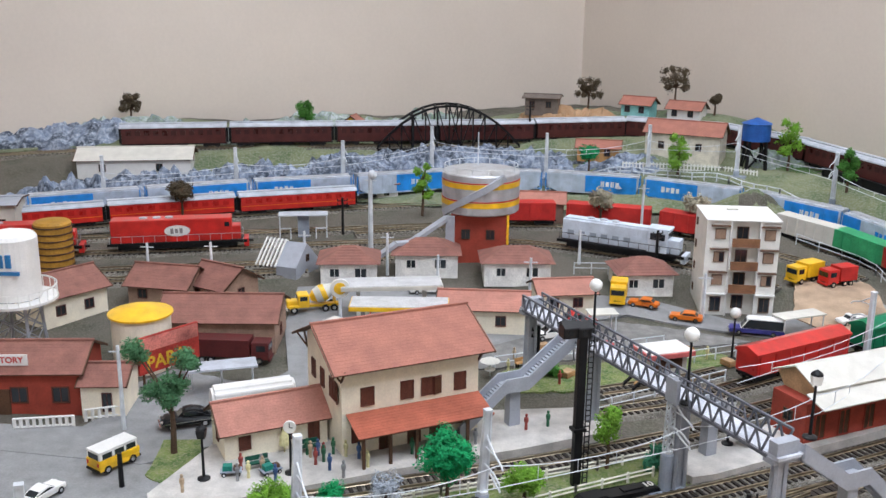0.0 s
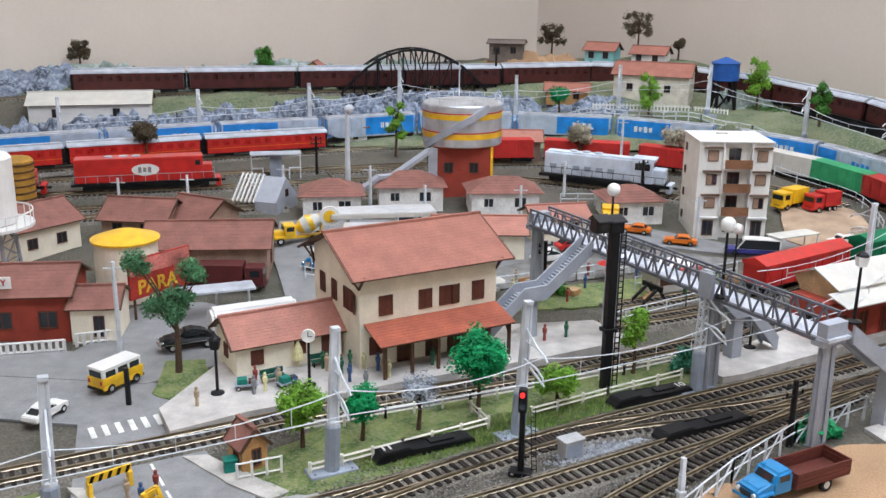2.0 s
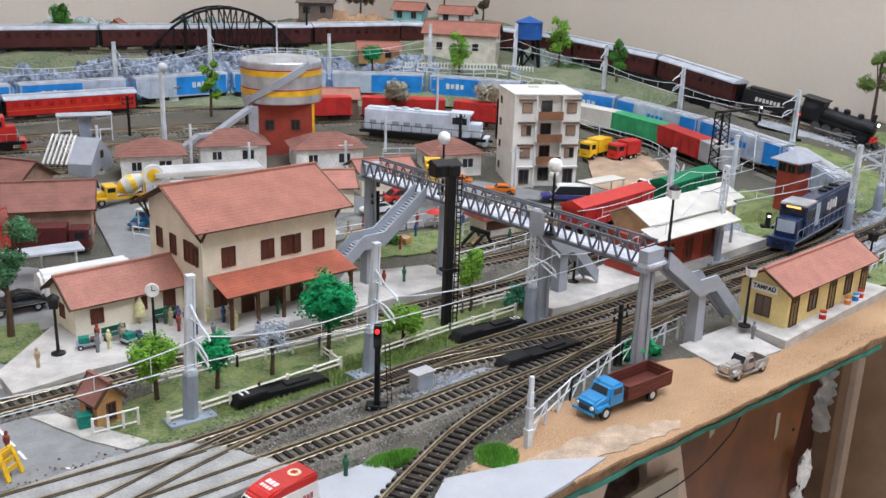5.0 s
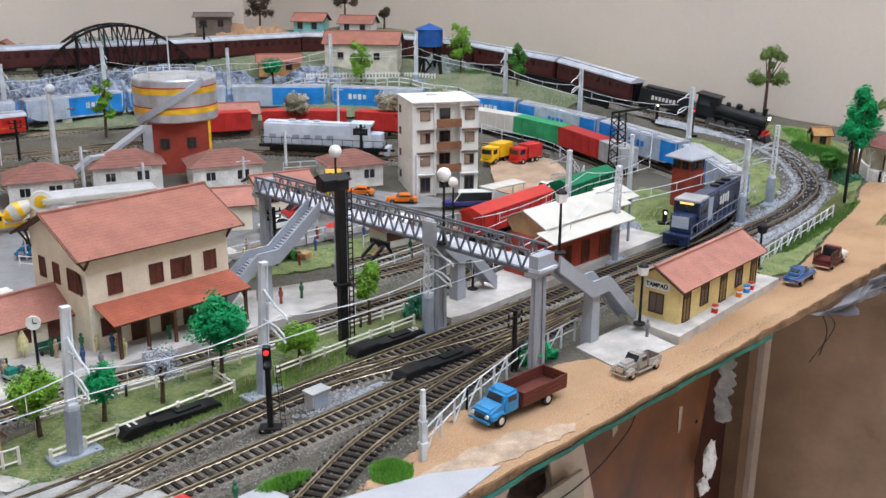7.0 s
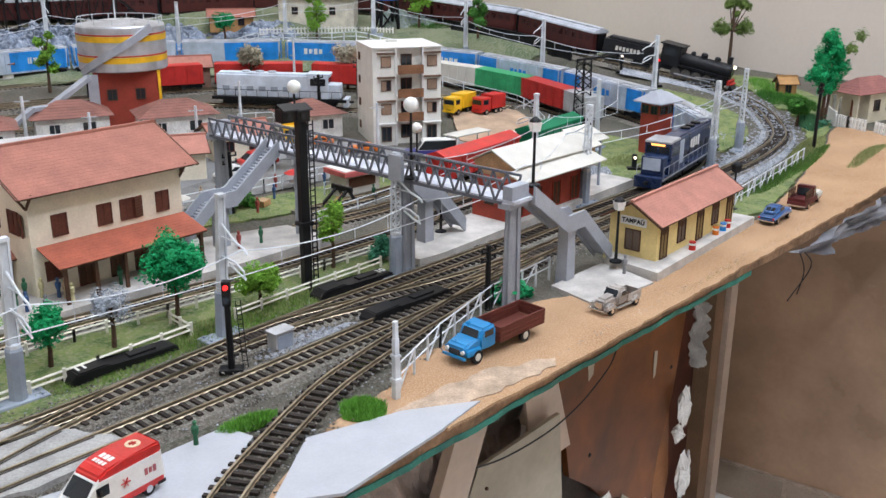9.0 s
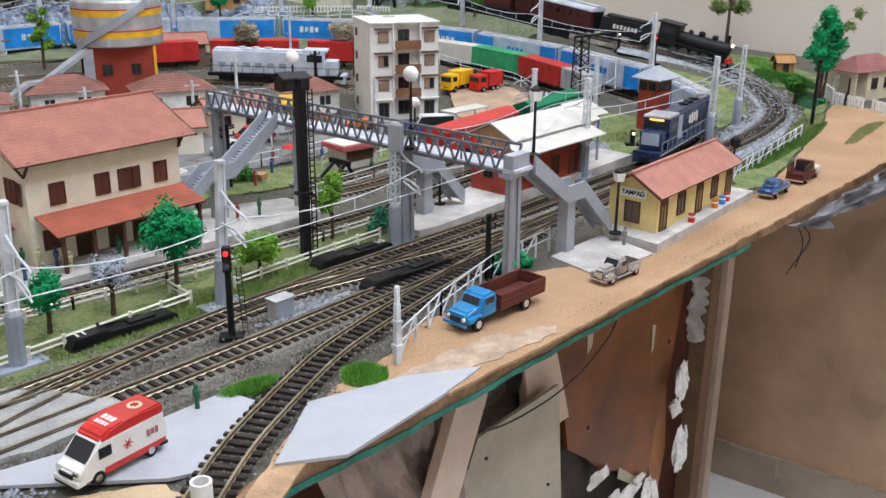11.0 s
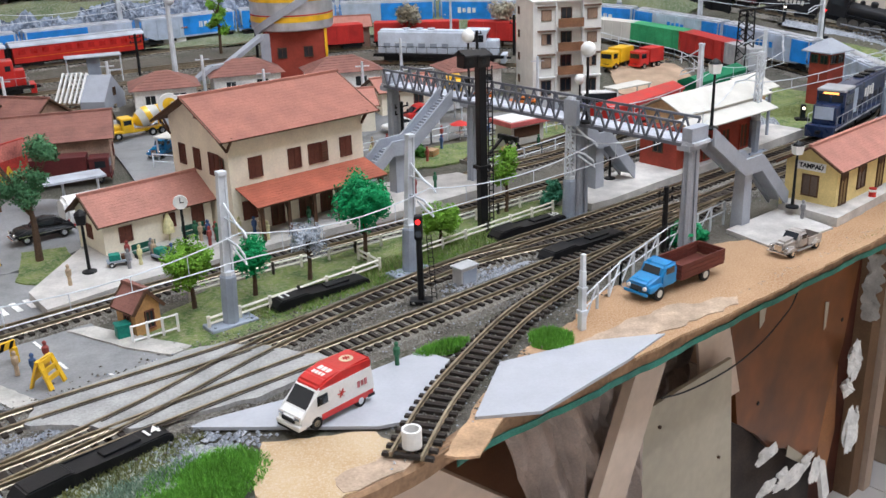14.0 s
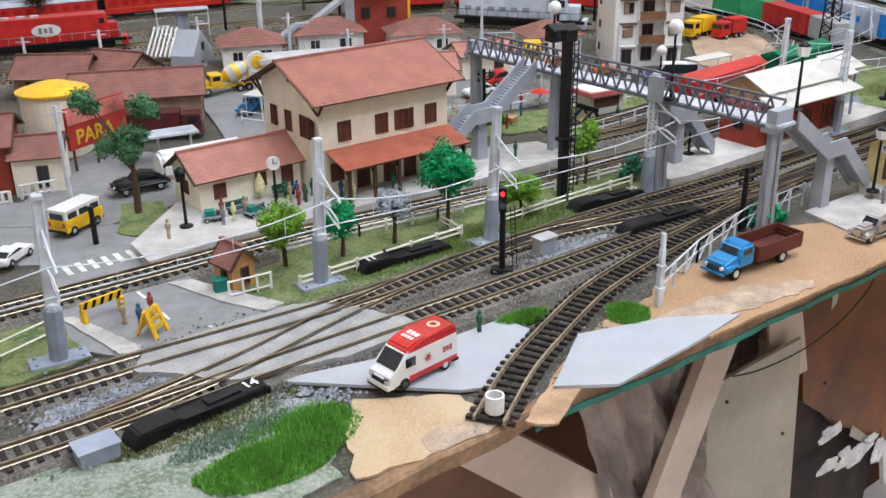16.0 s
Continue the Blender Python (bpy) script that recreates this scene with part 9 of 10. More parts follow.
for pts in ([(14.5, 142), (24, 148), (30, 152)], [(20, 154), (33, 160)], [(5, 153.6), (14, 157), (25, 162)], [(-16, 155), (-10, 152.5)], [(45, 163), (54, 170), (59, 178)], [(52, 203), (58.2, 200), (60.0, 197.3), (60.8, 192.9), (59.9, 186.0), (57.7, 177)], [(16, 186), (26, 188)]):
    fence(pts, 1.6, 0.13, 2.4, (0.5, 0.97), mast_light, "white street railing behind the station", "street_railing")


rail_side = [(p.x, p.y) for p in offset_line([q for q in TRACK["b"] if q.y > 205 and 12 < q.x < 64], -3.6, 0)]
fence(rail_side[::14] + [rail_side[-1]], 1.7, 0.2, 2.2, (0.5, 0.95), mast_light, "white trackside railing behind the freight line", "guard_rail")

# ---- lamps, signals, posts ----
lamp_white = paint("lamp_white", (0.85, 0.84, 0.8), 0.4, vary=0.02)


def lamp(x, y, z, h, label, kind="ball"):
    t = thing("street_lamp", x, y, z, 0, label, "lamp", "lamps")
    bm = bm_new()
    lathe(bm, [(0.55, -0.02), (0.55, 0.12), (0.2, 0.25)], 14)
    tube(bm, (0, 0, 0.1), (0, 0, h), 0.14, 0.1, n=8)
    part("post", bm, black, t)
    bm = bm_new()
    if kind == "ball":
        ball(bm, (0, 0, h + 0.55), 0.62)
        part("globe", bm, lamp_white, t, "white globe", smooth=True)
    elif kind == "clock":
        tube(bm, (0, -0.12, h + 0.4), (0, 0.12, h + 0.4), 0.55, n=20)
        part("clock_face", bm, lamp_white, t, "white clock face")
        part("clock_hand", boxes((-0.03, 0.03, -0.16, -0.13, h + 0.4, h + 0.8), (-0.03, 0.3, -0.16, -0.13, h + 0.37, h + 0.43)), black, t)
    else:
        box(bm, -0.3, 0.3, -0.3, 0.3, h, h + 0.75, taper=-0.1)
        part("lantern", bm, {"lantern": lamp_white, "dark": black}.get(kind) or paint("lantern_green", (0.06, 0.10, 0.09), 0.5), t, "glazed lantern")
        bm = bm_new()
        lathe(bm, [(0.5, h + 0.75), (0.4, h + 0.92), (0.08, h + 1.15)], 8)
        part("cap", bm, black, t)
    return t


lamp(20.6, 126.4, 8.7, 5.4, "black lamp post with white globe on the footbridge")
lamp(14.3, 140.4, 8.7, 5.0, "black lamp post with white globe on the footbridge")
lamp(37.6, 122.4, 0.9, 4.6, "black lantern lamp post on the halt platform", "lantern")
lamp(-12.2, 126.8, 0.8, 3.9, "black platform clock post with white dial", "clock")
lamp(28.7, 120.7, 8.8, 4.3, "black lamp post with a white lantern on the footbridge landing", "lantern")
lamp(26.6, 135.6, 0.8, 3.6, "black platform lamp post", "lantern")
lamp(-19.3, 125.2, 0.8, 3.8, "black lantern post at the platform end", "dark")
lamp(32.2, 158.6, 0.3, 5.0, "black street lamp with white globe behind the shed")
lamp(58.6, 134.6, 0.1, 4.0, "black lantern lamp post behind the halt", "dark")

red_glow = glow("signal_red", (1.0, 0.02, 0.02), 2.4)
white_glow = glow("signal_white", (1.0, 0.85, 0.7), 3.0)


def signal(x, y, z, h, rot, lit, label, ladder=True):
    t = thing("railway_signal", x, y, z, rot, label, "signal", "signals")
    part("foot", boxes((-0.8, 0.8, -0.5, 0.5, -0.1, 0.25), bevel=0.08), black, t)
    bm = bm_new()
    tube(bm, (0, 0, 0.2), (0, 0, h), 0.24, 0.2, n=8)
    part("post", bm, black, t)
    part("head", boxes((-0.29, 0.29, -0.35, 0.2, h - 0.25, h + 1.5), bevel=0.13), black, t)
    bm = bm_new()
    tube(bm, (0, -0.5, h + 1.1), (0, -0.34, h + 1.1), 0.16, n=12)
    part("lens", bm, lit, t, "lit lens")
    bm = bm_new()
    tube(bm, (0, -0.42, h + 0.25), (0, -0.34, h + 0.25), 0.24, n=12)
    part("dark_lens", bm, window_dark, t)
    if ladder:
        bm = bm_new()
        for s in (0.5, 0.82):
            tube(bm, (s + 0.25, 0.2, 0.1), (s, 0.2, h), 0.035, n=4)
        for k in range(14):
            e = 0.25 * (1 - k / 14)
            tube(bm, (0.5 + e, 0.2, 0.3 + k * h / 15), (0.82 + e, 0.2, 0.3 + k * h / 15), 0.03, n=4)
        part("ladder", bm, black, t)
    return t


signal(3.8, 113.9, 0.1, 4.9, -15, red_glow, "black two-lens signal showing red beside the main line")
signal(82.0, 186.3, ground(82, 186.3), 6.9 - ground(82, 186.3), -25, red_glow, "black signal showing red on the upper line", False)
signal(79.1, 192.6, ground(79.1, 192.6), 6.9 - ground(79.1, 192.6), -25, white_glow, "black signal with a pale light on the upper line", False)
signal(58.0, 153.1, 0.15, 0.35, -20, white_glow, "dwarf signal with a pale light by the cabin", False)
signal(60.1, 151.4, 0.15, 0.35, -20, red_glow, "dwarf signal showing red by the cabin", False)
for x, y, h, lab in ((24.0, 118.3, 5.2, "black telegraph pole with crossarms by the guard rail"), (84.2, 152.4, 8.5, "black telegraph pole on the verge"), (-26.2, 124.6, 3.2, "short black post at the crosswalk"), (9.6, 150.5, 6.5, "black post behind the footbridge"), (28, 189, 6.0, "black pole beside the silver locomotive"),
                      (-20, 203, 6.0, "black pole in the yard"), (-2.5, 207, 6.5, "black pole near the tank"), (36, 197, 6.0, "black pole in the yard by the containers"), (-12.5, 244, 8, "black pole at the arch bridge"), (11, 251, 8, "black pole at the arch bridge end")):
    t = thing("telegraph_pole", x, y, ground(x, y), TURN, lab, "pole", "telegraph poles")
    bm = bm_new()
    tube(bm, (0, 0, -0.3), (0, 0, h), 0.24, 0.2, n=8)
    part("shaft", bm, black, t)
    if h > 4:
        for zz in (h - 0.5, h - 1.2):
            bm = bm_new()
            bar(bm, (-0.9, 0, zz), (0.9, 0, zz), 0.14)
            for u in (-0.8, 0.8):
                tube(bm, (u, 0, zz), (u, 0, zz + 0.35), 0.09, n=6)
            part("crossarm", bm, black, t)
lt = thing("lattice_tower", 64.5, 178.5, 0.6, 20, "black steel lattice gantry tower", "tower")
for sx, sy in ((-1, -1), (1, -1), (1, 1), (-1, 1)):
    bm = bm_new()
    bar(bm, (sx * 0.9, sy * 0.9, -0.5), (sx * 0.7, sy * 0.7, 9.2), 0.18)
    part("leg", bm, black, lt)
for k in range(9):
    bm = bm_new()
    s = 1 if k % 2 else -1
    for sy in (-0.82, 0.82):
        bar(bm, (-s * 0.85, sy, k), (s * 0.85, sy, k + 1), 0.12)
        bar(bm, (sy, -s * 0.85, k), (sy, s * 0.85, k + 1), 0.12)
    part("lattice_bar", bm, black, lt)
bm = bm_new()
bar(bm, (-1.5, 0, 9.2), (6.5, 0, 9.2), 0.3)
part("arm", bm, black, lt)
tp = thing("trackside_post", 12.8, 106.5, 0.0, 20, "weathered grey trackside post with chipped bands", "post")
for z0, z1, w in ((-0.2, 1.2, 0.42), (1.2, 1.5, 0.55), (1.5, 2.9, 0.38), (2.9, 3.1, 0.5), (3.1, 4.2, 0.34), (4.2, 5.3, 0.28)):
    part("section", boxes((-w / 2, w / 2, -w / 2, w / 2, z0, z1), bevel=0.04), mast_light, tp)

bs = thing("buffer_stop", 20.5, 149.6, 0.35, 28, "black steel buffer stop at the end of the loop", "buffer stop")
for s in (-0.82, 0.82):
    bm = bm_new()
    bar(bm, (-1.6, s, 0.1), (0.6, s, 1.6), 0.26)
    bar(bm, (1.5, s, 0.1), (0.5, s, 1.6), 0.26)
    part("strut", bm, black, bs)
part("beam", boxes((0.25, 0.6, -1.5, 1.5, 1.3, 1.85), bevel=0.06), black, bs)
for s in (-0.85, 0.85):
    bm = bm_new()
    tube(bm, (0.6, s, 1.55), (1.0, s, 1.55), 0.2, n=10)
    part("buffer", bm, black, bs)

# ---- point machines with white numbers ----
for x0, y0, x1, y1, num in ((-6.4, 115.4, 0.6, 118.9, "11"), (11.9, 124.3, 19.0, 127.9, "10"), (-19.8, 95.8, -12.9, 100.6, "14"), (14.3, 118.6, 22.2, 122.6, "")):
    t = thing("point_machine", (x0 + x1) / 2, (y0 + y1) / 2, 0.1, math.degrees(math.atan2(y1 - y0, x1 - x0)), "flat black point machine" + (" with a white number" if num else " between the tracks"), "point machine", "point machines")
    L = math.hypot(x1 - x0, y1 - y0) / 2
    bm = bm_new()
    extrude_xz(bm, [(-L, -0.1), (L, -0.1), (L, 0.35), (L - 0.4, 0.55), (-L * 0.3, 0.6), (-L * 0.35, 0.85), (-L + 0.5, 0.8), (-L, 0.3)], -0.75, 0.75)
    bmesh.ops.bevel(bm, geom=bm.edges[:], offset=0.08, segments=2, affect="EDGES")
    part("case", bm, black, t)
    part("cover", boxes((L * 0.1, L * 0.6, -0.35, 0.35, 0.55, 0.72), bevel=0.04), black, t)
    if num:
        e = L - 0.9 if num == "14" or num == "10" else -L + 1.0
        writing("number", num, 0.95, white, t, on_face(e, 0.0, 0.62 if num != "11" else 0.86, 0, 0, 0 if num != "11" else 0), 0.03)
rb = thing("relay_cabinet", 7.6, 116.5, 0.05, 28, "weathered grey relay cabinet beside the track", "cabinet")
part("case", boxes((-0.8, 0.8, -0.5, 0.5, -0.1, 1.3), bevel=0.06), concrete, rb)
part("lid", boxes((-0.9, 0.9, -0.6, 0.6, 1.3, 1.45), bevel=0.05), concrete, rb)
part("door", boxes((-0.65, 0.65, -0.54, -0.48, 0.15, 1.15)), mast_grey, rb)
rb2 = thing("relay_cabinet", -21.2, 95.2, 0.0, 28, "low grey relay cabinet near the point machine", "cabinet")
part("case", boxes((-1.0, 1.0, -0.7, 0.7, -0.1, 0.9), bevel=0.05), mast_grey, rb2)
part("lid", boxes((-1.1, 1.1, -0.8, 0.8, 0.9, 1.0), bevel=0.03), mast_grey, rb2)

# ---- crossing keeper's hut, barriers, small things ----
hut = house(-15.1, 115.1, 0.1, -52, 2.1, 1.9, 2.0, 1.4, 0.26, hut_wood, brown_roof, "tiny brown wooden hut with red-brown roof", "keeper_hut", courses=6, category="hut", windows=[("r", 0.1, 0.95, 0.7, 1.3), ("f", 0.2, 1.1, 0.7, 0.7)])
bn = thing("waste_bin", -16.1, 114.0, 0.1, 20, "small teal-green waste bin beside the hut", "bin")
part("body", boxes((-0.45, 0.45, -0.4, 0.4, 0, 0.95), bevel=0.1), paint("bin_teal", (0.01, 0.20, 0.15), 0.5), bn)
part("lid", boxes((-0.5, 0.5, -0.45, 0.45, 0.93, 1.05), bevel=0.05), MATS["bin_teal"], bn)
fence([(-15.4, 112.7), (-12.6, 113.9)], 1.3, 0.16, 1.0, (0.2, 0.95), white, "short white rail by the hut", "hand_rail", z=0.1)
t = thing("road_barrier", -23.5, 111.4, 0.12, 40, "yellow road barrier with a black-striped beam on two legs", "barrier", "barriers")
bmx = part("beam", boxes((-1.5, 1.5, -0.1, 0.1, 1.0, 1.5), bevel=0.03), yellow, t)
for k in range(5):
    bm = bm_new()
    slab(bm, [(-1.4 + 0.6 * k, -0.115, 1.0), (-1.15 + 0.6 * k, -0.115, 1.0), (-0.95 + 0.6 * k, -0.115, 1.48), (-1.2 + 0.6 * k, -0.115, 1.48)], 0.01)
    for v in bm.verts:
        v.co.y += 0.0 if v.index % 2 else -0.01
    bmesh.ops.recalc_face_normals(bm, faces=bm.faces[:])
    part("stripe", bm, black, bmx)
for u in (-1.35, 1.35):
    part("leg", boxes((u - 0.14, u + 0.14, -0.3, 0.3, 0, 1.05), bevel=0.03), yellow, t)
t = thing("road_barrier", -20.0, 108.5, 0.12, 62, "yellow folding A-frame barrier at the road works", "barrier", "barriers")
for s in (-1, 1):
    bm = bm_new()
    for w in (-0.62, 0.62):
        bar(bm, (w, s * 0.7, 0), (w * 0.85, s * 0.06, 1.75), 0.3, 0.14)
    for u in (0.35, 0.62, 0.9):
        bar(bm, (-0.66, s * (0.7 - 0.64 * u), 1.75 * u), (0.66, s * (0.7 - 0.64 * u), 1.75 * u), 0.1, 0.32)
    part("panel", bm, yellow, t)
cp = thing("plastic_ring", -0.6, 95.2, 0.55, 0, "white plastic pipe ring standing on the siding's end", "pipe ring")
bm = bm_new()
lathe(bm, [(0.52, 0), (0.52, 1.0), (0.40, 1.0), (0.40, 0.1), (0.1, 0.1)], 28)
part("ring", bm, white, cp)
for x, y, m in ((50.2, 125.9, orange), (51.6, 126.7, wagon_blue), (52.6, 127.4, red_matt), (45.6, 122.9, red_matt)):
    t = thing("oil_drum", x, y, 0.9, 0, "small coloured oil drum on the halt platform", "drum", "drums")
    t.scale = (0.72, 0.72, 0.72)
    bm = bm_new()
    lathe(bm, [(0.42, 0), (0.45, 0.05), (0.42, 0.1), (0.42, 0.5), (0.45, 0.53), (0.42, 0.56), (0.42, 1.0), (0.45, 1.05), (0.3, 1.06)], 16)
    part("barrel", bm, m, t)
    bm = bm_new()
    lathe(bm, [(0.43, 0.62), (0.44, 0.62), (0.44, 0.9), (0.43, 0.9)], 16)
    part("band", bm, white, t)
wd = thing("tarpaulin_stack", -19.4, 142.2, 0.2, 25, "white rounded tarpaulin-covered load", "load")
bm = bm_new()
extrude_yz(bm, [(-1.4, 0), (1.4, 0), (1.4, 1.4), (1.0, 2.1), (0, 2.4), (-1.0, 2.1), (-1.4, 1.4)], -4.2, 4.2)
bmesh.ops.bevel(bm, geom=bm.edges[:], offset=0.3, segments=3, affect="EDGES")
part("cover", bm, white, wd)
fc = thing("bus_shelter", -23.4, 145.2, 0.2, 20, "flat grey bus shelter roof on thin posts", "shelter")
part("roof", boxes((-3.6, 3.6, -1.3, 1.3, 2.6, 2.8)), grey_roof, fc)
for u in (-3.2, 0, 3.2):
    bm = bm_new()
    tube(bm, (u, 1.0, -0.2), (u, 1.0, 2.6), 0.12, n=6)
    part("post", bm, mast_light, fc)

kq = thing("kiosk", 23.5, 154.0, 0.25, 22, "small kiosk with a white top and pink-red fascia", "kiosk")
part("wall", boxes((-2.3, 2.3, -1.3, 1.5, -0.3, 2.3)), offwhite, kq)
part("opening", boxes((-1.9, 1.7, -1.36, -1.28, 0.9, 2.0)), dark_wood, kq)
part("fascia", boxes((-2.9, 2.9, -2.0, 1.9, 2.3, 2.85), bevel=0.06), paint("kiosk_pink", (0.55, 0.13, 0.12), 0.6), kq, "pink-red fascia")
part("top", boxes((-2.7, 2.7, -1.8, 1.7, 2.85, 2.95)), white, kq)
for k, (x, y, r, L) in enumerate(((42.5, 168.5, 24, 6.5), (18.0, 166.0, 10, 3.6), (-14.0, 158.5, 60, 3.5))):
    aw = thing("flat_awning", x, y, ground(x, y) + 0.1, r, "pale flat awning on thin posts beside the street", "awning", "awnings")
    part("sheet", boxes((-L / 2, L / 2, -1.2, 1.2, 2.4, 2.55)), offwhite, aw)
    for u in (-L / 2 + 0.3, L / 2 - 0.3):
        for w in (-1.0, 1.0):
            bm = bm_new()
            tube(bm, (u, w, -0.3), (u, w, 2.4), 0.09, n=6)
            part("post", bm, mast_light, aw)

yt2 = thing("ribbed_tank", -58.5, 183.0, 1.6, 0, "yellow-brown ribbed cylindrical tank beside the yard", "tank")
bm = bm_new()
lathe(bm, [(2.6, -0.4), (2.6, 6.6), (2.3, 6.9), (0.1, 7.2)], 28)
part("shell", bm, paint("ochre_tank", (0.42, 0.22, 0.035), 0.6, vary=0.2), yt2)
for k in range(7):
    bm = bm_new()
    lathe(bm, [(2.58, 0.4 + 0.95 * k), (2.72, 0.4 + 0.95 * k), (2.72, 0.6 + 0.95 * k), (2.58, 0.6 + 0.95 * k)], 28)
    part("rib", bm, dark_wood, yt2)
yc = thing("yard_canopy", -26.2, 202.0, ground(-26.2, 202.0), 10, "grey flat canopy on a thick post in the yard", "canopy")
part("sheet", boxes((-3.9, 3.9, -1.5, 1.5, 3.5, 3.66)), grey_roof, yc)
part("post", boxes((-0.9, 0.9, -0.5, 0.5, -0.3, 3.5), bevel=0.05), mast_grey, yc)
for u in (-3.7, -2.0, 2.0, 3.7):
    bm = bm_new()
    tube(bm, (u, -1.4, -0.3), (u, -1.4, 1.6 if abs(u) < 3 else 3.5), 0.1, n=6)
    part("rail_post", bm, mast_light, yc)
for s in (-1, 1):
    part("rail", boxes((min(s * 2.0, s * 3.7), max(s * 2.0, s * 3.7), -1.47, -1.33, 1.4, 1.6)), mast_light, yc)

# ---- village clutter behind the station ----
CLUTTER = ((4.5, 151.5), (8.2, 154.5), (13.0, 152.2), (17.5, 157.6), (27.5, 160.5), (31.5, 157.2), (-3.0, 153.5), (20.5, 150.2), (10.5, 159.6))
for k in range(len(CLUTTER)):
    px, py = CLUTTER[k]
    if k % 3 == 0:
        t = thing("parasol_table", px, py, ground(px, py) + 0.1, 40 * k, "small round table under a pale parasol", "table", "parasol tables")
        bm = bm_new()
        lathe(bm, [(0.08, 0), (0.08, 2.0)], 8)
        part("pole", bm, mast_light, t)
        bm = bm_new()
        lathe(bm, [(0.05, 0.72), (0.6, 0.72), (0.6, 0.8), (0.05, 0.8)], 14)
        part("tabletop", bm, white, t)
        bm = bm_new()
        lathe(bm, [(1.15, 1.75), (0.6, 2.02), (0.05, 2.2)], 10)
        part("canopy", bm, (offwhite, red_matt, offwhite)[k // 3], t)
    elif k % 3 == 1:
        t = thing("street_bench", px, py, ground(px, py) + 0.1, 35 * k, "small pale bench on the village paving", "bench", "benches")
        part("seat", boxes((-1.0, 1.0, -0.3, 0.3, 0.45, 0.55)), hut_wood, t)
        part("backrest", boxes((-1.0, 1.0, 0.25, 0.33, 0.6, 1.0)), hut_wood, t)
        for u in (-0.8, 0.8):
            part("leg", boxes((u - 0.06, u + 0.06, -0.25, 0.3, -0.1, 0.45)), black, t)
    else:
        t = thing("crate", px, py, ground(px, py) + 0.05, 25 * k, "small stacked wooden crate on the paving", "crate", "crates")
        part("box", boxes((-0.7, 0.7, -0.5, 0.5, 0, 0.7), bevel=0.03), wood, t)
        for z in (0.2, 0.5):
            part("slat", boxes((-0.74, 0.74, -0.55, 0.55, z - 0.06, z + 0.06)), hut_wood, t)

# ---- platform furniture ----
for x, y, r in ((-15.3, 127.6, 30), (-11.6, 131.0, 28), (-6.6, 131.6, 28)):
    t = thing("platform_bench", x, y, 0.8, r, "dark green slatted platform bench", "bench", "platform benches")
    part("seat", boxes((-1.0, 1.0, -0.28, 0.28, 0.42, 0.52)), paint("bench_green", (0.015, 0.09, 0.06), 0.5), t)
    part("backrest", boxes((-1.0, 1.0, 0.24, 0.32, 0.6, 1.05)), MATS["bench_green"], t)
    for u in (-0.8, 0.8):
        part("leg", boxes((u - 0.06, u + 0.06, -0.25, 0.3, 0, 0.45)), black, t)
for x, y, r in ((-17.2, 126.1, 12), (-13.9, 126.6, 40)):
    t = thing("luggage_trolley", x, y, 0.8, r, "small grey luggage trolley with green cases", "trolley", "luggage trolleys")
    part("bed", boxes((-0.9, 0.9, -0.45, 0.45, 0.35, 0.48)), mast_grey, t)
    part("case", boxes((-0.7, 0.1, -0.35, 0.35, 0.48, 0.95), bevel=0.05), MATS["bin_teal"], t)
    part("case", boxes((0.2, 0.75, -0.3, 0.3, 0.48, 0.8), bevel=0.05), dark_wood, t)
    wheels(t, (-0.6, 0.6), 0.9, 0.2)
t = thing("parasol", -13.6, 130.6, 0.8, 0, "folded pale yellow parasol on the platform", "parasol")
bm = bm_new()
lathe(bm, [(0.07, 0), (0.07, 0.6), (0.5, 0.75), (0.42, 1.5), (0.12, 2.3), (0.04, 2.5)], 10)
part("cover", bm, MATS["figure_pale"], t)

# ---- figurines: plain pegs ----
SPOTS_F = [(-11.1, 129.8), (-10.5, 130.2), (-9.9, 129.6), (-11.5, 130.3), (-14.8, 127.0), (-8.0, 130.2), (-6.3, 129.5), (-6.8, 129.9), (-16.6, 127.0), (-9.2, 130.6), (-16.4, 125.1), (-15.6, 125.7), (-14.6, 126.6), (-13.2, 125.3), (-10.4, 128.5), (-9.8, 129.1), (-7.6, 126.4), (-5.8, 128.4), (-20.4, 122.9), (-9.0, 127.6), (8.1, 137.0), (10.2, 137.9), (36.9, 119.8), (0.4, 104.8), (-22.0, 110.2), (-20.9, 109.6), (-20.4, 111.2), (41, 140.6), (46.5, 144.6), (37.2, 123.6), (18.4, 160.5), (21, 158), (9, 157), (-2.2, 131.2), (3.4, 133.6), (6.5, 152.6), (7.2, 156.2), (14.6, 154.4), (15.6, 158.6), (24.6, 150.8), (26.2, 156.8), (29.4, 158.6), (2.0, 155.0), (-1.5, 150.6), (12.0, 149.8)]
for k, (x, y) in enumerate(SPOTS_F):
    base = 0.8 if (x, y) not in ((0.4, 104.8), (-22.0, 110.2), (-20.9, 109.6), (-20.4, 111.2), (18.4, 160.5), (21, 158), (9, 157)) and y < 149 else 0.16
    base = 0.9 if x > 36.9 and y < 125 else base
    bm = bm_new()
    lathe(bm, [(0.17, 0), (0.15, 0.75), (0.24, 0.95), (0.25, 1.35), (0.1, 1.5), (0.15, 1.62), (0.15, 1.74), (0.05, 1.84)], 10)
    o = part("figurine", bm, figure_mats[k % 6 if (x, y) != (0.4, 104.8) else 3], None)
    o.matrix_basis = pose(x * CM, y * CM, base * CM, 0, 0, 0) @ Matrix.Scale(0.88, 4)
    tagged(o, "tiny painted plastic peg figurine standing", "figurine", "figurines")

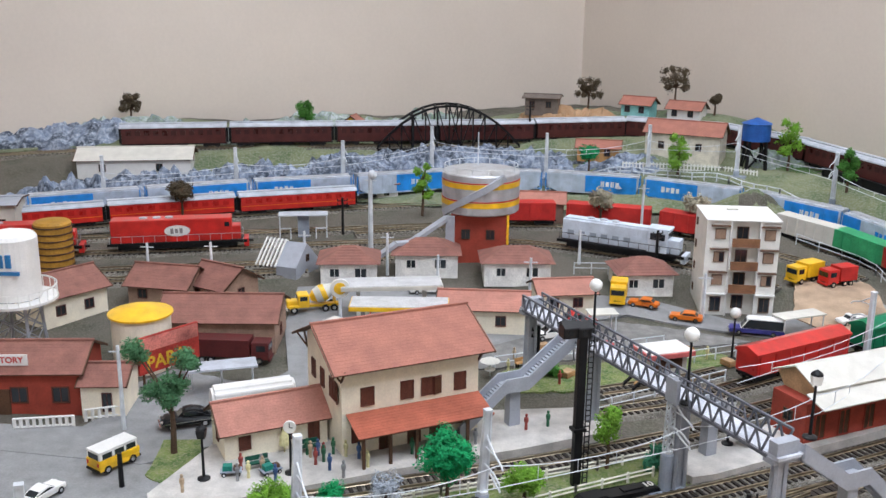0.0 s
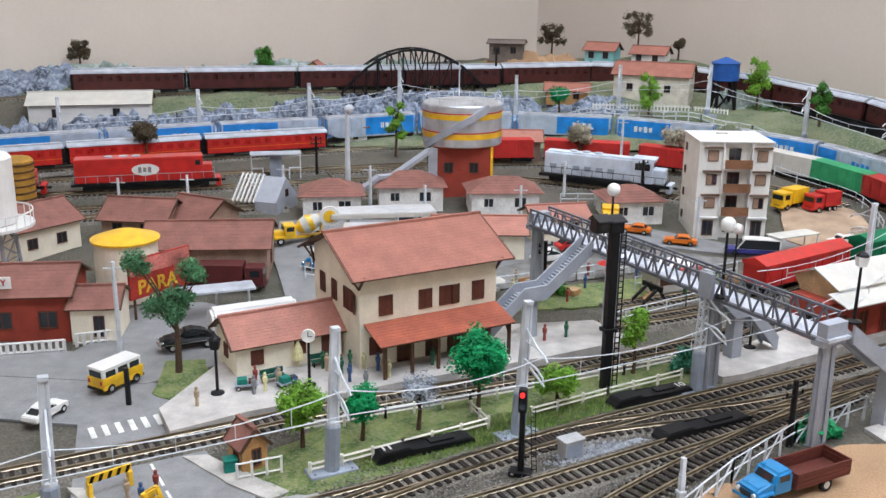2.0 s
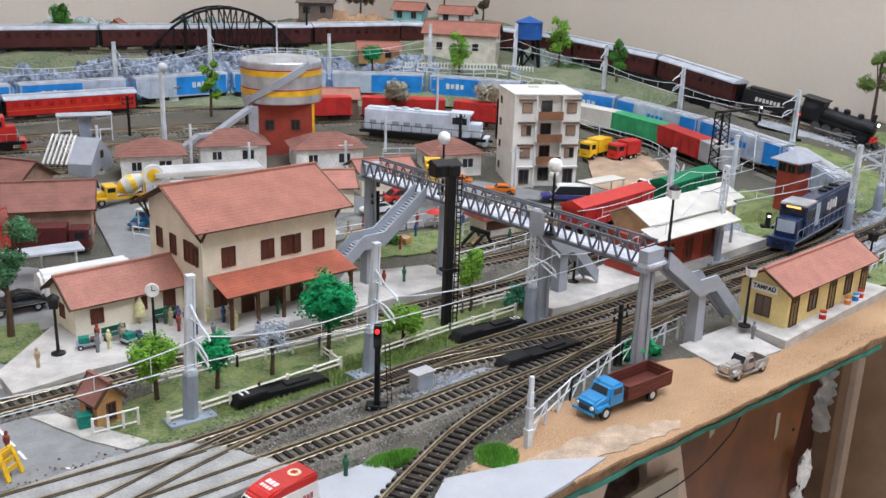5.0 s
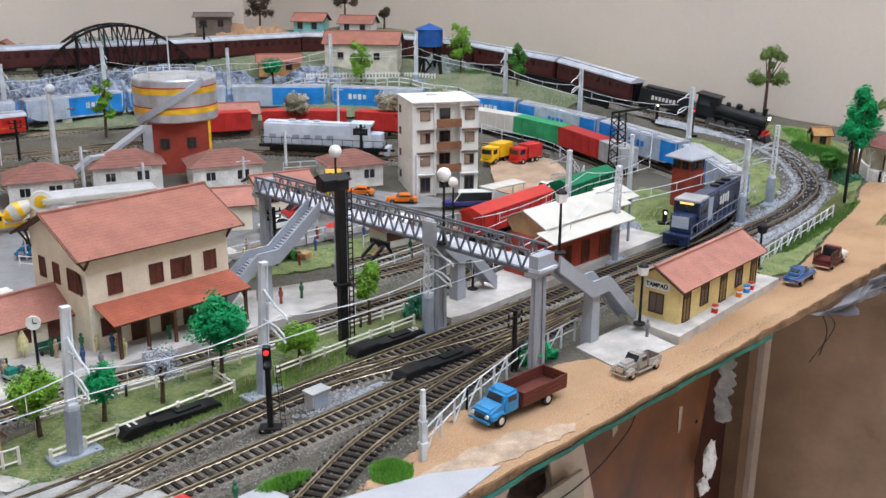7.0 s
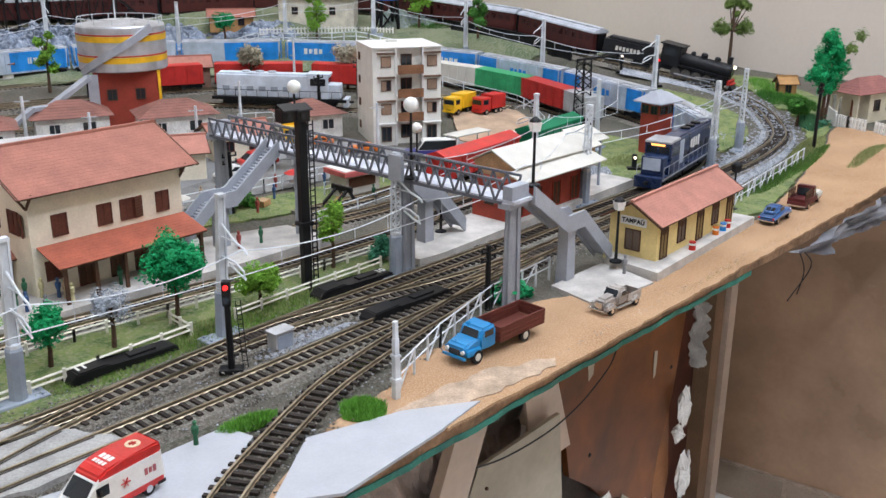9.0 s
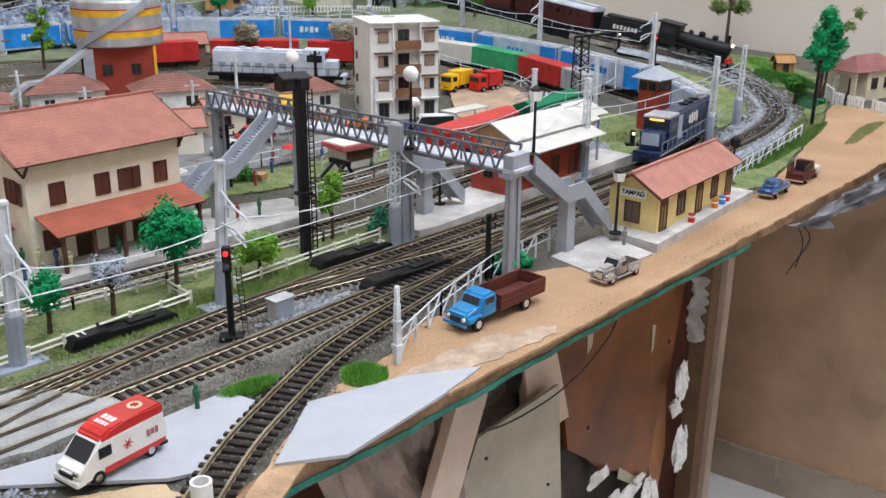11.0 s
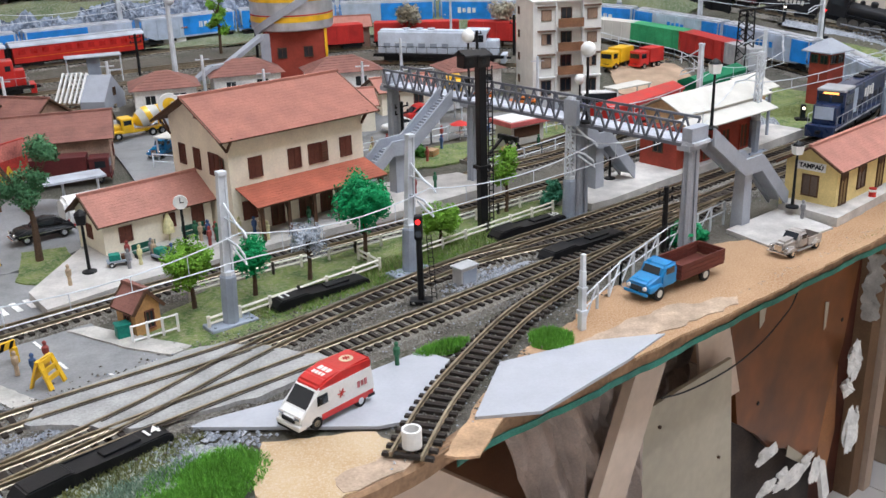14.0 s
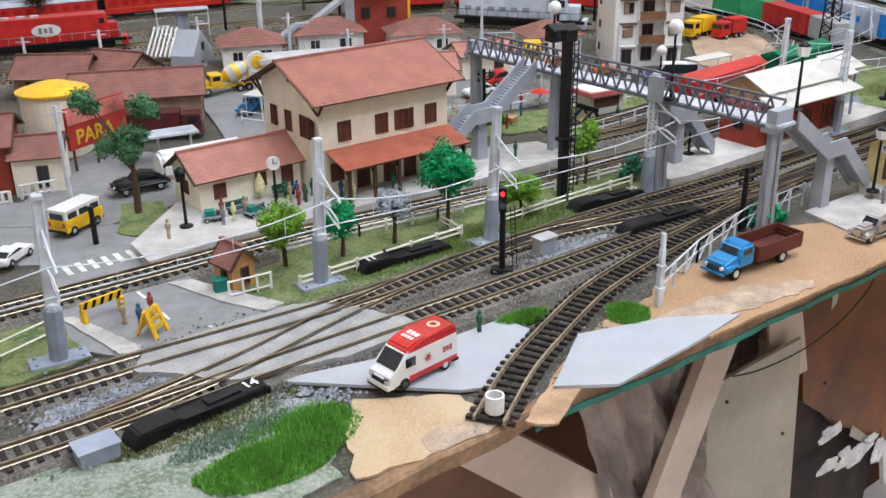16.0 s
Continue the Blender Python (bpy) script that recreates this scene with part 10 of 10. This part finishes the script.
# ---- under the table ----
raw_board("slanting_timber", [(23.0, 3, -1.6), (26.6, 3, -1.6), (-8, 3, -80), (-12.5, 3, -80)], 0.8, frame_board, "pale slanting timber table leg")
raw_board("slanting_timber", [(34.6, 7.3, -2.6), (38.4, 7.3, -2.6), (43.0, 7.3, -16), (37.2, 7.3, -16)], 0.25, frame_board, "short pale timber brace under the board")
raw_board("slanting_timber", [(-4, 5, -1.6), (0.5, 5, -1.6), (22, 5, -20), (20, 5, -24)], 2, frame_board, "pale diagonal timber brace")
cream_ob = raw_board("cream_panel", [(28.0, 6, -11.0), (39.0, 6, -10.8), (47, 6, -80), (6, 6, -80), (18, 6, -30)], 0.35, cream_board, "screwed cream panel leaning under the table")
for a, z in ((29, -13.2), (38, -20), (24.5, -24), (39.5, -33)):
    x, y = ab(a, 5.9)
    bm = bm_new()
    tube(bm, (0, 0.1, 0), (0, -0.08, 0), 0.14, n=10)
    o = part("screw", bm, dark_wood, cream_ob, "dark screw head")
    o.matrix_basis = pose(x * CM, y * CM, z * CM, 0, 0, TURN)
raw_board("brown_backboard", [(-47, 12, -1.6), (41, 12, -1.6), (41, 12, -80), (-47, 12, -80)], 0.8, paint("backboard_brown", (0.23, 0.115, 0.065), 0.45, vary=0.06, stain=1.0, stain_amount=0.4), "reddish-brown backboard closing the space under the table")
brown_ob = raw_board("brown_board", [(39.5, 7.6, -1.6), (66.2, 7.6, -1.6), (64.9, 7.6, -9.5), (63.3, 7.6, -18.8), (61.2, 7.6, -24.6), (60.2, 7.6, -30.6), (57, 7.6, -29.4), (53.2, 7.6, -26.6), (50, 7.6, -25.2), (47.4, 7.6, -22.6), (43.6, 7.6, -19.8)], 0.6, hardboard, "stained glossy brown hardboard sheet with a broken lower edge")
for a, z, r in ((42.0, -2.6, 0.28), (52.5, -2.4, 0.28), (63.6, -2.5, 0.28), (62.4, -15.5, 0.24), (47.0, -19.0, 0.24)):
    bm = bm_new()
    lathe(bm, [(0.01, 0.12), (r * 0.7, 0.1), (r, 0.0)], 10)
    o = part("nail_head", bm, black, brown_ob, "dark nail head")
    o.matrix_basis = pose(*[c * CM for c in ab(a, 7.6)], z * CM, 90, 0, TURN)
for pts in ([(45.5, 7.55, -7.6), (46.9, 7.55, -7.8), (46.6, 7.55, -10.4), (45.9, 7.55, -10.9)], [(58.2, 7.55, -12.2), (58.9, 7.55, -12.4), (58.8, 7.55, -15.0), (58.4, 7.55, -15.3)], [(53.6, 7.55, -26.4), (57.2, 7.55, -29.2), (60.0, 7.55, -30.4), (57.2, 7.55, -30.3), (53.4, 7.55, -27.6)]):
    bm = bm_new()
    va = [bm.verts.new(Vector((*ab(a, b), z))) for a, b, z in pts]
    vb = [bm.verts.new(v.co + Vector((UY, -UX, 0)) * 0.06) for v in va]
    bm.faces.new(vb)
    for i in range(len(va)):
        bm.faces.new((va[i], va[i - 1], vb[i - 1], vb[i]))
    bmesh.ops.recalc_face_normals(bm, faces=bm.faces[:])
    part("torn_flake", bm, cream_board, brown_ob, "pale torn flake")
raw_board("dark_panel", [(40, 8.6, -1.6), (62, 8.6, -1.6), (61.5, 8.6, -36), (59, 8.6, -80), (41, 8.6, -80)], 0.8, paint("peeled_backing", (0.035, 0.025, 0.02), 0.7, vary=0.3, stain=2.5, stain_amount=0.7), "dark peeled backing board below the hardboard")
raw_board("red_brown_panel", [(106, 34, -2.7), (126.2, 34, -2.7), (126.2, 34, -80), (106, 34, -80)], 0.8, paint("red_brown_board", (0.08, 0.024, 0.014), 0.7, stain=2.0, stain_amount=0.4), "dark red-brown board beside the hardboard")
raw_board("timber_post", [(126.3, 31, -2.7), (129.8, 31, -2.7), (129.8, 31, -80), (126.3, 31, -80)], 4, paint("post_brown", (0.24, 0.15, 0.09), 0.6, stain=1.5, stain_amount=0.2), "upright brown timber post under the table")
raw_board("timber_post", [(130.0, 30, -2.7), (132.6, 30, -2.7), (132.6, 30, -80), (130.0, 30, -80)], 3, frame_board, "narrow pale timber strip beside the post")
plaster = paint("plaster_white", (0.72, 0.71, 0.68), 0.6, vary=0.1, bump=0.5)
for k, (a, b, z, w, h) in enumerate(((64.3, 6.6, -20.4, 2.3, 4.6), (63.4, 6.6, -23.4, 1.8, 2.0), (65.6, 6.6, -29.5, 3.2, 6.2), (49, 7.2, -25.2, 4.2, 1.9), (54.6, 7.2, -30.4, 6.6, 2.2), (49.6, 7.2, -29.4, 3.4, 1.6), (59.6, 7.2, -32.0, 2.6, 3.0), (52.4, 7.2, -29.0, 2.2, 1.0), (57.4, 7.2, -29.6, 2.4, 1.2))):
    bm = bm_new()
    bmesh.ops.create_icosphere(bm, subdivisions=4, radius=1.0)
    for v in bm.verts:
        c = v.co.copy()
        fold = abs(noise.noise(c * 2.6 + Vector((k, 2, 0))))
        d = 1 + 0.5 * noise.noise(c * 1.4 + Vector((k * 3.1, 0, 0))) - 0.55 * fold + 0.2 * noise.noise(c * 7)
        v.co = Vector((c.x * w / 2 * d, c.y * (0.55 if k < 3 else 0.25) * (0.6 + fold * 1.5), c.z * h / 2 * d))
    x, y = ab(a, b)
    o = part("crumpled_bag" if k < 3 else "plaster_blob", bm, plaster, None)
    o.matrix_basis = pose(x * CM, y * CM, z * CM, 0, 0, TURN)
    tagged(o, "white crumpled plastic bag stuck to the panel edge" if k < 3 else "splash of white plaster on the panel", "bag" if k < 3 else "plaster", "white scraps")
pts = [Vector((*ab(a, -0.9 - 0.02 * a), z)) for a, z in ((18.5, -3.6), (21, -4.1), (24, -4.3), (27, -4.2), (30, -3.6), (32.4, -2.6), (33.6, -1.9), (34.2, -1.1))]
bm = bm_new()
sp = spline([p[:] for p in pts], 0.5)
sweep(bm, sp, 0.06)
tagged(part("cable", bm, black, None), "black cable hanging below the board edge", "cable")
bm = bm_new()
for dx in (0, 0.6):
    sp = spline([(*ab(66 + dx, -2.7), -1.2), (*ab(67 + dx * 3, -3.1), -3.5), (*ab(65.5 - dx * 4, -3.2), -5.5)], 0.5)
    sweep(bm, sp, 0.06)
tagged(part("loose_wire", bm, black, None), "thin loose black wires at the board edge", "wire")
wall_slab("baseboard", 132.2 + 0.07 * 60 - 1.4, 123, 132.2 + 0.07 * 395 - 1.4, -210, 1.4, FLOOR_Z, FLOOR_Z + 7.6, paint("baseboard_tile", (0.42, 0.34, 0.27), 0.4), "beige tile skirting along the wall")
base_ob = bpy.data.objects["baseboard"]
base_ob["category"] = "baseboard"
skirt = paint("skirting_tile", (0.40, 0.325, 0.255), 0.35, per_object=0.08, stain=1.2, stain_amount=0.15)
tile = None
for k in range(9):
    b0 = 122 - k * 34
    a0 = 132.2 + 0.07 * (183 - b0) - 1.55
    if tile is None:
        o = part("skirting_tile", boxes((-33.2, 0, -0.3, 0.0, 0.3, 7.2), bevel=0.12), skirt, base_ob)
        tile = o.data
    else:
        o = new("skirting_tile", tile)
        o.parent = base_ob
    x, y = ab(a0, b0)
    o.matrix_basis = pose(x * CM, y * CM, FLOOR_Z * CM, 0, 0, TURN + 94.0)

raw_board("timber_offcut", [(60.6, 7.9, -24.5), (63.4, 7.9, -21.0), (64.6, 7.9, -29.5), (63.2, 7.9, -36.0), (61.4, 7.9, -34.0)], 0.5, paint("orange_board", (0.27, 0.115, 0.045), 0.6, stain=2.0, stain_amount=0.3), "narrow orange-brown offcut of hardboard beside the panel")
raw_board("pale_strip", [(59.9, 7.0, -31.0), (61.2, 7.0, -31.4), (63.2, 7.0, -36.4), (62.2, 7.0, -37.6)], 0.5, plaster, "white peeled strip at the panel's corner")


def crumpled_sheet(name, quad, label, seed, material):
    """A hanging sheet of thin foil with folds: quad corners as (a, b, z)."""
    c = [Vector((*ab(a, b), z)) for a, b, z in quad]
    bm = bm_new()
    n = 30
    grid = []
    for i in range(n + 1):
        row = []
        for j in range(n + 1):
            u, v = i / n, j / n
            p = c[0].lerp(c[1], u).lerp(c[3].lerp(c[2], u), v)
            d = 1.3 * abs(noise.noise(Vector((u * 5 + seed, v * 2.4, 0.4)))) + 0.7 * abs(noise.noise(Vector((u * 11, v * 6 + seed, 2.0))))
            row.append(bm.verts.new(p - Vector((-UY, UX, 0)) * d * 1.6))
        grid.append(row)
    for i in range(n):
        for j in range(n):
            bm.faces.new((grid[i][j], grid[i + 1][j], grid[i + 1][j + 1], grid[i][j + 1]))
    bmesh.ops.solidify(bm, geom=bm.faces[:], thickness=0.05)
    bmesh.ops.recalc_face_normals(bm, faces=bm.faces[:])
    return tagged(part(name, bm, material, None), label, "sheet", "crumpled sheets")


foil = paint("dusty_foil", (0.58, 0.48, 0.42), 0.35, vary=0.1, stain=2.5, stain_amount=0.35)
crumpled_sheet("plastic_sheet", [(10.5, 5.4, -4.5), (23.0, 5.4, -4.5), (30.0, 5.4, -34), (19.0, 5.4, -34)], "dusty crumpled plastic sheet hanging under the board", 3, foil)
crumpled_sheet("plastic_sheet", [(23.0, 10.6, -2.0), (40.0, 10.6, -2.0), (39.0, 10.6, -15), (24.0, 10.6, -15)], "creased brown-grey plastic sheet behind the timber legs", 8, foil)

crumpled_sheet("plastic_bag", [(64.2, 7.2, -8.6), (67.2, 7.2, -9.4), (66.6, 7.2, -16.4), (65.2, 7.2, -16.2)], "white folded plastic bag hanging beside the brown board", 5, plaster)
dust_film = paint("dusty_film", (0.42, 0.42, 0.45), 0.6, vary=0.15, stain=2.0, stain_amount=0.4)
crumpled_sheet("plastic_film", [(64, -2.2, -1.0), (118, -2.9, -0.6), (118, -2.4, -6.5), (72, -1.6, -3.2)], "pale grey plastic film hanging along the board's edge", 11, dust_film)

# ---- chips along the board's front edge ----
rnd = random.Random(5)
chips = [(*ab(a, front_edge(a) + 0.35 + 0.4 * rnd.random()), 0.1, 0.25) for a in np.arange(14, 75, 0.5)]
stones("edge_chips", chips, 260, 0.10, MATS["rough_plaster"], "pale plaster chips along the worn board edge", 12)

# ---- nearest sleepers, each a piece of its track ----
mesh = None
near_sleepers.sort(key=lambda r: (r[1] + 2) ** 2 + (r[2] - 98) ** 2)
for t, x, y, z, ang in near_sleepers:
    if mesh is None:
        bm = bm_new()
        box(bm, -0.155, 0.155, -1.38, 1.38, 0, 0.19, taper=0.02)
        o = part("sleeper", bm, sleeper_m, t)
        mesh = o.data
    else:
        o = new("sleeper", mesh)
        o.parent = t
    o.matrix_basis = pose(x * CM, y * CM, z * CM, 0, 0, math.degrees(ang))
